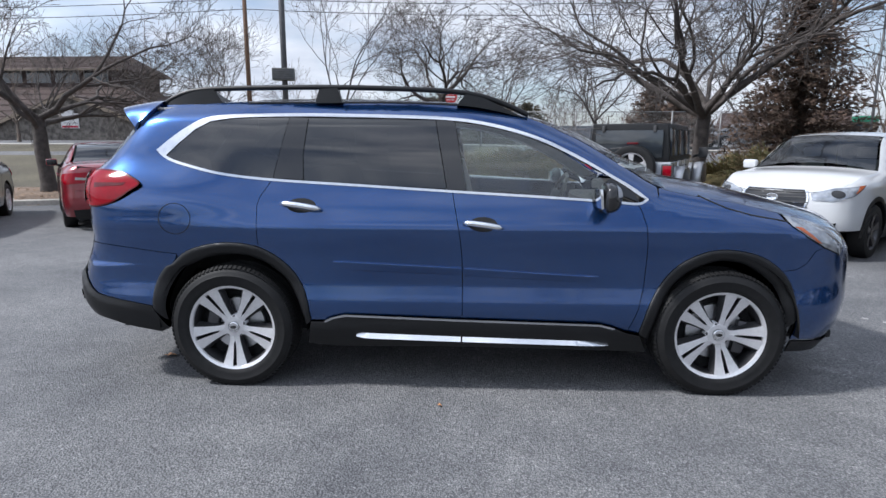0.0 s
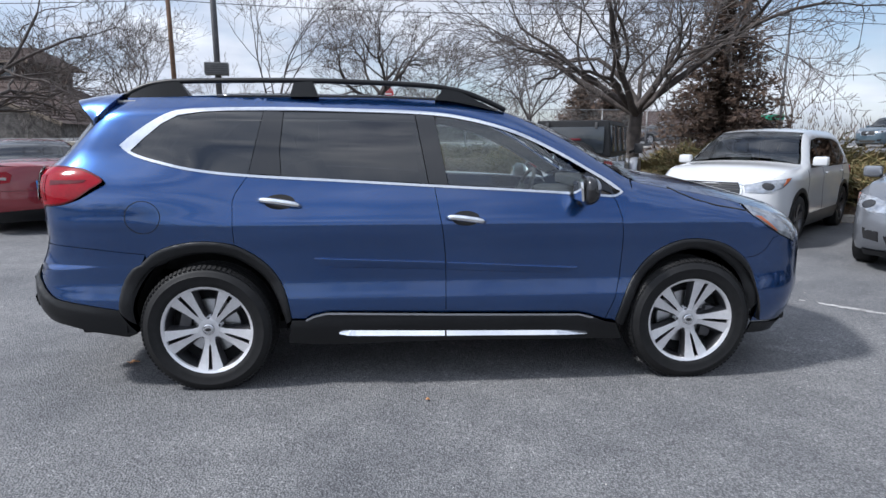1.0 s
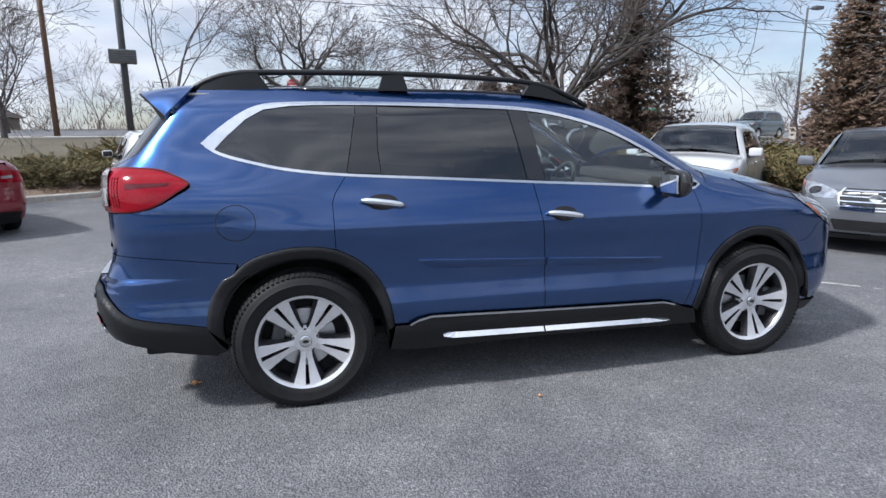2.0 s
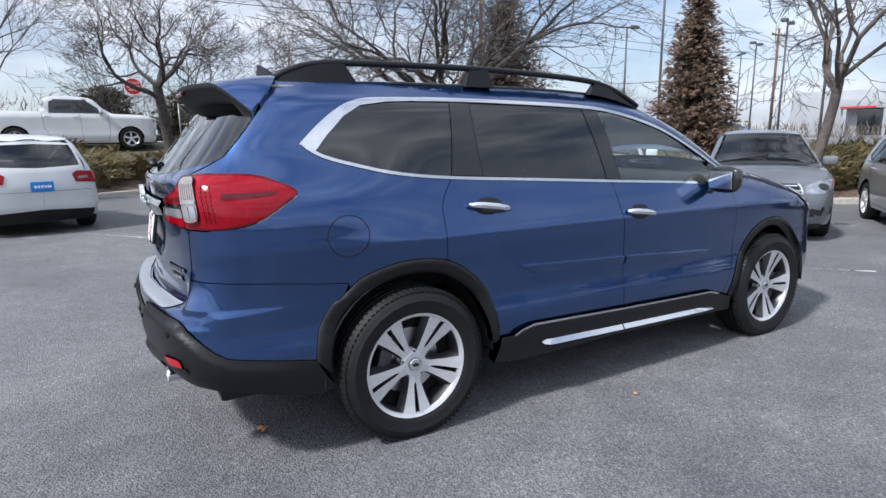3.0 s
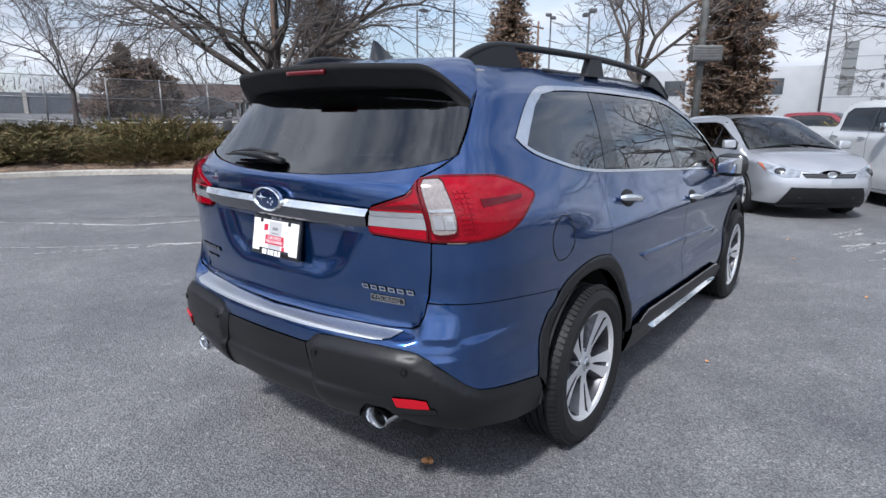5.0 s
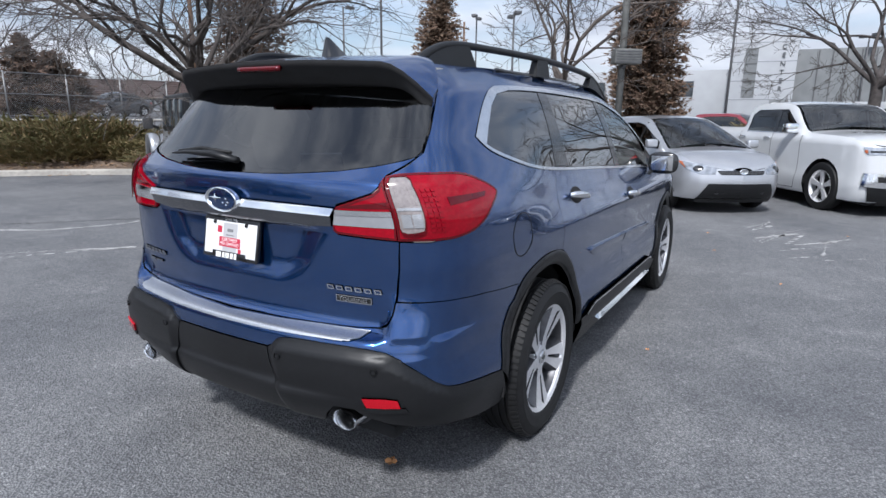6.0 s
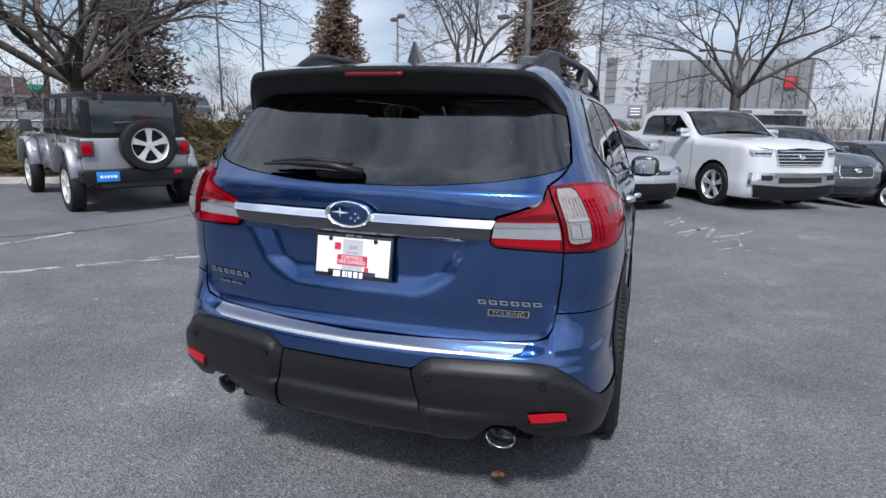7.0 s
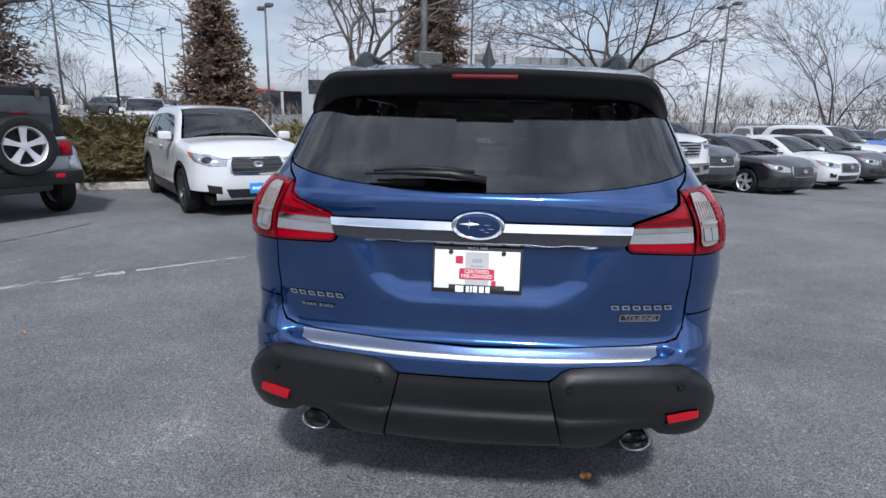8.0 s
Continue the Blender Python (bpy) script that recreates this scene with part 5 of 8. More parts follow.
M_CONIFER = leafy("winter_conifer", [(0.105, 0.064, 0.042), (0.185, 0.115, 0.08), (0.085, 0.062, 0.038), (0.26, 0.175, 0.125)], 0.85)
M_EVERGREEN = leafy("dark_evergreen", [(0.03, 0.034, 0.018), (0.055, 0.05, 0.028), (0.085, 0.06, 0.038)], 0.9)
M_WALLBLUE = mat("grey_blue_wall", (0.10, 0.11, 0.13), 0.8, noise_scale=4, noise_amt=0.12, big=0.1, big_scale=0.6)
M_CONIFERDARK = leafy("brown_conifer", [(0.075, 0.05, 0.037), (0.13, 0.083, 0.06), (0.055, 0.044, 0.033)], 0.9)
M_MULCH = mat("leaf_mulch", (0.20, 0.145, 0.105), 0.95, noise_scale=22, noise_amt=0.5, bump=0.9, bump_scale=60, big=0.3, big_scale=1.2, dist=0.03)
M_LITTER = leafy("dead_leaves", [(0.30, 0.17, 0.08), (0.20, 0.11, 0.06), (0.36, 0.25, 0.15), (0.14, 0.09, 0.06)], 0.85)
M_CONCRETE = mat("kerb_concrete", (0.42, 0.395, 0.355), 0.9, noise_scale=14, noise_amt=0.16, bump=0.4, bump_scale=120, big=0.15, big_scale=1.1, dist=0.004)
M_GRASS = mat("dry_grass", (0.105, 0.092, 0.064), 0.95, noise_scale=18, noise_amt=0.35, bump=0.8, bump_scale=90, big=0.25, big_scale=0.4, dist=0.03)
M_ROOF = mat("brown_shingles", (0.055, 0.036, 0.032), 0.9, noise_scale=7, noise_amt=0.25, bump=0.5, bump_scale=40, dist=0.02)
M_STONE = mat("field_stone", (0.16, 0.145, 0.13), 0.9, noise_scale=3.5, noise_amt=0.55, bump=0.8, bump_scale=6, dist=0.06)
M_TAN = mat("tan_render", (0.22, 0.18, 0.14), 0.85, noise_scale=8, noise_amt=0.1)
M_WHITEWALL = mat("white_panels", (0.34, 0.35, 0.365), 0.55, noise_scale=0.8, noise_amt=0.06)
M_GREYWALL = mat("grey_mesh_panels", (0.15, 0.157, 0.16), 0.6, noise_scale=1.2, noise_amt=0.12)
M_WINDOW = mat("dark_window", (0.025, 0.03, 0.035), 0.06, coat=0.6, noise_scale=2, noise_amt=0.3)
M_STEELPOLE = mat("grey_pole", (0.10, 0.10, 0.105), 0.55, 0.4, noise_scale=9, noise_amt=0.15)
M_POLEGREY = mat("weathered_grey_pole", (0.15, 0.152, 0.145), 0.6, 0.2, noise_scale=9, noise_amt=0.18)
M_WOODPOLE = mat("wood_pole", (0.14, 0.085, 0.055), 0.9, noise_scale=9, noise_amt=0.3)
M_SIGNRED = mat("sign_red", (0.5, 0.02, 0.02), 0.5, noise_scale=20, noise_amt=0.06)
M_GREEN = mat("green_awning", (0.02, 0.22, 0.13), 0.6, noise_scale=5, noise_amt=0.1)
M_FENCE = mat("galvanised_wire", (0.28, 0.28, 0.28), 0.5, 0.6, noise_scale=20, noise_amt=0.1)
M_CARWHITE = car_paint("white_paint", (0.56, 0.57, 0.58), 0.0, 0.35)
M_CARRED = car_paint("red_paint", (0.20, 0.010, 0.018), 0.3, 0.3)
M_CARSILVER = car_paint("silver_paint", (0.49, 0.50, 0.525), 0.7, 0.33)
M_CARSLATE = car_paint("slate_paint", (0.19, 0.20, 0.22), 0.6, 0.32)
M_CARBLACK = car_paint("black_paint", (0.010, 0.010, 0.012), 0.0, 0.3)
M_CARGREY = car_paint("grey_paint", (0.07, 0.073, 0.082), 0.6, 0.32)
M_CARBLUE = car_paint("bright_blue_paint", (0.02, 0.12, 0.42), 0.3, 0.3)
M_CARTEAL = car_paint("teal_paint", (0.055, 0.088, 0.115), 0.3, 0.3)
M_CARGLASS = glass("parked_glass", (0.10, 0.115, 0.115), 1.2, 1.75)
M_SCREEN = glass("windscreen_glass", (0.24, 0.30, 0.31), 1.25, 1.85)


# ---- lie of the land ----
def land(x, y):
    """Height of the ground: level round the cars, rising to the street, falling a little to the far row."""
    return (1.0 + 0.3 * sstep(9, 1, x)) * sstep(15.5, 25, y) + 0.6 * sstep(24, 50, y) - 0.30 * sstep(7.5, 11.5, x) * sstep(2.8, 6.5, -y)


def build_land():
    g = [-900, -400, -200, -120, -80] + list(np.arange(-60, 61, 2.0)) + [80, 120, 200, 400, 900]
    n = len(g)
    verts = [(x, y, land(x, y)) for y in g for x in g]
    faces = [(j * n + i, j * n + i + 1, (j + 1) * n + i + 1, (j + 1) * n + i) for j in range(n - 1) for i in range(n - 1)]
    ob = mesh_object("ground", verts, faces, M_ASPHALT)
    tagged(ob, "worn grey asphalt parking lot with fine stones and pale stains", "ground", kind="structure")


build_land()
KERB = [tuple(q) for q in spline([(-22, 6.2), (-16, 7.2), (-10.2, 8.9), (-7, 10.8), (-4, 13.2), (-1.3, 14.6), (1.5, 14.3), (3.9, 12.4), (5.3, 10.2), (6.2, 7.6), (7.6, 5.6), (10.2, 3.3), (13.0, 1.4), (15.2, -1.2), (17.5, -4.0)], 8)]


def offset_line(line, d):
    out = []
    for i, q in enumerate(line):
        a, b = np.array(line[max(i - 1, 0)]), np.array(line[min(i + 1, len(line) - 1)])
        t = (b - a) / max(np.hypot(*(b - a)), 1e-9)
        out.append((q[0] - t[1] * d, q[1] + t[0] * d))
    return out


def build_kerb():
    prof = [(0.0, -0.05), (0.015, 0.11), (0.035, 0.13), (0.14, 0.135), (0.16, 0.12), (0.16, -0.05)]
    verts, faces = [], []
    rows = [offset_line(KERB, d) for d, _ in prof]
    m = len(prof)
    for i in range(len(KERB)):
        for k, (d, h) in enumerate(prof):
            x, y = rows[k][i]
            verts.append((x, y, land(x, y) + h))
    for i in range(len(KERB) - 1):
        for k in range(m - 1):
            faces.append((i * m + k, (i + 1) * m + k, (i + 1) * m + k + 1, i * m + k + 1))
    ob = mesh_object("kerb", verts, faces, M_CONCRETE, smooth=False)
    tagged(ob, "chipped pale concrete kerb along the planting bed", "kerb", kind="structure")
    # bed behind it
    ds = [0.15, 0.6, 1.2, 2.0, 2.8, 3.6, 4.3]
    rows = [offset_line(KERB, d) for d in ds]
    rng = random.Random(4)
    verts, faces = [], []
    m = len(ds)
    for i in range(len(KERB)):
        for k in range(m):
            x, y = rows[k][i]
            hump = 0.11 + 0.16 * math.sin(math.pi * k / (m - 1)) + rng.uniform(-0.02, 0.02) - (0.2 if k == m - 1 else 0)
            verts.append((x, y, land(x, y) + hump))
    for i in range(len(KERB) - 1):
        for k in range(m - 1):
            faces.append((i * m + k, (i + 1) * m + k, (i + 1) * m + k + 1, i * m + k + 1))
    ob = mesh_object("planting_bed", verts, faces, M_MULCH)
    tagged(ob, "brown mulch bed strewn with dead leaves", "bed", kind="structure")
    verts, faces = [], []
    for _ in range(5000):
        i = rng.randrange(len(KERB) - 1)
        d = 0.17 + 2.4 * rng.random() ** 1.6
        if rng.random() < 0.06:
            d = -rng.random() * 0.4
        a, b = offset_line(KERB[i:i + 2], d)
        t = rng.random()
        x, y = a[0] + (b[0] - a[0]) * t, a[1] + (b[1] - a[1]) * t
        z = land(x, y) + (0.145 + 0.12 * math.sin(math.pi * min(1, d / 4)) if d > 0 else 0.006)
        s, r = rng.uniform(0.02, 0.05), rng.uniform(0, 6.28)
        n = len(verts)
        for k in range(4):
            verts.append((x + s * math.cos(r + k * 1.57), y + s * 0.7 * math.sin(r + k * 1.57), z + rng.uniform(0, 0.03)))
        faces.append((n, n + 1, n + 2, n + 3))
    ob = mesh_object("leaf_litter", verts, faces, M_LITTER, smooth=False)
    tagged(ob, "scattered brown dead leaves on the planting bed", "leaf litter", kind="stuff")


build_kerb()


def ground_patch(name, pts, material, lift, label, category):
    """A thin sheet over the land inside a convex outline, cut fine enough to follow it."""
    p, f, _ = cells([pts], 4.0, 4.0)
    ob = mesh_object(name, [(x, y, land(x, y) + lift) for x, y in p], f, material)
    tagged(ob, label, category, kind="structure")


ground_patch("verge", [(-60, 12.5), (-16, 12.0), (-10, 14), (-5, 18), (0, 19.6), (2, 24), (-20, 27), (-60, 27)], M_GRASS, 0.05, "dry winter grass verge beyond the lot", "grass")
ground_patch("pavement", [(-60, 27.2), (60, 27.2), (60, 29.0), (-60, 29.0)], M_CONCRETE, 0.06, "pale concrete pavement along the street", "pavement")
ground_patch("far_verge", [(-90, 44), (90, 44), (90, 48), (-90, 48)], M_GRASS, 0.05, "dry grass strip across the street", "grass")


# ---- trees ----
def limbs(rng, height, fork, spread, depth=6, lean=0.0, fork_n=5, r0=0.16, upright=0.35, twist=0.28, limb=0.40):
    """Segments of a bare deciduous tree: (start, end, radius, radius, level)."""
    out = []

    def grow(p, d, length, r, level):
        steps = 4 if level < 3 else 3
        for i in range(steps):
            d = (d + Vector((rng.gauss(0, twist), rng.gauss(0, twist), rng.gauss(0, twist) * 0.6 + upright * 0.10)) * 0.45).normalized()
            q = p + d * (length / steps)
            r2 = r * (0.90 if level < depth else 0.7)
            out.append((p.copy(), q.copy(), r, r2, level))
            if level < depth and i >= 1 and rng.random() < (0.66 if level < depth - 1 else 0.45):
                a = d.orthogonal().normalized()
                a.rotate(Matrix.Rotation(rng.uniform(0, 6.283), 3, d))
                side = (d * 0.72 + a * rng.uniform(0.55, 0.95)).normalized()
                grow(q, side, length * rng.uniform(0.5, 0.72), r2 * 0.58, level + 1)
            p, r = q, r2
        if level < depth:
            for k in range(2):
                a = d.orthogonal().normalized()
                a.rotate(Matrix.Rotation(rng.uniform(0, 6.283), 3, d))
                grow(p, (d + a * rng.uniform(0.3, 0.6)).normalized(), length * rng.uniform(0.6, 0.8), r * 0.75, level + 1)

    p = Vector((0, 0, 0))
    d = Vector((lean, 0, 1)).normalized()
    for i in range(5):
        q = p + d * (fork / 5) + Vector((rng.gauss(0, 0.02), rng.gauss(0, 0.02), 0))
        a, b = r0 * (1.35 if i == 0 else 1.0 - 0.04 * i), r0 * (1.0 - 0.04 * (i + 1))
        out.append((p.copy(), q.copy(), a, b, 0))
        p = q
    for k in range(fork_n):
        a = 6.283 * (k + rng.uniform(-0.25, 0.25)) / fork_n
        out_d = Vector((math.cos(a) * spread, math.sin(a) * spread, 1)).normalized()
        grow(p - Vector((0, 0, rng.uniform(0, 0.35) * (k > 1))), out_d, (height - fork) * rng.uniform(0.34, 0.48), r0 * rng.uniform(limb * 0.75, limb * 1.25), 1)
    return out


def seg_mesh(segs, sides):
    verts, faces = [], []
    for p, q, a, b, _ in segs:
        d = (q - p)
        if d.length < 1e-5:
            continue
        d.normalize()
        u = d.orthogonal().normalized()
        w = d.cross(u)
        n = len(verts)
        for c, r in ((p - d * a * 0.3, a), (q, b)):
            for k in range(sides):
                t = 6.28318 * k / sides
                verts.append(c + u * (r * math.cos(t)) + w * (r * math.sin(t)))
        for k in range(sides):
            j = (k + 1) % sides
            faces.append((n + k, n + j, n + sides + j, n + sides + k))
    return verts, faces


def bare_tree(x, y, seed, height, fork, spread, label, depth=6, bark=None, fork_n=5, r0=0.16, twig=0.006, lean=0.0, turn=0.0, upright=0.35, limb=0.40, twist=0.28):
    rng = random.Random(seed)
    segs = limbs(rng, height, fork, spread, depth, lean, fork_n, r0, upright, twist, limb)
    segs = [(p, q, max(a, twig), max(b, twig * 0.8), l) for p, q, a, b, l in segs]
    t = empty("tree", pose(x, y, land(x, y) + 0.05, 0, 0, turn), label, "tree", "bare trees")
    v, f = seg_mesh([s for s in segs if s[4] <= 2], 8)
    mesh_object("trunk", v, f, bark or M_BARK, t)
    v, f = seg_mesh([s for s in segs if s[4] > 2], 4 if depth < 6 else 3)
    mesh_object("crown", v, f, M_TWIG, t)
    return t


def conifer(x, y, seed, height, width, material, label, base=0.4, n=240, power=0.9, blade=0.11):
    """A cone of drooping boughs, each carrying many short needle sprays."""
    rng = random.Random(seed)
    t = empty("conifer", pose(x, y, land(x, y) + 0.05), label, "tree", "conifers")
    v, f = tube_mesh([(0, 0, height * k / 8) for k in range(9)], [0.16 * (1 - k / 8.5) for k in range(9)], 8)
    mesh_object("trunk", v, f, M_BARKDARK, t)
    verts, faces = [], []
    for i in range(n):
        h = base + (height - base) * (i + rng.random()) / n
        reach = width * (1 - (h - base) / (height - base)) ** power * rng.uniform(0.7, 1.15) + 0.12
        a = rng.uniform(0, 6.283)
        steps = max(5, int(reach * 14))
        for k in range(steps):
            s = (k + rng.random()) / steps
            c = Vector((math.cos(a) * reach * s + rng.gauss(0, 0.05), math.sin(a) * reach * s + rng.gauss(0, 0.05), h - 0.30 * reach * s + 0.22 * reach * s * s + rng.gauss(0, 0.06)))
            for _ in range(4):
                d = Vector((math.cos(a) + rng.gauss(0, 0.7), math.sin(a) + rng.gauss(0, 0.7), rng.gauss(0.1, 0.5))).normalized()
                w = d.orthogonal().normalized() * blade * rng.uniform(0.2, 0.42)
                e = c + d * blade * rng.uniform(0.9, 2.0)
                m = len(verts)
                verts += [c - w, c + w, e]
                faces.append((m, m + 1, m + 2))
    mesh_object("crown", verts, faces, material, t, smooth=False)
    return t


def juniper_mesh(seed, w, h):
    rng = random.Random(seed)
    verts, faces = [], []
    for i in range(760):
        a = rng.uniform(0, 6.283)
        rr = w * math.sqrt(rng.random()) * 0.7
        p = Vector((rr * math.cos(a), rr * math.sin(a) * 0.8, rng.uniform(0.02, h * 0.55) * (1 - 0.4 * rr / w)))
        d = Vector((math.cos(a) + rng.gauss(0, 0.4), math.sin(a) + rng.gauss(0, 0.4), rng.uniform(0.15, 1.0))).normalized()
        length = rng.uniform(0.25, 0.6) * w * 0.6
        for k in range(22):
            s = (k + rng.random()) / 22
            c = p + d * length * s + Vector((0, 0, -0.10 * s * s * length))
            e = (d + Vector((rng.gauss(0, 0.6), rng.gauss(0, 0.6), rng.gauss(0.15, 0.5)))).normalized()
            ww = e.orthogonal().normalized() * rng.uniform(0.005, 0.011)
            tip = c + e * rng.uniform(0.05, 0.11)
            m = len(verts)
            verts += [c - ww, c + ww, tip]
            faces.append((m, m + 1, m + 2))
    return verts, faces


def build_shrubs():
    rng = random.Random(11)
    kinds = []
    for k in range(4):
        v, f = juniper_mesh(20 + k, 1.0, 0.75)
        ob = empty("shrub", pose(0, 0, 0), "low spreading green-brown juniper shrub in the bed", "shrub", "junipers along the kerb")
        mesh_object("foliage", v, f, M_JUNIPER, ob, smooth=False)
        stems = []
        for i in range(14):
            a = 6.283 * i / 14 + rng.uniform(-0.2, 0.2)
            stems.append((Vector((0, 0, -0.1)), Vector((0.55 * math.cos(a), 0.45 * math.sin(a), rng.uniform(0.12, 0.4))), 0.022, 0.008, 0))
        v, f = seg_mesh(stems, 6)
        mesh_object("stems", v, f, M_BARKDARK, ob, label="dark woody stems")
        kinds.append(ob)
    used = 0
    acc = 0.0
    for i in range(len(KERB) - 1):
        x, y = KERB[i]
        if x < -6.5:
            continue
        acc += math.dist(KERB[i], KERB[i + 1])
        while acc > 0.95:
            acc -= 0.95
            for d in (rng.uniform(1.35, 2.1), rng.uniform(2.5, 3.6)):
                if rng.random() < 0.12:
                    continue
                q = offset_line(KERB[i:i + 2], d)[0]
                s = rng.choice((0.75, 1.1, 1.4, 1.7, 1.95)) * rng.uniform(0.9, 1.1)
                m = Matrix.Translation((q[0] + rng.uniform(-0.2, 0.2), q[1] + rng.uniform(-0.2, 0.2), land(*q) + 0.2)) @ Matrix.Rotation(rng.uniform(0, 6.28), 4, "Z")
                if used < 4:
                    ob = kinds[used]
                    ob.matrix_world = m
                else:
                    ob = copy_thing(kinds[rng.randrange(4)], m)
                ob.scale = (s * 1.1, s * 1.1, s * rng.uniform(0.8, 1.35) * (0.7 if d < 1.7 else 0.95 if d < 2.2 else 1.1))
                used += 1


build_shrubs()
bare_tree(-10.8, 10.1, 3, 6.6, 2.0, 1.5, "bare grey deciduous tree on the verge", bark=M_BARKDARK, lean=-0.08, r0=0.19, twist=0.5, upright=0.2, fork_n=6, limb=0.42)
bare_tree(-0.7, 16.7, 8, 6.6, 3.0, 1.35, "bare dark-barked deciduous tree behind the kerb", bark=M_BARKDARK, lean=-0.14, r0=0.17, turn=30, twist=0.5, upright=0.15, limb=0.46)
bare_tree(6.05, 11.7, 5, 8.4, 2.3, 1.45, "large bare spreading tree in the planting bed", bark=M_BARKDARK, r0=0.21, fork_n=11, turn=10, limb=0.42, twist=0.45, upright=0.1)
bare_tree(11.1, 3.9, 9, 7.2, 2.6, 1.1, "bare slender tree in the planting bed", bark=M_BARKPALE, r0=0.12, lean=0.14, turn=-60, limb=0.42, fork_n=6, twist=0.48, upright=0.2)
bare_tree(15.4, -3.5, 14, 7.4, 2.6, 1.2, "bare spreading tree beyond the pickup truck", r0=0.17, fork_n=7, twist=0.48, upright=0.2)
conifer(9.6, 13.6, 2, 6.4, 2.1, M_CONIFERDARK, "tall brown conifer among bare trees", n=700, power=0.65, blade=0.09)
conifer(13.3, 8.7, 6, 6.2, 1.55, M_CONIFER, "tall bronze-green conifer behind the white SUV", n=1100, blade=0.09)
conifer(14.2, 2.1, 7, 9.0, 1.15, M_CONIFER, "narrow bronze-brown conifer beside the lamp pole", n=1300, power=0.45, blade=0.095)


# ---- simple wheels for parked cars ----
WHEELS = {}


def spare_mesh(r, style):
    """Shared meshes of a parked car's wheel: tyre, rim, spokes."""
    key = (round(r, 3), style)
    if key in WHEELS:
        return WHEELS[key]
    ri = r * 0.66

    def keep(bm, material, smooth=True):
        bmesh.ops.recalc_face_normals(bm, faces=bm.faces[:])
        me = bpy.data.meshes.new("wheel_part")
        bm.to_mesh(me)
        bm.free()
        me.materials.append(material)
        if smooth:
            me.polygons.foreach_set("use_smooth", [True] * len(me.polygons))
            me.set_sharp_from_angle(angle=radians(40))
        return me

    metal = {"dark": M_ALLOYDARK, "black": M_GLOSSBLACK}.get(style, M_ALLOY)
    w = 0.11
    tyre = keep(lathe([(ri, -w * 0.85), (r * 0.8, -w), (r * 0.95, -w * 0.9), (r, -w * 0.65), (r, w * 0.65), (r * 0.95, w * 0.9), (r * 0.8, w), (ri, w * 0.85)], 40), M_RUBBER)
    rim = keep(lathe([(ri * 0.93, -w * 0.6), (ri * 0.92, w * 0.5), (ri * 0.97, w * 0.8), (ri * 1.02, w * 0.9), (ri * 1.02, w * 0.8)], 36), metal)
    # no real part: a dark disc in place of the shade behind the spokes
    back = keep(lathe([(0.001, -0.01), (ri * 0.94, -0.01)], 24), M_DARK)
    sp = bmesh.new()
    for k in range(5 if style != "many" else 9):
        n = 5 if style != "many" else 9
        a = 2 * math.pi * k / n + 0.3
        hw0, hw1 = (0.03, 0.052) if n == 5 else (0.016, 0.028)
        vs = []
        for rad, hw, h in ((0.02, hw0, w * 0.72), (ri * 0.5, hw0 * 1.1, w * 0.7), (ri * 0.95, hw1, w * 0.85)):
            for e in (-1, 1):
                vs.append((rad * math.cos(a) - e * hw * math.sin(a), h, rad * math.sin(a) + e * hw * math.cos(a)))
        f = [sp.verts.new(v) for v in vs]
        b = [sp.verts.new((v[0], v[1] - 0.035, v[2])) for v in vs]
        for i in (0, 2):
            sp.faces.new((f[i], f[i + 1], f[i + 3], f[i + 2]))
            sp.faces.new((f[i], f[i + 2], b[i + 2], b[i]))
            sp.faces.new((f[i + 1], f[i + 3], b[i + 3], b[i + 1]))
    spokes = keep(sp, metal)
    cap = keep(lathe([(ri * 0.22, w * 0.5), (ri * 0.2, w * 0.78), (0.001, w * 0.8)], 20), metal)
    WHEELS[key] = (("tyre", tyre), ("rim", rim), ("wheel_shade_disc", back), ("spokes", spokes), ("centre_cap", cap))
    return WHEELS[key]


def parked_wheel(parent, x, y, r, side, style="alloy", name="wheel"):
    h = new(name)
    h.parent = parent
    h.location = (x, y, r - 0.008)
    if side < 0:
        h.rotation_euler = (0, 0, math.pi)
    for nm, me in spare_mesh(r, style):
        o = new(nm, me)
        o.parent = h
    return h


def blue_plate(parent, m, name="plate"):
    """A dealer's blue plate insert with its printing as plain bars."""
    p = new(name)
    p.parent = parent
    p.matrix_basis = m
    part("plate_sheet", box_bm(-0.004, 0.004, -0.155, 0.155, -0.075, 0.075, 0.002), M_BLUEPRINT, p, "blue dealer plate insert")
    for y, w in ((-0.095, 0.05), (-0.045, 0.03), (0.0, 0.035), (0.045, 0.03), (0.09, 0.04)):
        for sx in (-1, 1):
            part("print_bar", box_bm(sx * 0.0045 - 0.001, sx * 0.0045 + 0.001, y - w / 2, y + w / 2, -0.02, 0.02), M_WHITEPRINT, p, smooth=False)
    return p


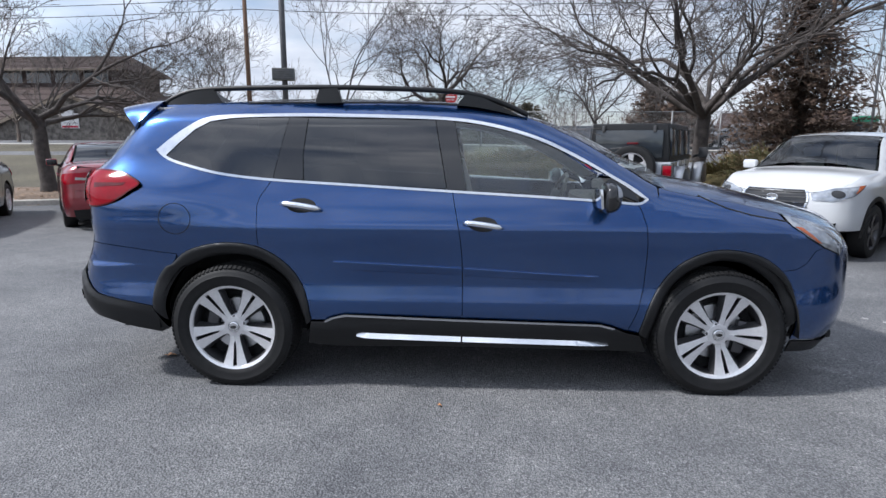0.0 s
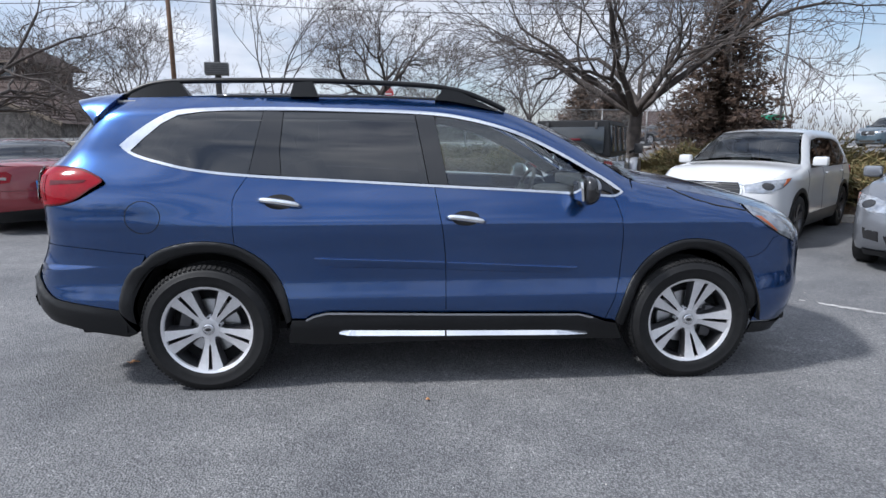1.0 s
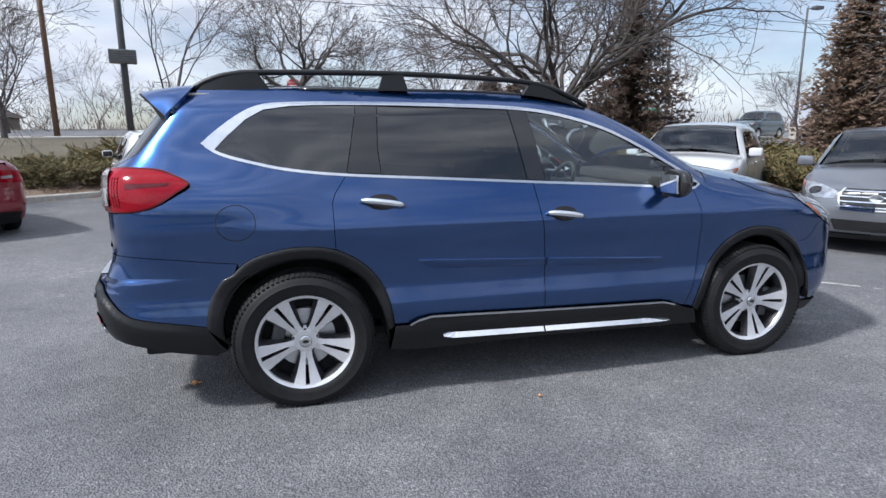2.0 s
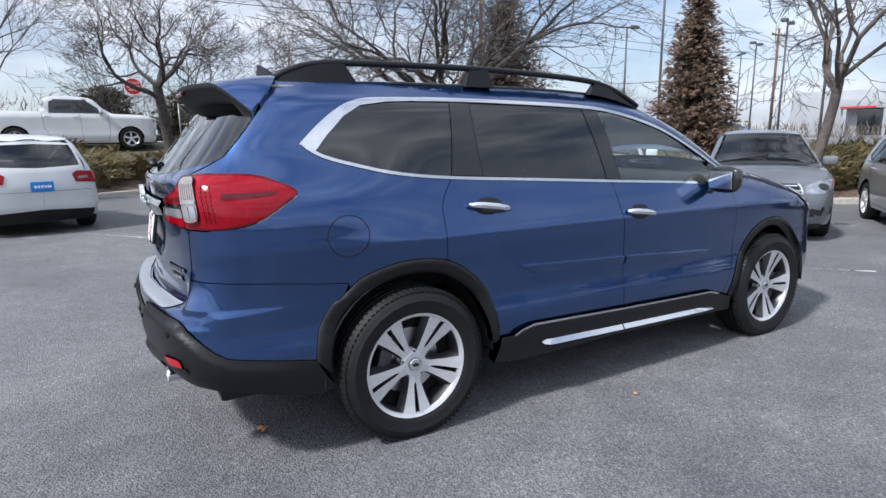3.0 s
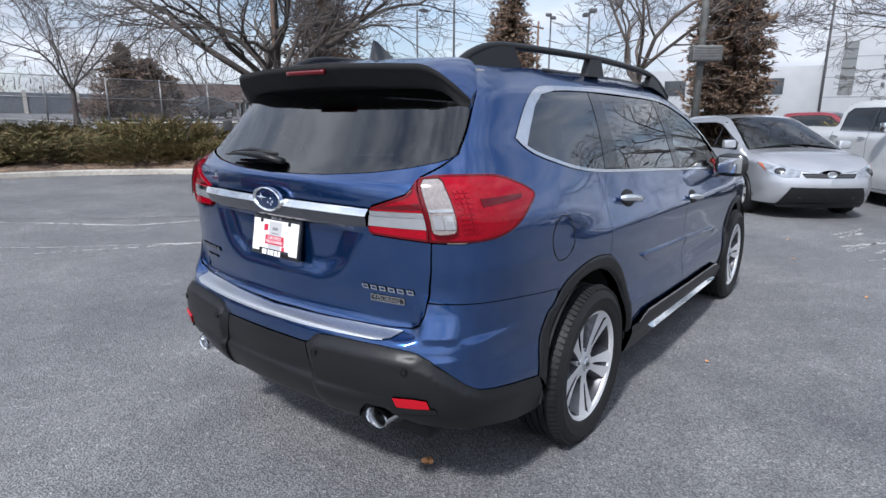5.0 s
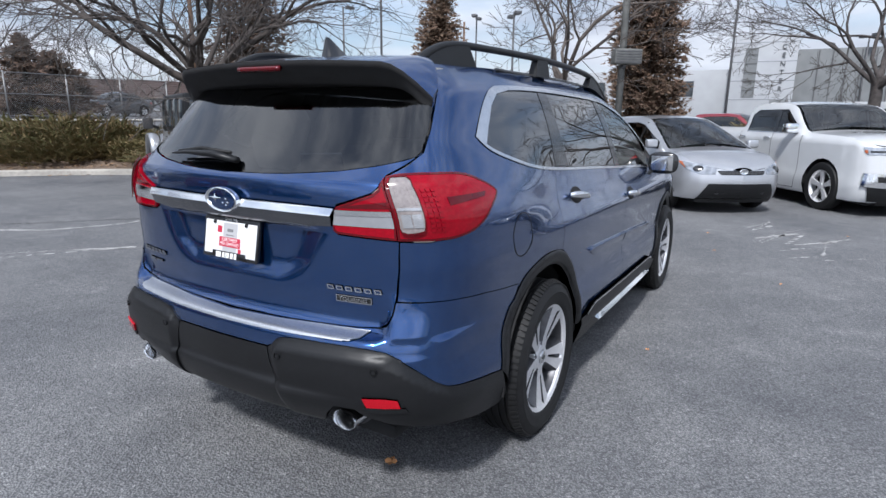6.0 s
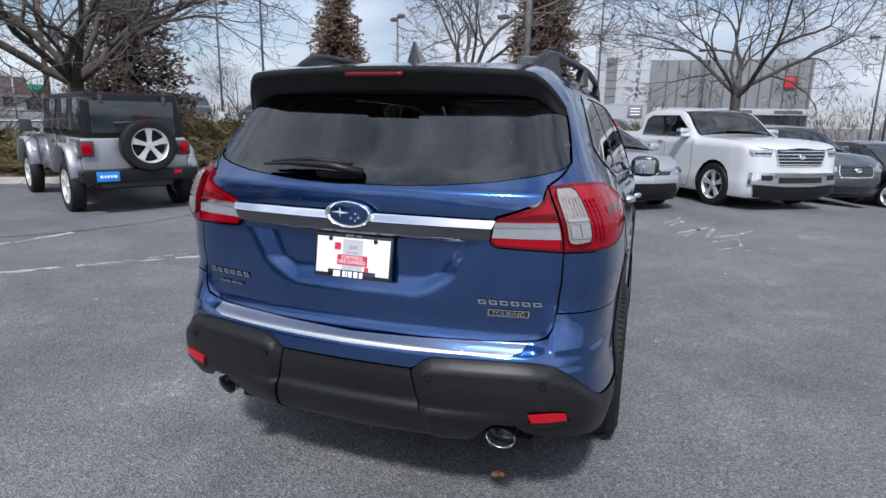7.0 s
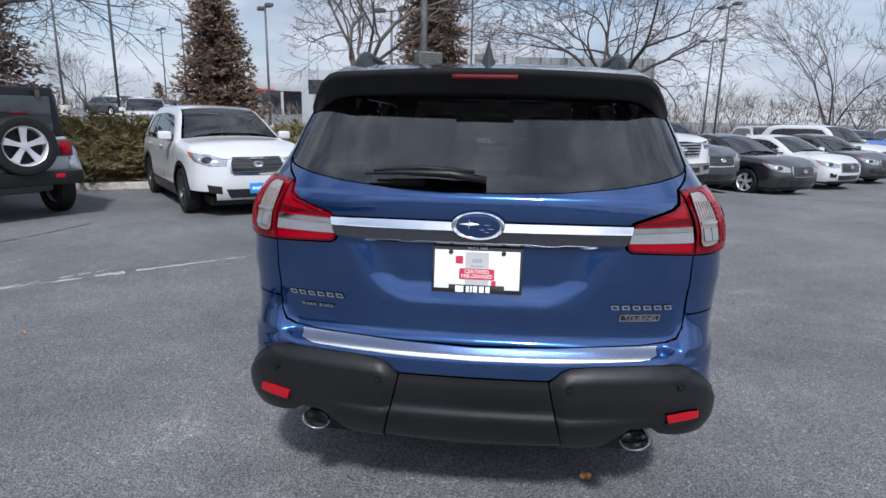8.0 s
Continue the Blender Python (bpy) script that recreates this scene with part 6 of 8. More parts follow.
def parked_car(name, where, heading, label, paint, L=4.6, W=1.8, H=1.45, wb=2.7, fo=0.95, belt=0.95, hood=0.98, cowl=0.95, roof_f=0.15, roof_r=-0.95, tail="trunk", deck=1.05,
               wheel_r=0.33, style="alloy", clad=False, grille="slats", group="parked cars", lamp_h=0.70, plate=None, bed=False, rear_lamp=None, chrome=False, mouth=False, category="car"):
    """A parked road car from its main sizes: x forward, origin between the axles on the ground."""
    a, b = -(L - wb / 2 - fo), wb / 2 + fo
    w = W / 2
    xr, xf = -wb / 2, wb / 2
    nose = hood - 0.16
    x_ws = cowl
    if tail == "trunk":
        top = [(a, deck - 0.06), (a + 0.12, deck), (roof_r - 0.55, deck + 0.04), (roof_r - 0.05, H - 0.09), (roof_r + 0.35, H - 0.02)]
    elif tail == "bed":
        top = [(a, deck), (roof_r - 0.12, deck + 0.005), (roof_r - 0.02, H - 0.10), (roof_r + 0.25, H - 0.02)]
    else:
        top = [(a, H - 0.10), (a + 0.45, H - 0.05), (a + 0.9, H - 0.02)]
    top += [((roof_r + roof_f) / 2 + 0.15, H), (roof_f, H - 0.05), (roof_f + 0.15, H - 0.10), (x_ws - 0.05, hood + 0.05), (x_ws + 0.06, hood), (b - 0.55, hood - 0.05), (b - 0.22, nose + (0.045 if tail == "bed" else 0.0)), (b, nose - (0.05 if tail == "bed" else 0.12))]
    top = sorted(top)
    rear = ([(0.2, a + 0.12), (0.45, a), (0.7, a), (belt - 0.02, a + 0.05), (belt + 0.12, a + 0.12), (H - 0.1, a + 0.42)] if tail == "hatch" else
            [(0.2, a + 0.12), (0.45, a), (0.7, a + 0.01), (deck, a + 0.05)])
    square = tail == "bed"
    nose_plan = [(b - 0.5, 0.985 * w), (b - 0.24, 0.95 * w), (b - 0.08, 0.80 * w), (b - 0.02, 0.45 * w), (b, 0)] if square else [(b - 0.4, 0.94 * w), (b - 0.17, 0.78 * w), (b - 0.05, 0.45 * w), (b, 0)]
    S = Skin(plan=[(a, 0), (a + 0.01, 0.3 * w), (a + 0.05, 0.6 * w), (a + 0.14, 0.86 * w), (a + 0.32, 0.965 * w), (a + 0.8, w), (0, w), (b - 0.9, w)] + nose_plan,
             width=[(0.15, 0.92), (0.3, 0.975), (0.5, 1.0), (0.72, 0.985), (belt - 0.16, 0.985), (belt - 0.04, 0.955), (belt + 0.05, 0.92), (H - 0.25, 0.86 if square else 0.80), (H, 0.78 if square else 0.69)],
             rear=rear, front=[(0.2, b - 0.14), (0.34, b - 0.03), (0.5, b), (nose - 0.12, b - 0.03), (nose, b - (0.05 if square else 0.12)), (hood, b - (0.12 if square else 0.25))],
             top=top, rounding=0.035 if square else 0.06, band=0.12, xs=xr + 0.2, xf=xf)
    car = empty(name, Matrix.Translation((where[0], where[1], land(*where))) @ Matrix.Rotation(radians(heading), 4, "Z"), label, category, group)
    both = (-1, 1)
    ux = S.u_of
    low = 0.24 if not clad else 0.40
    arch = wheel_r + 0.055

    def arc(x, r, n=10, rev=False, z0=0.0):
        pts = []
        a0 = math.asin(max(-1, min(1, (z0 - wheel_r) / r)))
        for k in range(n + 1):
            t = math.pi - a0 + (2 * a0 - math.pi) * k / n
            pts.append((ux(x + r * math.cos(t)), wheel_r + r * math.sin(t)))
        return pts[::-1] if rev else pts

    ra = arch + (0.05 if clad else 0)
    # windows: outline of the side glazing
    zl = belt + 0.015
    rs = roof_r if tail != "hatch" else a + 0.62
    if tail == "bed":
        dlo = [(roof_r + 0.10, zl), (roof_r + 0.14, H - 0.22), (roof_r + 0.3, H - 0.13), (roof_f - 0.05, H - 0.13), (x_ws - 0.28, zl + 0.12), (x_ws - 0.22, zl)]
    elif tail == "trunk":
        dlo = [(roof_r - 0.28, zl + 0.02), (roof_r - 0.10, H - 0.24), (roof_r + 0.25, H - 0.135), (-0.2, H - 0.11), (roof_f, H - 0.15), (x_ws - 0.30, zl + 0.10), (x_ws - 0.22, zl)]
    else:
        dlo = [(rs - 0.02, zl + 0.10), (rs + 0.12, H - 0.20), (rs + 0.5, H - 0.14), (-0.2, H - 0.12), (roof_f, H - 0.16), (x_ws - 0.30, zl + 0.10), (x_ws - 0.22, zl), (rs + 0.25, zl)]
    hole = [(ux(x), z) for x, z in dlo]
    u_tail = 0.80 * w
    z_sh = belt if tail == "hatch" else deck - 0.03
    rear_edge = ([(u_tail, 0.55), (u_tail, belt), (u_tail + 0.05, belt + 0.1), (u_tail + 0.08, H - 0.13)] if tail == "hatch" else [(u_tail, 0.55), (u_tail, deck - 0.05)])
    upper = edge_run(S, u_tail + 0.10, S.length - 0.55, 40)
    outline = rear_edge + upper + [(S.length - 0.55, 0.50), (S.length - 0.62, low)] + arc(xf, ra, 12, True, low) + arc(xr, ra, 12, True, low) + [(u_tail + 0.3, low), (u_tail + 0.2, 0.55)]
    patch("body_side", S, [outline, hole], paint, car, su=0.14, sz=0.10, sides=both)
    if clad:
        patch("wheel_arch_trim", S, arc(xr, ra, 12, False, 0.3) + arc(xr, arch - 0.01, 12, True, 0.3), M_CLAD, car, off=0.008, su=0.2, sz=0.2, sides=both)
        patch("wheel_arch_trim", S, arc(xf, ra, 12, False, 0.3) + arc(xf, arch - 0.01, 12, True, 0.3), M_CLAD, car, off=0.008, su=0.2, sz=0.2, sides=both)
        patch("sill_trim", S, [(ux(xr + ra - 0.02), low + 0.01), (ux(xf - ra + 0.02), low + 0.01), (ux(xf - ra + 0.05), 0.22), (ux(xr + ra - 0.05), 0.22)], M_CLAD, car, off=0.006, su=0.3, sides=both)
    for sd in both:
        win = patch("side_window", S, inset(hole, 0.008), M_CARGLASS, car, off=-0.008, thick=0.003, su=0.25, sz=0.2, sides=(sd,), label="tinted side window")
        xm = (roof_r + x_ws) / 2 + (0.05 if tail != "hatch" else 0.15)
        patch("pillar", S, [(ux(xm - 0.05), zl - 0.01), (ux(xm + 0.05), zl - 0.01), (ux(xm + 0.02), H - 0.11), (ux(xm - 0.05), H - 0.11)], M_GLOSSBLACK, car, off=-0.003, su=0.3, sides=(sd,))
        if tail == "hatch":
            xq = rs + 0.62
            patch("pillar", S, [(ux(xq - 0.05), zl - 0.01), (ux(xq + 0.03), zl - 0.01), (ux(xq + 0.02), H - 0.12), (ux(xq - 0.08), H - 0.12)], M_GLOSSBLACK, car, off=-0.003, su=0.3, sides=(sd,))
        # doors: gaps and handles
        x1 = x_ws - 0.05
        x3 = max(xr + 0.18, roof_r - 0.05) if tail != "hatch" else xr + 0.20
        for line in ([(x1, belt - 0.02), (x1 + 0.03, 0.6), (x1 - 0.05, 0.30)], [(xm, belt), (xm + 0.03, 0.6), (xm + 0.03, 0.28)], [(x3 - 0.05, belt), (x3 - 0.02, 0.80), (x3 + 0.16, 0.45)], [(x1 - 0.05, 0.30), (xm, 0.285), (x3 + 0.2, 0.32)]):
            patch("door_gap", S, strip([(ux(x), z) for x, z in line], 0.009), M_DARK, car, off=0.0015, thick=0.002, su=0.3, sides=(sd,))
        patch("belt_strip", S, strip([(ux(dlo[0][0]), zl - 0.008), (ux(x_ws - 0.22), zl - 0.008)], 0.016), M_SATIN if chrome else M_GLOSSBLACK, car, off=0.004, thick=0.006, su=0.2, sides=(sd,))
        for x in (xm - 0.13, x3 + 0.10):
            q = [S.point(ux(x + 0.10 * (t - 1)), belt - 0.10, 0.014 + 0.014 * math.sin(math.pi * t / 2), sd) for t in (0, 0.5, 1, 1.5, 2)]
            v, f = tube_mesh(q, 0.014, 8)
            mesh_object("handle", v, f, M_CHROME if chrome else paint, car)
        # mirrors
        m = new("door_mirror")
        m.parent = car
        my = abs(S.point(ux(x_ws - 0.30), belt + 0.06)[1]) + 0.13
        m.location = (x_ws - 0.28, sd * my, belt + 0.09)
        k = 1.25 if tail == "bed" else 1.0
        bm = box_bm(-0.05 * k, 0.07 * k, -0.10 * k, 0.10 * k, -0.065 * k, 0.075 * k, 0.045, 3)
        part("mirror_cap", bm, M_CHROME if (chrome and tail == "bed") else paint, m)
        part("mirror_glass", box_bm(-0.055 * k, -0.049 * k, -0.085 * k, 0.085 * k, -0.05 * k, 0.06 * k, 0.002), M_GLOSSBLACK, m)
        v, f = tube_mesh([(0, -sd * 0.06, -0.04), (0, -sd * 0.15, -0.06)], 0.022, 8)
        mesh_object("mirror_arm", v, f, M_GLOSSBLACK, m)
        # lamps
        n = S.length
        hz = nose - 0.02
        hb = hz - 0.15 if tail != "bed" else hz - 0.13
        if tail == "bed":
            hl = [(n - 0.98 * w - 0.02, hz - 0.01), (n - 0.60 * w, hz - 0.01), (n - 0.62 * w, hb), (n - 0.94 * w, hb + 0.005)]
        else:
            hl = [(n - 1.08 * w - 0.15, hz + 0.04), (n - 0.80 * w, hz), (n - 0.52 * w, hz - 0.07), (n - 0.50 * w, hb - 0.005), (n - 0.75 * w, hb - 0.01), (n - 1.02 * w, hb + 0.06)]
        head = patch("headlight", S, hl, M_LAMP, car, off=0.006, su=0.1, sz=0.06, sides=(sd,), label="clear headlight")
        cu, cz = sum(q[0] for q in hl) / len(hl), sum(q[1] for q in hl) / len(hl)
        ring = [(cu + 0.07 * math.cos(k * math.pi / 8), cz + 0.045 * math.sin(k * math.pi / 8)) for k in range(16)]
        if tail != "bed":
            patch("lamp_bowl", S, ring, M_GLOSSBLACK, head, off=0.009, thick=0.003, su=0.2, sides=(sd,))
        else:
            patch("lamp_shelf", S, strip([(n - 0.90 * w, (hz + hb) / 2 - 0.01), (n - 0.62 * w, (hz + hb) / 2 - 0.01)], 0.03), M_GLOSSBLACK, head, off=0.009, thick=0.003, su=0.1, sides=(sd,))
            patch("indicator", S, [(n - 0.98 * w, hz - 0.05), (n - 0.935 * w, hz - 0.05), (n - 0.925 * w, hb + 0.03), (n - 0.96 * w, hb + 0.03)], M_AMBER, head, off=0.009, thick=0.003, su=0.2, sides=(sd,))
            patch("tow_pocket", S, [(n - 0.78 * w, 0.66), (n - 0.58 * w, 0.65), (n - 0.58 * w, 0.56), (n - 0.76 * w, 0.57)], M_GLOSSBLACK, car, off=0.046, thick=0.01, su=0.2, sides=(sd,))
        if tail != "bed":
            patch("indicator", S, [(n - 1.08 * w - 0.12, hz + 0.033), (n - 1.06 * w - 0.04, hz + 0.027), (n - 1.02 * w, hb + 0.085), (n - 1.04 * w, hb + 0.09)], M_AMBER, head, off=0.009, thick=0.003, su=0.2, sides=(sd,))
        if not mouth and tail != "bed":
            patch("fog_pocket", S, [(n - 0.80 * w, 0.50), (n - 0.58 * w, 0.47), (n - 0.58 * w, 0.36), (n - 0.78 * w, 0.38)], M_GLOSSBLACK, car, off=0.004, su=0.2, sides=(sd,))
        tl = rear_lamp or ([(0.52 * w, belt - 0.05), (0.62 * w, belt + 0.0), (1.0 * w + 0.14, belt - 0.03), (1.0 * w + 0.22, belt - 0.08), (0.98 * w, belt - 0.20), (0.55 * w, belt - 0.17)] if tail != "bed" else
                           [(0.80 * w, deck - 0.06), (0.98 * w, deck - 0.06), (0.98 * w, deck - 0.42), (0.80 * w, deck - 0.42)])
        lamp = patch("tail_lamp", S, tl, M_RED, car, off=0.012, su=0.1, sz=0.08, sides=(sd,), label="red tail lamp")
        patch("clear_lens", S, [(0.60 * w, belt - 0.09), (0.78 * w, belt - 0.08), (0.78 * w, belt - 0.12), (0.60 * w, belt - 0.13)] if tail != "bed" else [(0.84 * w, deck - 0.2), (0.94 * w, deck - 0.2), (0.94 * w, deck - 0.27), (0.84 * w, deck - 0.27)], M_CLEAR, lamp, off=0.015, thick=0.003, su=0.2, sides=(sd,))
        for x in (xr, xf):
            parked_wheel(car, x, sd * (w - 0.115), wheel_r, sd, style)
            bm = bmesh.new()
            rr_ = []
            for k in range(13):
                t = math.pi * k / 12
                p = (x + (arch + 0.02) * math.cos(t), wheel_r + (arch + 0.02) * math.sin(t))
                rr_.append((bm.verts.new((p[0], sd * (w - 0.03), p[1])), bm.verts.new((p[0], sd * (w - 0.35), p[1]))))
            for p, q in zip(rr_, rr_[1:]):
                bm.faces.new((p[0], q[0], q[1], p[1]))
            bm.faces.new([q[1] for q in rr_])
            part("wheel_well", bm, M_DARK, car)
    # front: bumper, grille, intake
    n = S.length
    front = edge_run(S, n - 0.55, n, 6) + [(n, 0.22), (n - 0.62, 0.22), (n - 0.62, low), (n - 0.55, 0.50)]
    patch("front_bumper", S, front, paint, car, su=0.12, sz=0.08, sides=both)
    gz0, gz1 = (hb - 0.01, hb + 0.055) if mouth else (hb - 0.12, hz - 0.03) if tail != "bed" else (hb - 0.16, hz + 0.0)
    gw = 0.50 * w if tail != "bed" else 0.56 * w
    patch("grille", S, [(n - gw, gz1), (n, gz1), (n, gz0), (n - gw * 0.8, gz0)], M_GLOSSBLACK, car, off=0.006, su=0.12, sz=0.06, sides=both, label="black grille")
    rows = 1 if mouth else 4 if tail != "bed" else 5
    for k in range(rows):
        z = gz0 + (gz1 - gz0) * (k + 0.5) / rows
        patch("grille_bar", S, strip([(n - gw * 0.9, z), (n, z)], 0.012), M_CHROME if (grille == "chrome" or tail == "bed") else M_TRIM, car, off=0.014, thick=0.01, su=0.15, sides=both)
    if not mouth:
        patch("grille_surround", S, strip([(n - gw, gz1), (n - gw * 0.8, gz0), (n, gz0 - 0.005)], 0.022), M_CHROME, car, off=0.012, thick=0.012, su=0.12, sides=both)
    bm = lathe([(0.0005, 0.006), (0.045, 0.006), (0.052, 0.010), (0.058, 0.004), (0.058, -0.01)], 28, "x")
    bmesh.ops.transform(bm, matrix=Matrix.Translation((S.point(n, (gz0 + gz1) / 2 + 0.02)[0] + 0.014, 0, (gz0 + gz1) / 2 + 0.02)) @ Matrix.Diagonal((1, 1.25, 0.8, 1)), verts=bm.verts)
    part("emblem", bm, M_CHROME, car, "bright oval emblem")
    patch("lower_intake", S, [(n - 0.52 * w, 0.43), (n, 0.43), (n, 0.30), (n - 0.46 * w, 0.30)], M_GLOSSBLACK, car, off=0.005, su=0.15, sides=both)
    if mouth:
        patch("bumper_mouth", S, [(n - 0.60 * w, 0.50), (n, 0.50), (n, 0.27), (n - 0.76 * w, 0.27)], M_CLAD, car, off=0.010, thick=0.02, su=0.15, sz=0.1, sides=both, label="dark trapezoid lower bumper")
    patch("front_lip", S, [(n - 0.70, 0.26), (n, 0.26), (n, 0.19), (n - 0.70, 0.19)], M_CLAD, car, off=0.012, su=0.2, sides=both)
    if tail == "bed":
        patch("chrome_bumper", S, [(n - 0.95 * w, 0.70), (n - 0.3, 0.70), (n, 0.70), (n, 0.46), (n - 0.3, 0.46), (n - 0.95 * w, 0.50)], M_CHROME, car, off=0.04, thick=0.05, su=0.12, sz=0.06, sides=both, label="chrome front bumper")
        patch("lower_valance", S, [(n - 0.88 * w, 0.49), (n, 0.47), (n, 0.25), (n - 0.84 * w, 0.27)], M_CLAD, car, off=0.02, thick=0.03, su=0.15, sz=0.08, sides=both, label="black lower valance")
        patch("lower_grille", S, [(n - 0.45 * w, 0.62), (n, 0.62), (n, 0.52), (n - 0.45 * w, 0.52)], M_GLOSSBLACK, car, off=0.046, thick=0.01, su=0.2, sides=both)
    # rear
    patch("rear_bumper", S, [(0.0, belt - 0.30), (u_tail, belt - 0.30), (u_tail, 0.55), (u_tail + 0.2, 0.55), (u_tail + 0.3, low), (0.0, low)], paint, car, su=0.12, sz=0.08, sides=both, gap=0.001)
    patch("rear_valance", S, [(0.0, 0.40), (u_tail + 0.05, 0.36), (u_tail + 0.05, 0.20), (0.0, 0.20)], M_CLAD, car, off=0.008, su=0.2, sides=both)
    zt = (belt + 0.04) if tail == "hatch" else deck - 0.02
    patch("boot_lid" if tail != "bed" else "tailgate", S, [(0.0, zt), (u_tail, zt), (u_tail, belt - 0.296), (0.0, belt - 0.296)], paint, car, su=0.12, sz=0.08, sides=both)
    if tail == "hatch":
        rw = patch("rear_window", S, [(0.0, belt + 0.06), (u_tail - 0.05, belt + 0.09), (u_tail + 0.02, H - 0.16), (0.0, H - 0.14)], M_CARGLASS, car, off=-0.004, thick=0.004, su=0.15, sz=0.1, sides=both, label="tinted rear window")
        patch("window_frame", S, [(0.0, zt), (u_tail, zt), (u_tail + 0.10, H - 0.13), (0.0, H - 0.08), (0.0, H - 0.14), (u_tail + 0.02, H - 0.16), (u_tail - 0.05, belt + 0.09), (0.0, belt + 0.06)], paint, car, su=0.2, sz=0.1, sides=both)
    # glass and panels above
    def loft(nm, x0, x1, k, crown, material, lab="", shrink=1.0):
        return top_loft(nm, S, [ux(x) for x in np.linspace(x0, x1, k)], crown, material, car, lab, n=10, shrink=shrink, power=2.3)

    loft("roof", (a + 0.02 if tail == "hatch" else roof_r + (0.30 if tail == "trunk" else 0.22)), roof_f + 0.02, 14, lambda x: 0.03, paint)
    ws = loft("windscreen", roof_f + 0.02, x_ws + 0.04, 10, lambda x: 0.03 + 0.07 * (x - roof_f) / max(0.1, x_ws - roof_f), M_SCREEN, "tinted windscreen", 0.95)
    loft("bonnet", x_ws + 0.02, b - 0.02, 14, lambda x: 0.045, paint)
    if tail == "trunk":
        loft("rear_window", roof_r - 0.53, roof_r + 0.31, 8, lambda x: 0.03, M_CARGLASS, "tinted rear window", 0.93)
        loft("boot_top", a, roof_r - 0.52, 6, lambda x: 0.03, paint)
    elif tail == "bed":
        loft("cab_back", roof_r - 0.12, roof_r + 0.24, 6, lambda x: 0.01, M_CARGLASS)
        loft("bed_cover", a, roof_r - 0.11, 4, lambda x: 0.0, M_TRIM)
    part("underbody", box_bm(a + 0.25, b - 0.25, -w + 0.28, w - 0.28, 0.18, 0.30, 0.02), M_DARK, car)
    part("cabin_trim", box_bm(max(a + 0.5, roof_r - 0.2) if tail != "hatch" else a + 0.5, x_ws - 0.05, -w + 0.18, w - 0.18, 0.30, belt - 0.04, 0.03), M_TRIM, car)
    for y in (-0.36, 0.36):
        part("seat_back", box_bm(0.0, 0.14, y - 0.22, y + 0.22, belt - 0.1, belt + 0.18, 0.04), M_TRIM, car)
        part("headrest", box_bm(-0.02, 0.07, y - 0.12, y + 0.12, belt + 0.20, belt + 0.36, 0.03), M_TRIM, car)
    if plate == "rear":
        blue_plate(car, Matrix.Translation((a + 0.01 - 0.02, 0, belt - 0.22)))
    elif plate == "low":
        blue_plate(car, Matrix.Translation((a - 0.015, 0, 0.52)))
    elif plate == "front":
        blue_plate(car, Matrix.Translation((b + 0.02, 0, 0.44)))
    return car


def at_front_axle(x, y, heading, wb):
    t = radians(heading)
    return (x - math.cos(t) * wb / 2, y - math.sin(t) * wb / 2)


def at_rear_axle(x, y, heading, wb):
    t = radians(heading)
    return (x + math.cos(t) * wb / 2, y + math.sin(t) * wb / 2)


parked_car("suv", at_front_axle(4.62, 4.11, -138.7, 2.70), -138.7, "white compact SUV with dark alloy wheels, parked nose out", M_CARWHITE, L=4.55, W=1.84, H=1.62, wb=2.70, fo=0.94, belt=1.06, hood=1.10, cowl=1.02, roof_f=0.25, roof_r=-1.1,
           tail="hatch", wheel_r=0.35, style="dark", clad=True, plate="front", category="car")
parked_car("sedan", at_front_axle(5.80, 1.75, -143, 2.6), -143, "slate grey compact sedan, parked nose out", M_CARSLATE, L=4.47, W=1.69, H=1.51, wb=2.60, fo=0.90, belt=0.97, hood=1.01, cowl=1.0, roof_f=0.25, roof_r=-0.85, wheel_r=0.31, grille="chrome")
parked_car("wagon", at_front_axle(7.05, -0.67, -143, 2.78), -143, "silver hybrid wagon with alloy wheels, parked nose out", M_CARSILVER, L=4.62, W=1.78, H=1.54, wb=2.78, fo=0.93, belt=0.98, hood=0.98, cowl=1.28, roof_f=0.12, roof_r=-1.2, tail="hatch", wheel_r=0.32, mouth=True)
parked_car("pickup_truck", at_front_axle(8.42, -3.15, -147, 3.57), -147, "white crew-cab pickup truck with chrome bumper and grille", M_CARWHITE, L=5.92, W=2.06, H=1.83, wb=3.57, fo=1.02, belt=1.26, hood=1.29, cowl=1.15, roof_f=0.45, roof_r=-0.85,
           tail="bed", deck=1.33, wheel_r=0.41, chrome=True, category="pickup truck")
parked_car("suv", at_front_axle(10.3, -4.75, -152, 2.7), -152, "dark slate SUV with a wide grille, parked nose out", M_CARGREY, L=4.6, W=1.86, H=1.60, wb=2.7, fo=0.92, belt=1.02, hood=1.06, cowl=1.05, roof_f=0.22, roof_r=-1.1, tail="hatch", wheel_r=0.34)
parked_car("sedan", at_front_axle(11.6, -7.15, -150, 2.8), -150, "black mid-size sedan with machined alloy wheels", M_CARBLACK, L=4.85, W=1.86, H=1.47, wb=2.80, fo=0.97, belt=0.96, hood=0.98, cowl=0.98, roof_f=0.15, roof_r=-0.95, wheel_r=0.34, chrome=True)
parked_car("sedan", at_front_axle(13.6, -9.4, -150, 2.7), -150, "white compact sedan with dark lower grille", M_CARWHITE, L=4.63, W=1.78, H=1.44, wb=2.70, fo=0.93, belt=0.95, hood=0.97, cowl=0.98, roof_f=0.15, roof_r=-0.95, wheel_r=0.32)
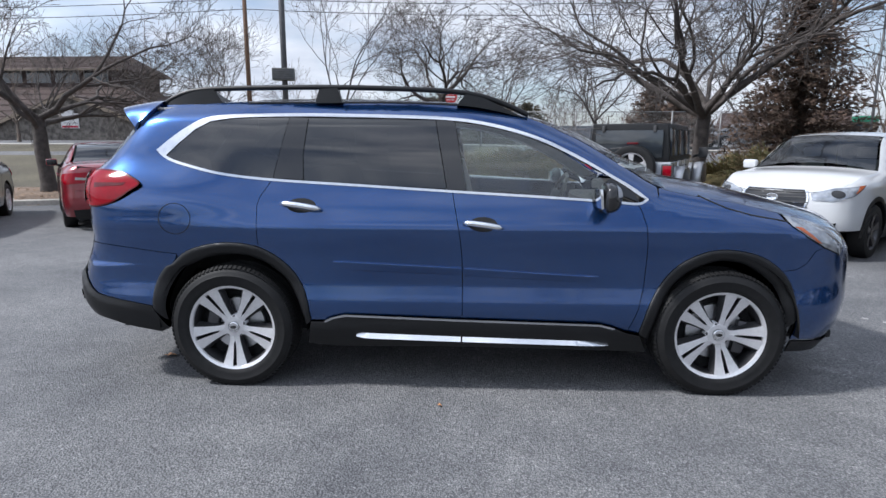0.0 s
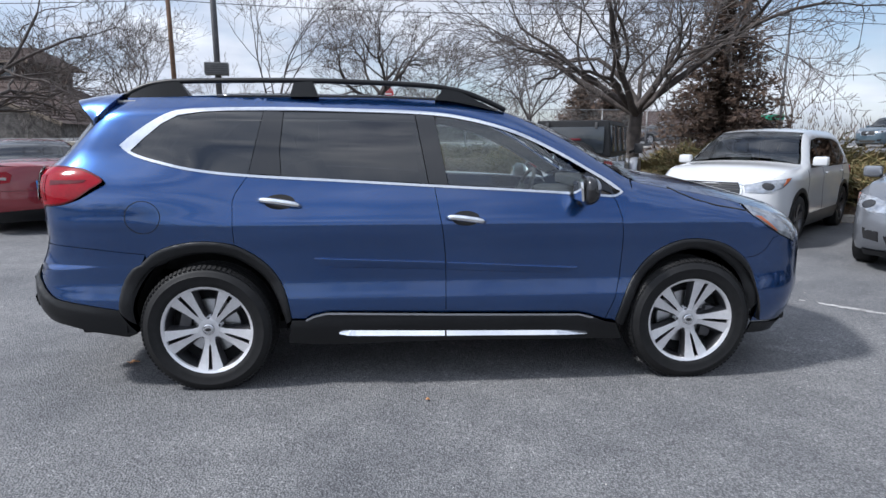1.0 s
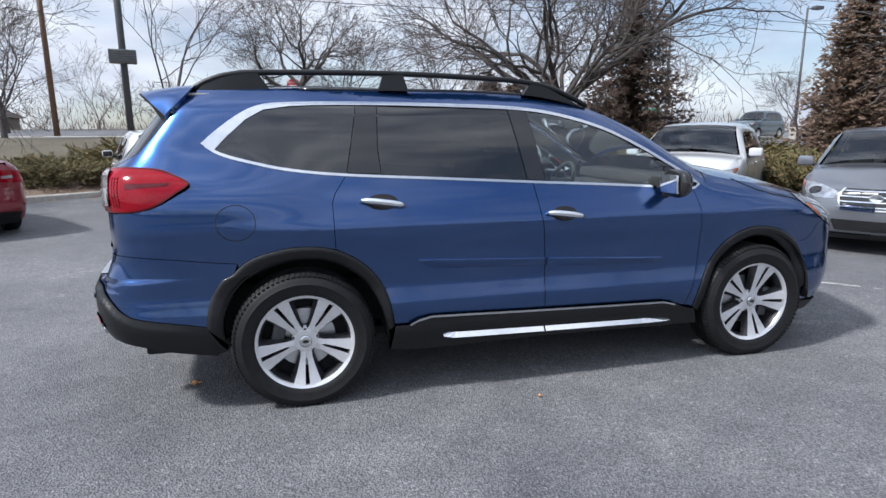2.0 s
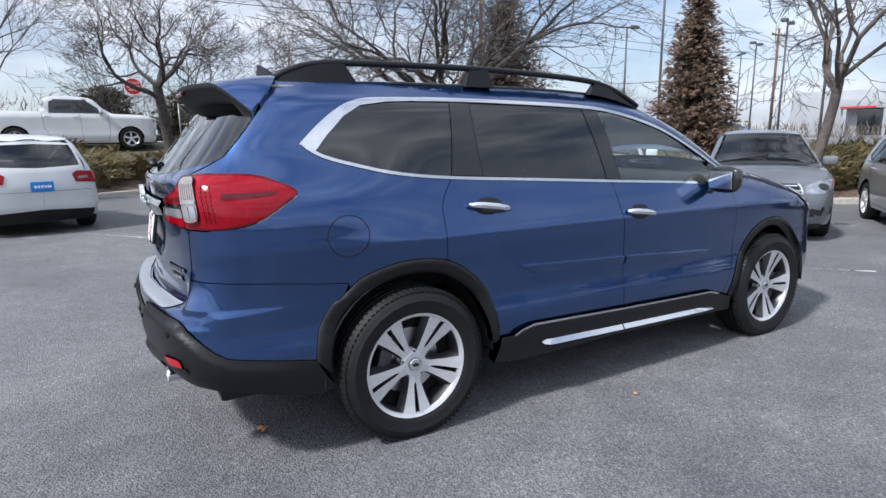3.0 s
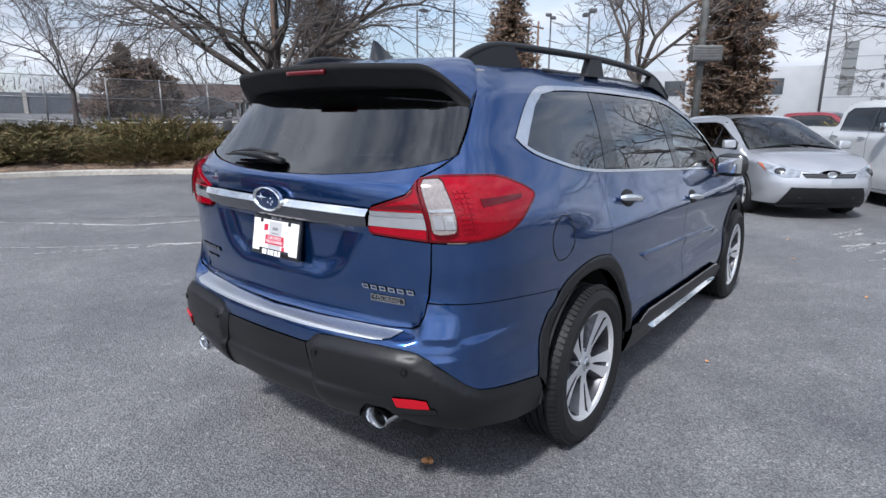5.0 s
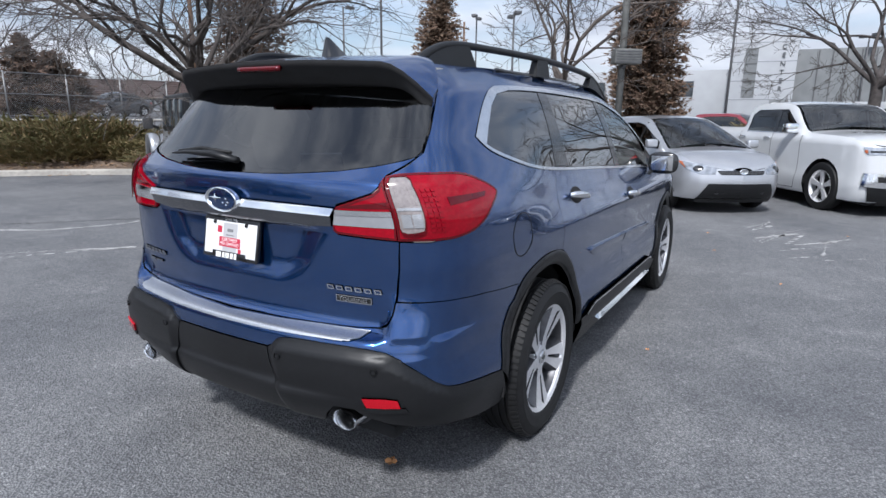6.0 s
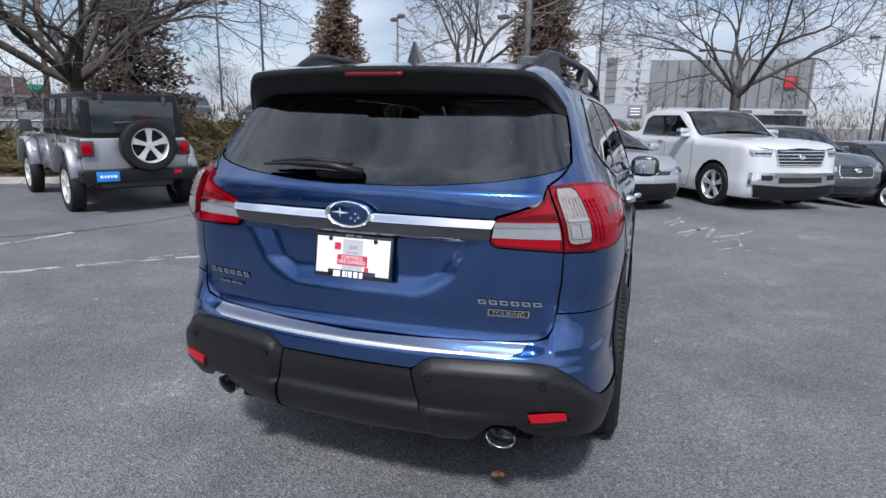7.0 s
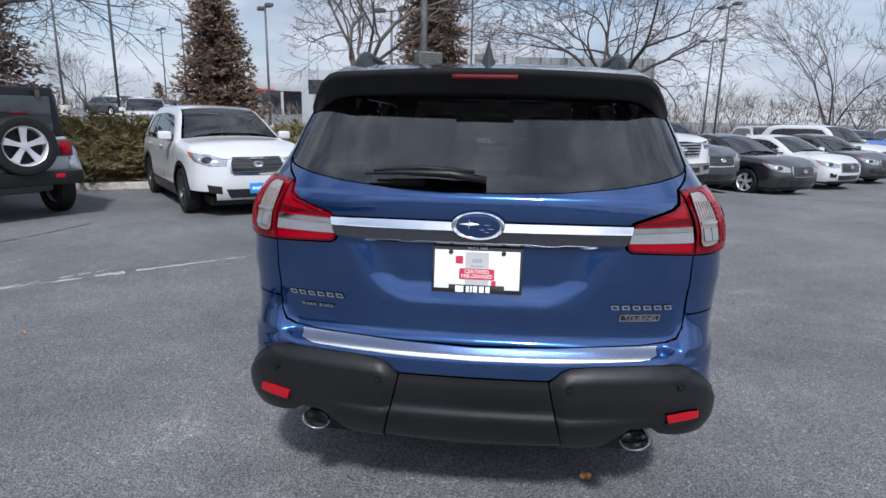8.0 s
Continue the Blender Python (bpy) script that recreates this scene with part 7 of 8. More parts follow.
parked_car("sedan", at_front_axle(15.6, -11.6, -150, 2.7), -150, "dark grey sedan parked nose out in the row", M_CARGREY, L=4.7, W=1.8, H=1.45, wb=2.7, fo=0.95, belt=0.95, hood=0.97, cowl=0.98, roof_f=0.15, roof_r=-0.95, wheel_r=0.33)
parked_car("suv", at_front_axle(18.2, -13.2, -150, 2.8), -150, "white SUV at the end of the row", M_CARWHITE, L=4.9, W=1.9, H=1.75, wb=2.8, fo=0.95, belt=1.1, hood=1.12, cowl=1.05, roof_f=0.25, roof_r=-1.2, tail="hatch", wheel_r=0.36)
parked_car("sedan", at_rear_axle(-6.5, 6.1, 127, 2.7), 127, "dark red compact sedan with blue plate insert", M_CARRED, L=4.56, W=1.78, H=1.45, wb=2.70, fo=0.88, belt=0.98, hood=0.97, cowl=1.0, roof_f=0.15, roof_r=-0.85, deck=1.08, wheel_r=0.33, style="dark", plate="rear")
parked_car("hatchback", at_rear_axle(-3.78, 8.37, 108, 2.6), 108, "white hatchback with blue plate insert", M_CARWHITE, L=4.33, W=1.78, H=1.55, wb=2.60, fo=0.90, belt=0.98, hood=0.97, cowl=0.95, roof_f=0.15, roof_r=-0.9, tail="hatch", wheel_r=0.32, plate="rear")
parked_car("sedan", at_front_axle(-8.95, 4.3, -62, 2.7), -62, "dark grey sedan beside the red car", M_CARGREY, L=4.6, W=1.8, H=1.45, wb=2.7, fo=0.92, belt=0.96, hood=0.98, cowl=0.98, roof_f=0.15, roof_r=-0.95, wheel_r=0.33)
parked_car("pickup_truck", (-3.5, 23.0), 2, "white crew-cab pickup truck standing by the street", M_CARWHITE, L=5.9, W=2.0, H=1.92, wb=3.6, fo=1.0, belt=1.28, hood=1.30, cowl=1.15, roof_f=0.45, roof_r=-0.85, tail="bed", deck=1.36, wheel_r=0.40, chrome=True, category="pickup truck")


parked_car("pickup_truck", (24.2, 18.0), 212, "white heavy pickup truck beyond the planting bed", M_CARWHITE, L=5.9, W=2.0, H=1.96, wb=3.6, fo=1.0, belt=1.30, hood=1.34, cowl=1.15, roof_f=0.45, roof_r=-0.85, tail="bed", deck=1.38, wheel_r=0.41, category="pickup truck")


# ---- off-road car with a spare wheel ----
def offroader(where, heading):
    car = empty("offroad_car", Matrix.Translation((where[0], where[1], land(*where))) @ Matrix.Rotation(radians(heading), 4, "Z"), "silver off-road car with black hardtop and rear spare wheel", "car", "parked cars")
    x0, x1 = -2.10, 0.95
    part("tub", box_bm(x0, x1, -0.76, 0.76, 0.55, 1.17, 0.035, 3), M_CARSILVER, car, "silver steel body tub")
    part("bonnet", box_bm(x1 - 0.05, 2.02, -0.66, 0.66, 0.72, 1.16, 0.06, 3), M_CARSILVER, car)
    part("grille", box_bm(1.98, 2.06, -0.66, 0.66, 0.66, 1.10, 0.03), M_CARSILVER, car)
    bm = box_bm(x0 + 0.01, 0.62, -0.73, 0.73, 1.17, 1.86, 0.05, 3)
    for v in bm.verts:
        if v.co.z > 1.5:
            v.co.y *= 0.93
            v.co.x += 0.04 if v.co.x < 0 else -0.12
    top = part("hardtop", bm, M_CLAD, car, "black moulded hardtop")
    part("rear_window", box_bm(x0 - 0.004, x0 + 0.02, -0.60, 0.60, 1.24, 1.74, 0.02), M_WINDOW, top, "dark tailgate window")
    for y in (-0.45, 0.45):
        part("window_hinge", box_bm(x0 - 0.03, x0 + 0.02, y - 0.025, y + 0.025, 1.70, 1.82, 0.008), M_TRIM, top)
    for sd in (-1, 1):
        for xa, xb in ((-2.0, -1.42), (-1.34, -0.62), (-0.54, 0.36)):
            bm = box_bm(xa, xb, sd * 0.735 - 0.012, sd * 0.735 + 0.012, 1.22, 1.72, 0.03)
            bmesh.ops.transform(bm, matrix=Matrix.Translation((0, 0, 1.2)) @ Matrix.Rotation(sd * radians(4.0), 4, "X") @ Matrix.Translation((0, 0, -1.2)), verts=bm.verts)
            part("side_window", bm, M_WINDOW, top, "dark side window")
        for xa, xb in ((-1.36, -0.58), (-0.56, 0.52)):
            door = part("door", box_bm(xa, xb, sd * 0.765 - 0.015, sd * 0.765 + 0.015, 0.56, 1.18, 0.02), M_CARSILVER, car)
            part("handle", box_bm(xa + 0.06, xa + 0.2, sd * 0.785 - 0.012, sd * 0.785 + 0.012, 1.06, 1.09, 0.008), M_TRIM, door)
        for xw in (-1.504, 1.504):
            line = [(xw - 0.60, 0.58), (xw - 0.42, 0.96), (xw - 0.28, 1.04), (xw + 0.28, 1.04), (xw + 0.44, 0.95), (xw + 0.60, 0.60)]
            v, f = tube_mesh([(x, sd * 0.85, z) for x, z in line], 0.10, 8, 0.5)
            mesh_object("fender", v, f, M_CARSILVER, car, label="silver wheel flare")
            parked_wheel(car, xw, sd * 0.80, 0.405, sd)
        part("tail_lamp", box_bm(x0 - 0.062, x0 + 0.08, sd * 0.70 - 0.075, sd * 0.70 + 0.075, 0.915, 1.105, 0.02), M_RED, car, "square red tail lamp")
        part("lamp_frame", box_bm(x0 - 0.052, x0 + 0.10, sd * 0.70 - 0.10, sd * 0.70 + 0.10, 0.89, 1.13, 0.02), M_TRIM, car)
        v, f = tube_mesh([(0.50, sd * 0.80, 1.22), (0.50, sd * 0.98, 1.28)], 0.03, 8)
        mm = mesh_object("mirror_arm", v, f, M_TRIM, car)
        part("door_mirror", box_bm(0.42, 0.54, sd * 1.0 - 0.09, sd * 1.0 + 0.09, 1.20, 1.42, 0.03), M_TRIM, car)
        part("fog_reflector", box_bm(x0 - 0.225, x0 - 0.17, sd * 0.52 - 0.06, sd * 0.52 + 0.06, 0.60, 0.66, 0.01), M_REFLECTOR, car)
    part("rear_bumper", box_bm(x0 - 0.22, x0 + 0.02, -0.84, 0.84, 0.50, 0.70, 0.04, 3), M_CLAD, car, "black rear bumper")
    part("front_bumper", box_bm(2.05, 2.30, -0.84, 0.84, 0.52, 0.70, 0.04, 3), M_CLAD, car)
    part("underbody", box_bm(-1.9, 1.9, -0.45, 0.45, 0.36, 0.56, 0.03), M_DARK, car)
    part("silencer", box_bm(-2.02, -1.75, -0.55, 0.55, 0.38, 0.52, 0.05), M_ALLOYDARK, car)
    sp = parked_wheel(car, 0, 0, 0.405, 1, name="spare_wheel")
    sp.matrix_basis = Matrix.Translation((x0 - 0.17, -0.12, 1.06)) @ Matrix.Rotation(radians(90), 4, "Z")
    part("spare_carrier", box_bm(x0 - 0.16, x0, -0.30, 0.06, 0.95, 1.15, 0.03), M_TRIM, car)
    part("brake_light", box_bm(x0 - 0.22, x0 - 0.17, -0.22, -0.02, 1.48, 1.52, 0.01), M_REDDARK, car)
    v, f = tube_mesh([(x0 - 0.02, -0.12, 1.36), (x0 - 0.04, 0.05, 1.42), (x0 - 0.03, 0.30, 1.40)], 0.012, 6)
    mesh_object("rear_wiper", v, f, M_TRIM, car)
    blue_plate(car, Matrix.Translation((x0 - 0.235, 0.50, 0.60)))
    return car


offroader(at_rear_axle(3.1, 7.05, 63, 3.008), 63).scale = (1, 1, 0.98)


# ---- distant cars ----
def far_cars():
    rng = random.Random(2)
    protos = []
    for k, (paint, lab, H, tail) in enumerate(((M_CARWHITE, "white car in the distant lot", 1.6, "hatch"), (M_CARGREY, "grey sedan in the distant lot", 1.45, "trunk"), (M_CARBLUE, "bright blue car in the distant lot", 1.5, "hatch"), (M_CARRED, "dark red car in the distant lot", 1.5, "trunk"), (M_CARTEAL, "grey-blue SUV parked beyond the planting bed", 1.78, "hatch"), (M_CARRED, "dark red SUV in the distant lot", 1.75, "hatch"))):
        protos.append(parked_car("distant_car", (0, 0), 0, lab, paint, H=H, tail=tail, group="distant cars", belt=H * 0.64, hood=H * 0.65))
    spots = []
    for k in range(9):
        spots.append((30 + k * 0.6, -14.5 - 2.9 * k, 180 + rng.uniform(-4, 4)))
    for k in range(6):
        spots.append((40 + k * 2.7, 31 + k * 0.6, 250))
    for k in range(5):
        spots.append((52 + k * 0.5, 3 - 3.0 * k, 190))
    spots += [(14.2, 36.2, 95), (-6, 38, 0), (34, 8.5, 200), (36, 5.2, 200)]
    spots += [(28.5, 28.6, 200), (17.2, 34.7, 190), (36.9, 12.2, 205), (26.0, 0.4, 250)]
    first = set()
    order = [0, 1, 2, 0, 1, 0, 3, 1, 0, 1, 0, 3, 0, 1, 2, 0, 1, 0, 1, 0, 1, 1, 0, 1, 4, 1, 0, 5]
    for (x, y, h), k in zip(spots, order):
        m = Matrix.Translation((x, y, land(x, y))) @ Matrix.Rotation(radians(h), 4, "Z")
        if k not in first:
            first.add(k)
            protos[k].matrix_world = m
        else:
            copy_thing(protos[k], m)


far_cars()


# ---- poles, signs, fence ----
def lamp_post(x, y, height, heads, label, r=0.08, turn=0.0, base=True):
    t = empty("lamp_post", pose(x, y, land(x, y), 0, 0, turn), label, "lamp post", "lot lamps")
    v, f = tube_mesh([(0, 0, 0), (0, 0, height * 0.5), (0, 0, height)], [r, r * 0.9, r * 0.75], 10)
    mesh_object("pole", v, f, M_STEELPOLE, t)
    if base:
        part("base", lathe([(0.0005, 0.75), (0.26, 0.75), (0.28, 0.72), (0.28, 0.0)], 20, "z"), M_CONCRETE, t, "round concrete pole base")
    for k in range(heads):
        a = 2 * math.pi * k / max(heads, 1)
        c, s = math.cos(a), math.sin(a)
        v, f = tube_mesh([(0, 0, height - 0.08), (0.5 * c, 0.5 * s, height)], 0.03, 8)
        mesh_object("arm", v, f, M_STEELPOLE, t)
        bm = box_bm(0.45, 1.05, -0.2, 0.2, height - 0.08, height + 0.12, 0.03)
        bmesh.ops.rotate(bm, cent=(0, 0, 0), matrix=Matrix.Rotation(a, 3, "Z"), verts=bm.verts)
        part("lamp_head", bm, M_STEELPOLE, t)
    return t


def flood_post(x, y, zl, turn, height, label, mat_pole=None):
    t = empty("flood_post", pose(x, y, land(x, y), 0, 0, turn), label, "lamp post")
    v, f = tube_mesh([(0, 0, 0), (0, 0, height)], 0.085, 10)
    mesh_object("pole", v, f, mat_pole or M_STEELPOLE, t)
    h = part("lamp_housing", box_bm(-0.32, 0.32, -0.42, -0.10, zl - 0.17, zl + 0.17, 0.03), M_POLEGREY, t, "grey box floodlight")
    for k in range(5):
        part("fin", box_bm(-0.30, 0.30, -0.435, -0.418, zl - 0.14 + 0.06 * k, zl - 0.115 + 0.06 * k), M_STEELPOLE, h, smooth=False)
    part("bracket", box_bm(-0.06, 0.06, -0.14, 0.06, zl - 0.25, zl - 0.1, 0.01), M_STEELPOLE, t)


flood_post(-5.6, 13.4, 3.45, 12, 9.5, "dark pole with a box floodlight at the kerb")
flood_post(10.65, 1.94, 2.90, -55, 9.0, "grey pole with a box floodlight beside a tree", M_POLEGREY)
for x, y, h, n, tn in ((26.5, 21.0, 13.0, 0, 0), (39.7, -15.4, 9.6, 2, 20), (47.0, -17.0, 8.2, 2, 60), (33.0, 15.0, 8.0, 2, 40), (40.0, 21.5, 8.6, 2, 15), (28.0, 6.0, 7.0, 2, 70), (46.0, 7.5, 8.6, 2, 100), (38.0, 2.2, 12.0, 0, 0), (56.0, -6.0, 8.5, 2, 30), (30.0, 27.0, 8.0, 1, 0), (50.0, 30.0, 8.6, 2, 10), (60.0, 38.0, 9.0, 2, 50), (22.5, 30.0, 7.6, 1, 200)):
    lamp_post(x, y, h, n, "tall dark lamp post in the distant lot" if n else "tall plain dark pole in the distance", turn=tn)


def wood_pole(x, y, height):
    t = empty("utility_pole", pose(x, y, land(x, y)), "brown wooden utility pole with wires", "utility pole", "utility poles")
    v, f = tube_mesh([(0, 0, 0), (0, 0, height)], [0.15, 0.11], 10)
    mesh_object("pole", v, f, M_WOODPOLE, t)
    part("crossarm", box_bm(-1.1, 1.1, -0.06, 0.06, height - 0.7, height - 0.55, 0.01), M_WOODPOLE, t)
    for x2 in (-1.0, -0.5, 0.5, 1.0):
        bm = lathe([(0.05, 0.0), (0.06, 0.08), (0.03, 0.16), (0.0005, 0.17)], 10, "z")
        bmesh.ops.translate(bm, vec=(x2, 0, height - 0.55), verts=bm.verts)
        part("insulator", bm, M_GREYLENS, t)


POLES = [(-48, 30), (-13.0, 30), (20, 30.5), (55, 31)]
for q in POLES:
    wood_pole(q[0], q[1], 10.5)
for k, (zz, dy) in enumerate(((9.9, -0.5), (9.9, 0.5), (8.2, 0.0), (7.6, 0.0))):
    pts = []
    for (xa, ya), (xb, yb) in zip(POLES, POLES[1:]):
        for i in range(10):
            s = i / 10
            pts.append((xa + (xb - xa) * s, ya + (yb - ya) * s + dy, zz + land(xa, ya) - 0.7 * 4 * s * (1 - s) * 0.6))
    v, f = tube_mesh(pts, 0.02, 4)
    tagged(mesh_object("overhead_wire", v, f, M_GLOSSBLACK), "thin black overhead wire between utility poles", "wire", "overhead wires")


def road_sign(x, y, turn):
    z0 = land(x, y)
    t = empty("road_sign", pose(x, y, z0, 0, 0, turn), "red and white no-entry sign on a steel post", "road sign")
    v, f = tube_mesh([(0, 0.03, 0), (0, 0.03, 2.92)], 0.03, 8)
    mesh_object("post", v, f, M_FENCE, t)
    plate = part("plate", box_bm(-0.38, 0.38, -0.006, 0.006, 2.22, 2.98, 0.003), M_WHITEPRINT, t)
    bm = lathe([(0.0005, 0.0), (0.36, 0.0), (0.36, 0.006)], 40)
    bmesh.ops.translate(bm, vec=(0, -0.014, 2.60), verts=bm.verts)
    part("disc", bm, M_SIGNRED, t)
    part("bar", box_bm(-0.26, 0.26, -0.024, -0.016, 2.56, 2.64), M_WHITEPRINT, t, smooth=False)
    text_part("legend", "DO NOT", 0.14, Matrix.Translation((0, -0.018, 2.76)) @ Matrix.Rotation(radians(90), 4, "X"), M_WHITEPRINT, t, 0.001)
    text_part("legend", "ENTER", 0.14, Matrix.Translation((0, -0.018, 2.44)) @ Matrix.Rotation(radians(90), 4, "X"), M_WHITEPRINT, t, 0.001)


road_sign(-1.15, 28.0, 4)


def fence():
    t = empty("fence", pose(4.5, 26.0, land(4.5, 26.0)), "galvanised wire mesh fence panels with a gate", "fence")
    for k in range(7):
        v, f = tube_mesh([(-4 + 2.4 * k, 0, 0), (-4 + 2.4 * k, 0, 1.9)], 0.035, 8)
        mesh_object("post", v, f, M_FENCE, t)
    for z in (0.1, 1.0, 1.85):
        v, f = tube_mesh([(-4, 0, z), (10.4, 0, z)], 0.02, 6)
        mesh_object("rail", v, f, M_FENCE, t)
    verts, faces = [], []
    for k in range(190):
        for e in (-1, 1):
            x = -4 + 14.4 * k / 190
            p, q = Vector((x, 0, 0.1)), Vector((min(10.4, max(-4, x + e * 1.75)), 0, 1.85))
            a, b = seg_mesh([(p, q, 0.003, 0.003, 0)], 3)
            n = len(verts)
            verts += a
            faces += [tuple(i + n for i in fc) for fc in b]
    tagged(mesh_object("wire_mesh", verts, faces, M_FENCE, t), kind="stuff")


fence()


# ---- buildings ----
def gable_house(x, y, turn, w, d, h, rise, wall, label, windows=(), over=0.5, sign=False, hip=0.0, chimney=False, z=None):
    """A low house: walls, pitched roof along x, windows on its front (towards -y) and its gable (towards +x)."""
    t = empty("house", pose(x, y, land(x, y) - 0.1 if z is None else z, 0, 0, turn), label, "house", "low houses")
    part("wall", box_bm(-w / 2, w / 2, -d / 2, d / 2, 0, h), wall, t, smooth=False)
    if not hip:
        for e in (-1, 1):
            bm = bmesh.new()
            vs = [bm.verts.new((e * (w / 2 - s), yy, zz)) for s in (0.0, 0.25) for yy, zz in ((-d / 2, h), (d / 2, h), (0, h + rise * 0.97))]
            bm.faces.new(vs[:3])
            bm.faces.new(vs[3:])
            for i in range(3):
                bm.faces.new((vs[i], vs[(i + 1) % 3], vs[3 + (i + 1) % 3], vs[3 + i]))
            part("gable", bm, wall, t, smooth=False)
    for e in (-1, 1):
        bm = bmesh.new()
        rows = 9
        hx = w / 2 + over
        slope = rise / (d / 2)
        prev = None
        for k in range(rows + 1):
            s = k / rows
            yy = e * ((d / 2 + over) * (1 - s))
            zz = h - over * slope + (rise + over * slope) * s
            ex = hx - hip * s
            a, b = bm.verts.new((-ex, yy, zz + 0.04 * (k > 0))), bm.verts.new((ex, yy, zz + 0.04 * (k > 0)))
            if prev:
                bm.faces.new((prev[0], prev[1], b, a))
                c, g = bm.verts.new((-ex, yy, zz + 0.10)), bm.verts.new((ex, yy, zz + 0.10))
                if k < rows:
                    bm.faces.new((a, b, g, c))
                    prev = (c, g)
                else:
                    prev = None
            else:
                prev = (a, b)
        part("roof", bm, M_ROOF, t, "brown shingle roof", smooth=False)
    if hip:
        for e in (-1, 1):
            bm = bmesh.new()
            slope = rise / (d / 2)
            z0 = h - over * slope
            bm.faces.new([bm.verts.new(q) for q in ((e * (w / 2 + over), -d / 2 - over, z0), (e * (w / 2 + over), d / 2 + over, z0), (e * (w / 2 + over - hip), 0, h + rise + 0.06))])
            part("roof", bm, M_ROOF, t, "brown shingle roof", smooth=False)
    part("fascia", box_bm(-w / 2 - over, w / 2 + over, -d / 2 - over - 0.04, -d / 2 - over, h - over * rise / (d / 2) - 0.14, h - over * rise / (d / 2) + 0.04), M_TAN, t, smooth=False)
    for face, u, z, ww, hh in windows:
        win = new("window")
        win.parent = t
        if face == "front":
            win.location = (u, -d / 2, z)
        else:
            win.location = (w / 2, u, z)
            win.rotation_euler = (0, 0, radians(90))
        part("frame", box_bm(-ww / 2 - 0.08, ww / 2 + 0.08, -0.05, 0.02, -hh / 2 - 0.08, hh / 2 + 0.08), M_WHITEWALL, win, smooth=False)
        part("pane", box_bm(-ww / 2, ww / 2, -0.07, -0.052, -hh / 2, hh / 2), M_WINDOW, win, smooth=False)
    if sign:
        sg = part("wall_sign", box_bm(w / 2 + 0.05, w / 2 + 0.12, -0.68, 0.68, h - 0.25, h + 0.82, 0.01), M_WHITEPRINT, t, "white wall notice")
        part("sign_top", box_bm(w / 2 + 0.05, w / 2 + 0.12, -0.35, 0.35, h + 0.825, h + 1.05, 0.01), M_WHITEPRINT, sg)
        for k in range(3):
            part("print_bar", box_bm(w / 2 + 0.125, w / 2 + 0.135, -0.5, 0.5 - 0.15 * (k % 2), h + 0.1 + 0.24 * k, h + 0.16 + 0.24 * k), M_PAPERGREY, sg, smooth=False)
        part("print_bar", box_bm(w / 2 + 0.125, w / 2 + 0.135, -0.62, 0.62, h - 0.2, h - 0.06), M_PRINTRED, sg, smooth=False)
        for e in (-1, 1):
            bm = box_bm(-0.06, 0.06, 0, math.hypot(d / 2 + over, rise * (1 + over / (d / 2))), -0.16, 0.10)
            bmesh.ops.transform(bm, matrix=Matrix.Translation((w / 2 + over + 0.05, e * (d / 2 + over), h - over * rise / (d / 2))) @ Matrix.Diagonal((1, -e, 1, 1)) @ Matrix.Rotation(math.atan2(rise, d / 2), 4, "X"), verts=bm.verts)
            part("barge_board", bm, M_TAN, t, "pale barge board", smooth=False)
    if chimney:
        part("chimney", box_bm(-0.6, 0.6, -1.4, -0.4, h, h + rise + 0.9), M_STONE, t, smooth=False)
    return t


gable_house(-45, 50, 0, 40, 14, 3.1, 4.4, M_TAN, "long low house with a large brown hipped roof", windows=(("front", 12.5, 1.6, 1.9, 1.3), ("front", 9.5, 1.6, 1.9, 1.3)), hip=9.0, z=0.2)
gable_house(-39.5, 52, 0, 15, 7, 2.0, 1.3, M_ROOF, "dark upper storey with a strip of windows", windows=tuple(("front", -5.4 + 2.7 * k, 1.1, 2.1, 1.1) for k in range(5)), hip=2.0, z=6.3, over=1.0)
gable_house(-29.6, 43, -90, 10, 11.5, 2.45, 2.2, M_STONE, "stone-walled gabled wing with brown shingle roof and white notice", over=0.35, sign=True, z=0.3)
gable_house(33, 60, -30, 11, 7, 1.7, 1.6, M_WHITEWALL, "white single-storey house with a brown roof", windows=tuple(("front", -4.2 + 2.1 * k, 1.0, 0.9, 1.0) for k in range(5)))


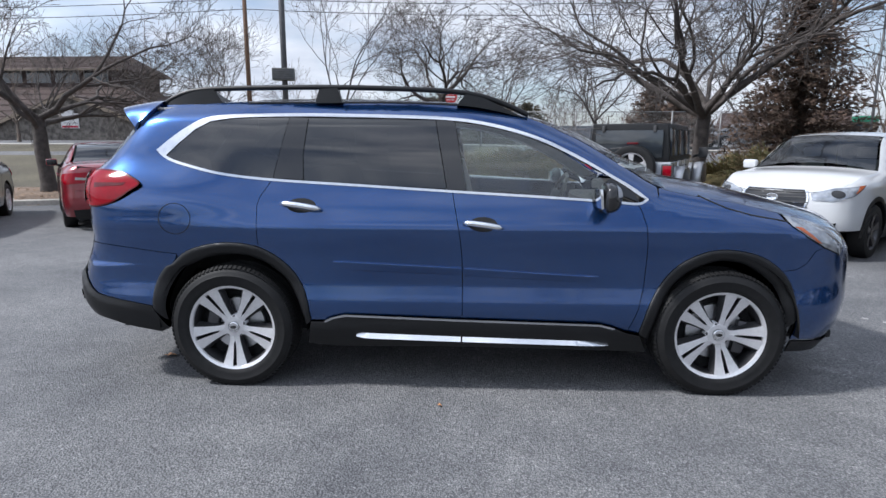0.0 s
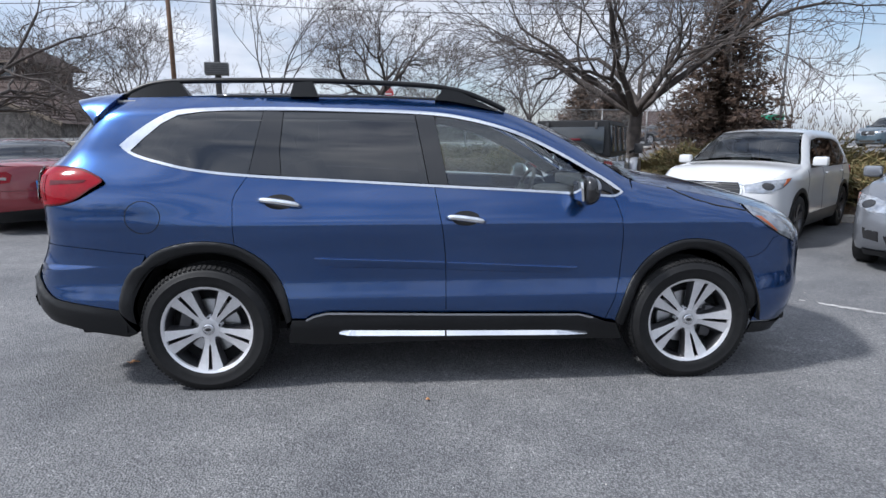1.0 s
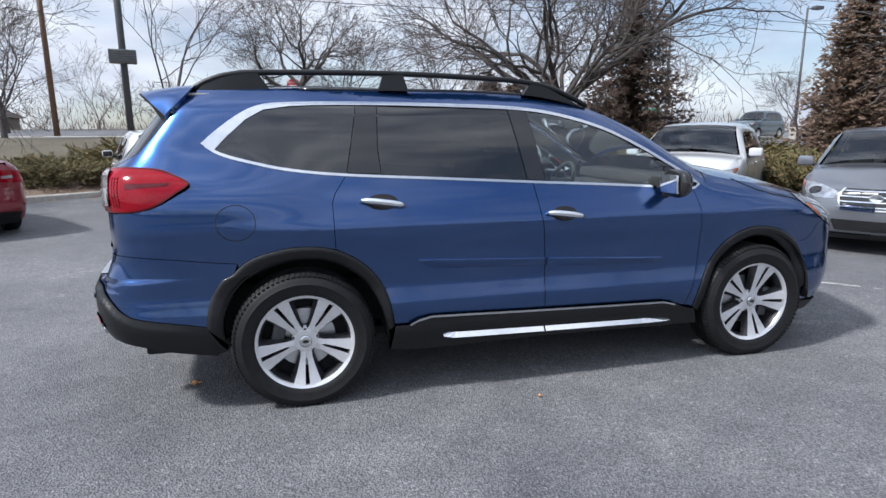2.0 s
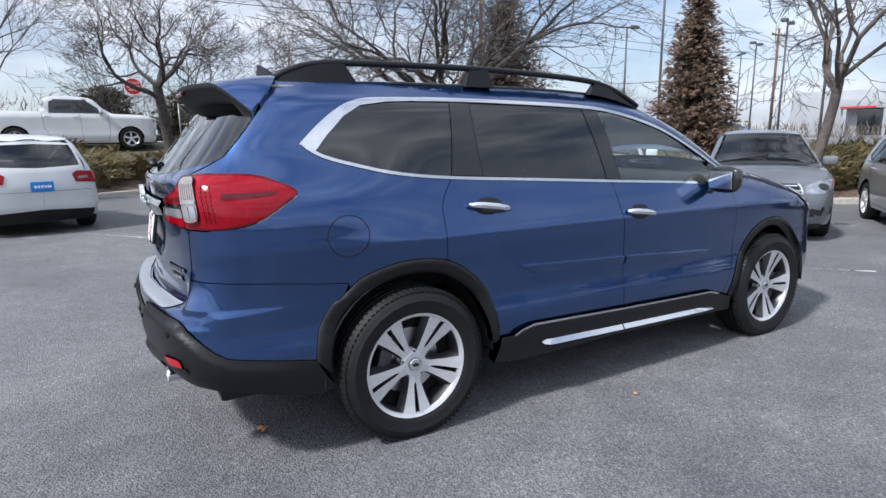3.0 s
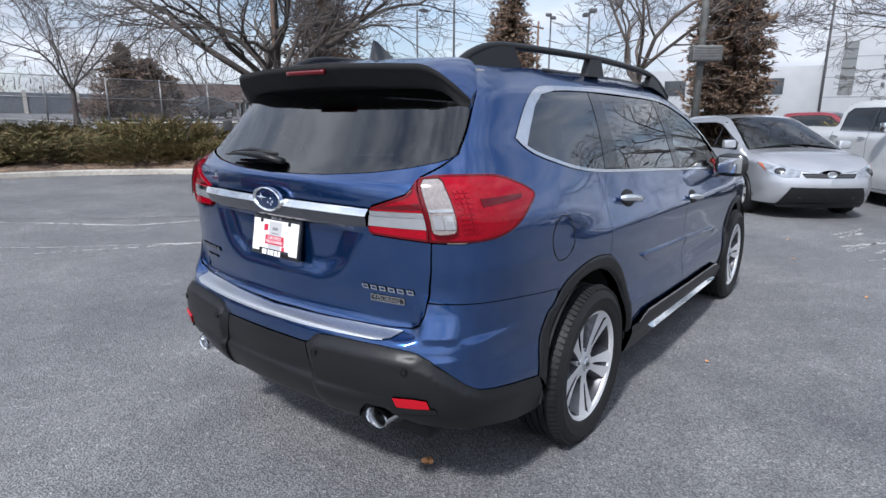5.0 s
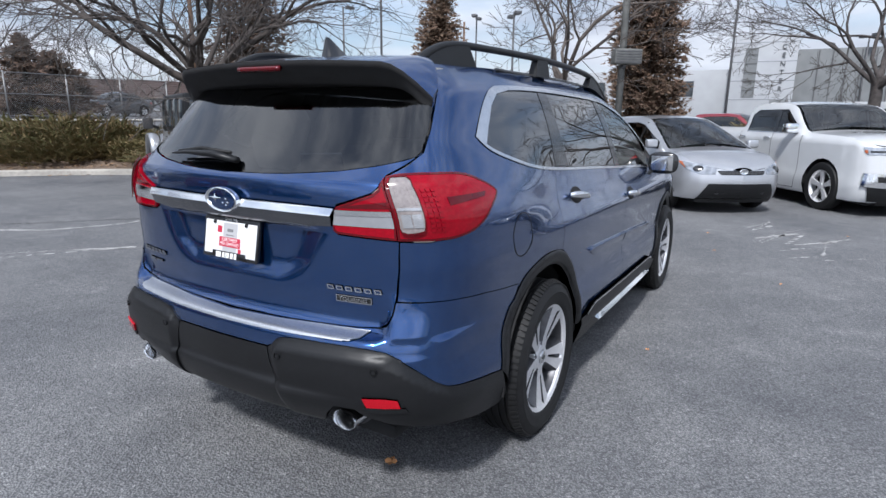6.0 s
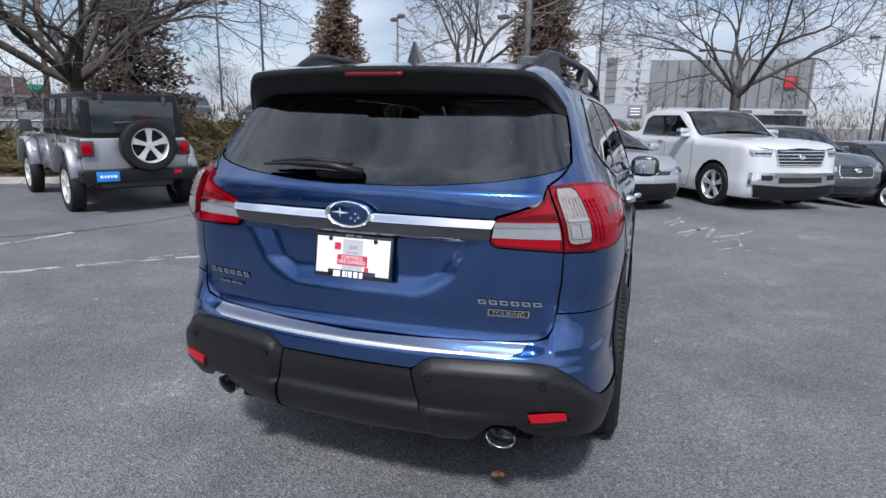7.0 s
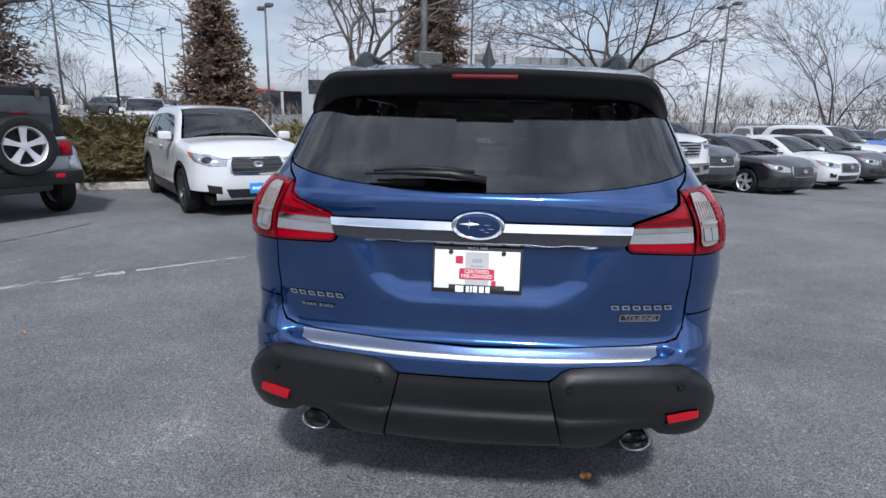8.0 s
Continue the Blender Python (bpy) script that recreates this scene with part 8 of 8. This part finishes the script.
def modern_block(x, y, turn):
    t = empty("commercial_building", pose(x, y, land(x, y), 0, 0, turn), "white and grey modern commercial building with a tower", "building")
    # the face looks towards -x; y runs along it
    tower = part("tower", box_bm(0, 9, -1.2, 3.9, 0, 8.6, 0.05), M_WHITEWALL, t, "white panelled tower")
    for k in range(5):
        part("panel_joint", box_bm(-0.02, 0.0, -1.2, 3.9, 1.6 * k + 1.6, 1.6 * k + 1.66), M_GREYLENS, tower, smooth=False)
    strip_w = part("tall_window", box_bm(-0.05, 0.0, 1.8, 2.8, 3.4, 7.6), M_GREYWALL, t, "tall grey stair window")
    for k in range(5):
        part("mullion", box_bm(-0.09, -0.045, 1.8, 2.8, 4.0 + 0.75 * k, 4.06 + 0.75 * k), M_STEELPOLE, strip_w, smooth=False)
    wing = part("mesh_wing", box_bm(0.6, 14, -15, -1.2, 0, 7.4, 0.05), M_GREYWALL, t, "grey mesh-clad wing")
    for k in range(13):
        part("mullion", box_bm(0.5, 0.6, -14.8 + k, -14.72 + k, 2.9, 7.3), M_STEELPOLE, wing, smooth=False)
    part("canopy", box_bm(-1.5, 0.6, -15, -1.7, 2.45, 3.0, 0.03), M_WHITEWALL, t, "white canopy band")
    for k in range(3):
        part("print_bar", box_bm(-1.53, -1.5, -14 + 4 * k, -11.8 + 4 * k, 2.58, 2.86), M_STEELPOLE, t, smooth=False)
    part("shopfront", box_bm(0.5, 0.6, -14.5, -1.8, 0.1, 2.4), M_WINDOW, t, "dark glazed shopfront")
    part("red_sign", box_bm(0.35, 0.5, -13.6, -12.7, 4.9, 5.9, 0.2), M_SIGNRED, t, "plain red sign shape")
    low = part("low_wing", box_bm(2, 12, 3.9, 21, 0, 6.0, 0.05), M_WHITEWALL, t)
    for k in range(5):
        part("window", box_bm(1.93, 2.0, 7.0 + 2.8 * k, 9.0 + 2.8 * k, 3.6, 5.0), M_WINDOW, low, smooth=False)
    part("dark_sign", box_bm(-0.12, 0.0, -0.8, 0.5, 2.1, 3.2, 0.02), M_GREYWALL, t, "dark grey notice panel")
    for k in range(3):
        part("print_bar", box_bm(-0.14, -0.12, -0.6, 0.3, 2.3 + 0.28 * k, 2.4 + 0.28 * k), M_WHITEPRINT, t, smooth=False)
    for k, ch in enumerate("CENTER"):
        text_part("letter", ch, 0.58, Matrix.Translation((-0.06, -0.15, 7.6 - 0.70 * k)) @ Matrix.Rotation(radians(-90), 4, "Z") @ Matrix.Rotation(radians(90), 4, "X"), M_STEELPOLE, t, 0.03)


modern_block(55.5, 0.0, 2)


def showroom(x, y, turn):
    t = empty("showroom", pose(x, y, land(x, y), 0, 0, turn), "low white showroom with glazed front and red stripe", "building")
    part("wall", box_bm(0, 12, -9, 12, 0, 6.2, 0.05), M_WHITEWALL, t)
    part("glazing", box_bm(-0.08, 0.0, -7, 4, 0.2, 3.6), M_WINDOW, t)
    part("canopy", box_bm(-2.0, 0.0, -8.5, 6, 3.7, 5.0, 0.04), M_WHITEWALL, t)
    part("stripe", box_bm(-2.04, -2.0, 2.0, 6, 3.75, 3.95), M_SIGNRED, t, smooth=False)
    for k in range(4):
        part("column", box_bm(-1.9, -1.5, -8 + 4.4 * k, -7.6 + 4.4 * k, 0, 3.7), M_WHITEWALL, t)


showroom(88, 34, 22)


def green_shop(x, y, turn):
    t = empty("shop", pose(x, y, land(x, y), 0, 0, turn), "distant low shop with a green fascia", "building")
    part("wall", box_bm(-4, 4, -4, 4, 0, 2.8), M_TAN, t, smooth=False)
    part("fascia", box_bm(-4.2, 4.2, -4.3, -4.0, 2.2, 2.8, 0.02), M_GREEN, t, "green fascia board")
    part("shopfront", box_bm(-3.4, 3.4, -4.1, -4.0, 0.2, 2.0), M_WINDOW, t, smooth=False)


green_shop(42, 66, -35)

# ---- woods and middle-distance trees ----
PROTO = [bare_tree(-14.2, 27.2, 31, 7.0, 1.6, 0.7, "bare greyish tree by the street", depth=5, twig=0.008, r0=0.12, upright=0.6),
         bare_tree(-6.6, 26.0, 32, 8.5, 1.6, 0.6, "bare greyish tree by the street", depth=5, twig=0.008, r0=0.13, upright=0.7),
         bare_tree(6.2, 25.5, 33, 6.5, 1.4, 0.7, "bare brownish tree by the street", depth=5, twig=0.008, r0=0.12, upright=0.5)]
for i, (x, y, s, r) in enumerate(((24.5, 21.3, 0.6, 20), (27.0, -16.5, 0.95, 80), (24.5, -21.0, 1.05, 200), (-22.0, 25.0, 0.9, 300), (18, 36, 0.8, 100), (-2.0, 31.5, 0.85, 10), (2.0, 35.0, 1.0, 210), (-18, 37, 1.0, 77), (45.0, -28.0, 0.9, 10))):
    c = copy_thing(PROTO[i % 3], Matrix.Translation((x, y, land(x, y))) @ Matrix.Rotation(radians(r), 4, "Z"))
    c.scale = (s, s, s)
conifer(10.5, 30.5, 41, 3.9, 2.3, M_CONIFERDARK, "dark evergreen by the street", n=170, blade=0.16)
conifer(13.0, 33.0, 42, 3.4, 2.4, M_CONIFERDARK, "dark evergreen by the street", n=170, blade=0.16, power=0.6)
conifer(1.4, 30.6, 45, 2.5, 2.0, M_EVERGREEN, "broad dark evergreen bush by the street", n=200, blade=0.13, power=0.35, base=0.1)
conifer(-2.4, 33.0, 46, 2.7, 2.2, M_EVERGREEN, "broad dark evergreen bush by the street", n=200, blade=0.13, power=0.35, base=0.1)
conifer(3.8, 36.5, 47, 2.6, 2.0, M_EVERGREEN, "broad dark evergreen bush by the street", n=180, blade=0.13, power=0.4, base=0.1)


def boundary_wall():
    t = empty("boundary_wall", pose(10.0, 44.0, land(10.0, 44.0), 0, 0, -12), "low grey-blue boundary wall beyond the street", "wall", kind="structure")
    for k in range(6):
        part("wall_panel", box_bm(-9 + 3.0 * k, -9 + 3.0 * k + 2.97, -0.08, 0.08, 0, 1.35, 0.01), M_WALLBLUE, t, smooth=False)
        part("post", box_bm(-9.12 + 3.0 * k, -8.9 + 3.0 * k, -0.14, 0.14, 0, 1.5, 0.01), M_CONCRETE, t, smooth=False)


boundary_wall()
conifer(28.5, 19.8, 43, 2.6, 0.7, M_CONIFER, "small young conifer in the distant lot", n=90, blade=0.10)


def woods():
    rng = random.Random(77)
    verts, faces = [], []
    protos = []
    for k in range(5):
        segs = limbs(random.Random(100 + k), rng.uniform(7, 9), 1.2, rng.uniform(0.5, 0.8), 4, 0, 5, 0.13, 0.7)
        protos.append(seg_mesh([(p, q, max(a, 0.016), max(b, 0.012), l) for p, q, a, b, l in segs], 3))
    spots = []
    for k in range(36):
        a = radians(14 + 150 * (k + rng.random()) / 36)
        if math.degrees(a) < 47 or (math.degrees(a) < 70 and k % 3):
            continue
        d = rng.uniform(42, 85)
        spots.append((d * math.cos(a), d * math.sin(a), rng.uniform(0.7, 1.15)))
    for k in range(34):
        a = radians(-50 + 50 * (k + rng.random()) / 34)
        d = rng.uniform(85, 120)
        spots.append((d * math.cos(a), d * math.sin(a), rng.uniform(0.6, 1.0)))
    # unseen trees behind the camera, added to darken low reflections in the car's side
    for k in range(20):
        a = radians(164 + 146 * (k + rng.random()) / 20)
        d = rng.uniform(26, 52)
        spots.append((d * math.cos(a), d * math.sin(a), rng.uniform(0.6, 1.0)))
    for x, y, s in spots:
        if 40 < y < 52 and -12 < x < 20:
            y += 14
        v, f = protos[rng.randrange(5)]
        m = Matrix.Translation((x, y, land(x, y))) @ Matrix.Rotation(rng.uniform(0, 6.28), 4, "Z") @ Matrix.Scale(s, 4)
        n = len(verts)
        verts += [m @ q for q in v]
        faces += [tuple(i + n for i in fc) for fc in f]
    ob = mesh_object("far_woods", verts, faces, M_TWIGFAR)
    tagged(ob, "hazy band of bare brownish trees in the distance, with unseen ones added for reflections", "woods", kind="stuff")
    # undergrowth and hedges that close the horizon; the last 6000 are unseen, added for reflections
    verts, faces = [], []
    for k in range(22000):
        a = radians(rng.uniform(-60, 175) if k < 16000 else rng.uniform(170, 305))
        d = rng.uniform(62, 120) if k < 16000 else rng.uniform(32, 60)
        x, y = d * math.cos(a), d * math.sin(a)
        z = land(x, y) + rng.random() ** 2 * (1.4 if 0.0 < a < 0.85 or k >= 16000 else 4.2)
        s = rng.uniform(0.03, 0.08)
        h = rng.uniform(0.5, 1.3)
        r = rng.uniform(0, 6.28)
        n = len(verts)
        verts += [(x + s * math.cos(r), y + s * math.sin(r), z), (x - s * math.cos(r), y - s * math.sin(r), z), (x + rng.uniform(-0.5, 0.5), y + rng.uniform(-0.5, 0.5), z + h)]
        faces.append((n, n + 1, n + 2))
    ob = mesh_object("undergrowth", verts, faces, M_TWIGFAR, smooth=False)
    tagged(ob, "distant brown scrub along the horizon, partly unseen and added for reflections", "scrub", kind="stuff")


woods()


# ---- small things on the asphalt ----
def fallen_leaf(x, y, s, turn, material, label):
    bm = bmesh.new()
    c = bm.verts.new((0, 0, 0.012))
    ring = []
    for k in range(16):
        a = 2 * math.pi * k / 16
        r = s * (1.0 if k % 4 == 0 else 0.72 if k % 2 else 0.45) * (1.15 if k < 8 else 0.9)
        ring.append(bm.verts.new((r * math.cos(a), r * 0.7 * math.sin(a), 0.006 + 0.014 * abs(math.sin(a * 1.5)))))
    for k in range(16):
        bm.faces.new((c, ring[k], ring[(k + 1) % 16]))
    ob = part("fallen_leaf", bm, material, None, smooth=False)
    ob.matrix_world = pose(x, y, land(x, y), 0, 0, turn)
    tagged(ob, label, "leaf", "fallen leaves")


M_LEAFTAN = mat("tan_leaf", (0.55, 0.27, 0.11), 0.7, noise_scale=60, noise_amt=0.25)
fallen_leaf(-2.10, -0.494, 0.042, 20, M_LEAFTAN, "curled tan dead leaf on the asphalt by the bumper")
for k, (x, y) in enumerate(((-0.18, -1.18), (2.1, -1.9), (3.3, -1.2), (0.9, -2.6), (5.2, -2.6), (-0.9, 3.2), (6.4, -3.9), (4.4, -1.0))):
    fallen_leaf(x, y, 0.016 + 0.004 * (k % 3), 50 * k, M_LEAFTAN, "small dead leaf fragment on the asphalt")


def pebbles():
    rng = random.Random(5)
    verts, faces = [], []
    for k in range(420):
        x, y = rng.uniform(-6, 8), rng.uniform(-6, 8)
        if abs(x) < 2.4 and abs(y) < 0.9:
            continue
        s = rng.uniform(0.002, 0.006)
        n = len(verts)
        verts += [(x + s, y, 0.001), (x, y + s, 0.001), (x - s, y, 0.001), (x, y - s, 0.001), (x, y, s)]
        faces += [(n, n + 1, n + 4), (n + 1, n + 2, n + 4), (n + 2, n + 3, n + 4), (n + 3, n, n + 4)]
    tagged(mesh_object("grit", verts, faces, M_CONCRETE, smooth=False), "pale grit scattered on the asphalt", "grit", kind="stuff")


pebbles()


def ground_strip(line, width, material, name, label, category, gap=0.15, seed=1, lift=0.004):
    """A ragged worn line lying on the asphalt."""
    rng = random.Random(seed)
    verts, faces = [], []
    for (xa, ya), (xb, yb) in zip(line, line[1:]):
        length = math.dist((xa, ya), (xb, yb))
        tx, ty = (xb - xa) / length, (yb - ya) / length
        k = int(length / 0.05)
        w0 = width * rng.uniform(0.3, 1.2)
        for i in range(k):
            w1 = max(0.15 * width, min(1.6 * width, w0 + rng.gauss(0, 0.22) * width))
            o = rng.gauss(0, 0.12) * width
            if rng.random() > gap:
                n = len(verts)
                for s, w in ((i / k, w0), ((i + 1.02) / k, w1)):
                    x, y = xa + (xb - xa) * s - ty * o, ya + (yb - ya) * s + tx * o
                    verts += [(x - ty * w / 2, y + tx * w / 2, lift), (x + ty * w / 2, y - tx * w / 2, lift)]
                faces.append((n, n + 1, n + 3, n + 2))
            w0 = w1
    ob = mesh_object(name, verts, faces, material, smooth=False)
    tagged(ob, label, category, kind="structure")


M_WORNLINE = mat("worn_line", (0.36, 0.355, 0.35), 0.9, noise_scale=30, noise_amt=0.35, big=0.3, big_scale=5)
M_CRACK = mat("crack_tar", (0.02, 0.02, 0.021), 0.8, noise_scale=30, noise_amt=0.2)
ground_strip([(-3.0, 7.4), (-1.6, 5.65), (0.05, 4.17), (1.54, 2.59)], 0.06, M_WORNLINE, "worn_line", "pale worn seam across the asphalt", "ground mark", 0.12, 3)
ground_strip([(3.3, 0.72), (4.4, -0.45)], 0.05, M_WORNLINE, "worn_line", "pale worn seam across the asphalt", "ground mark", 0.35, 4)
ground_strip([(-2.6, 5.9), (-0.6, 4.67), (0.9, 3.6)], 0.03, M_WORNLINE, "worn_line", "faint pale scuff on the asphalt", "ground mark", 0.5, 5)
ground_strip([(-2.3, 9.5), (-0.21, 6.96), (1.08, 5.95), (1.83, 5.65), (2.9, 5.5)], 0.018, M_CRACK, "asphalt_crack", "thin dark crack in the asphalt", "ground mark", 0.05, 6)
ground_strip([(-1.7, 8.3), (-0.99, 7.35), (-0.35, 6.3), (0.1, 6.08), (0.46, 5.95), (1.1, 5.9)], 0.06, M_WORNLINE, "worn_line", "pale dried streak across the asphalt", "ground mark", 0.1, 8)
for k in range(15):
    rr = random.Random(50 + k)
    x, y = 3.3 + rr.random() * 1.9, -1.35 - rr.random() * 1.0
    ground_strip([(x, y), (x + rr.uniform(0.25, 0.9), y - rr.uniform(0.05, 0.5))], 0.04, M_WORNLINE, "worn_line", "pale mineral scuff on the asphalt", "ground mark", 0.25, 60 + k)
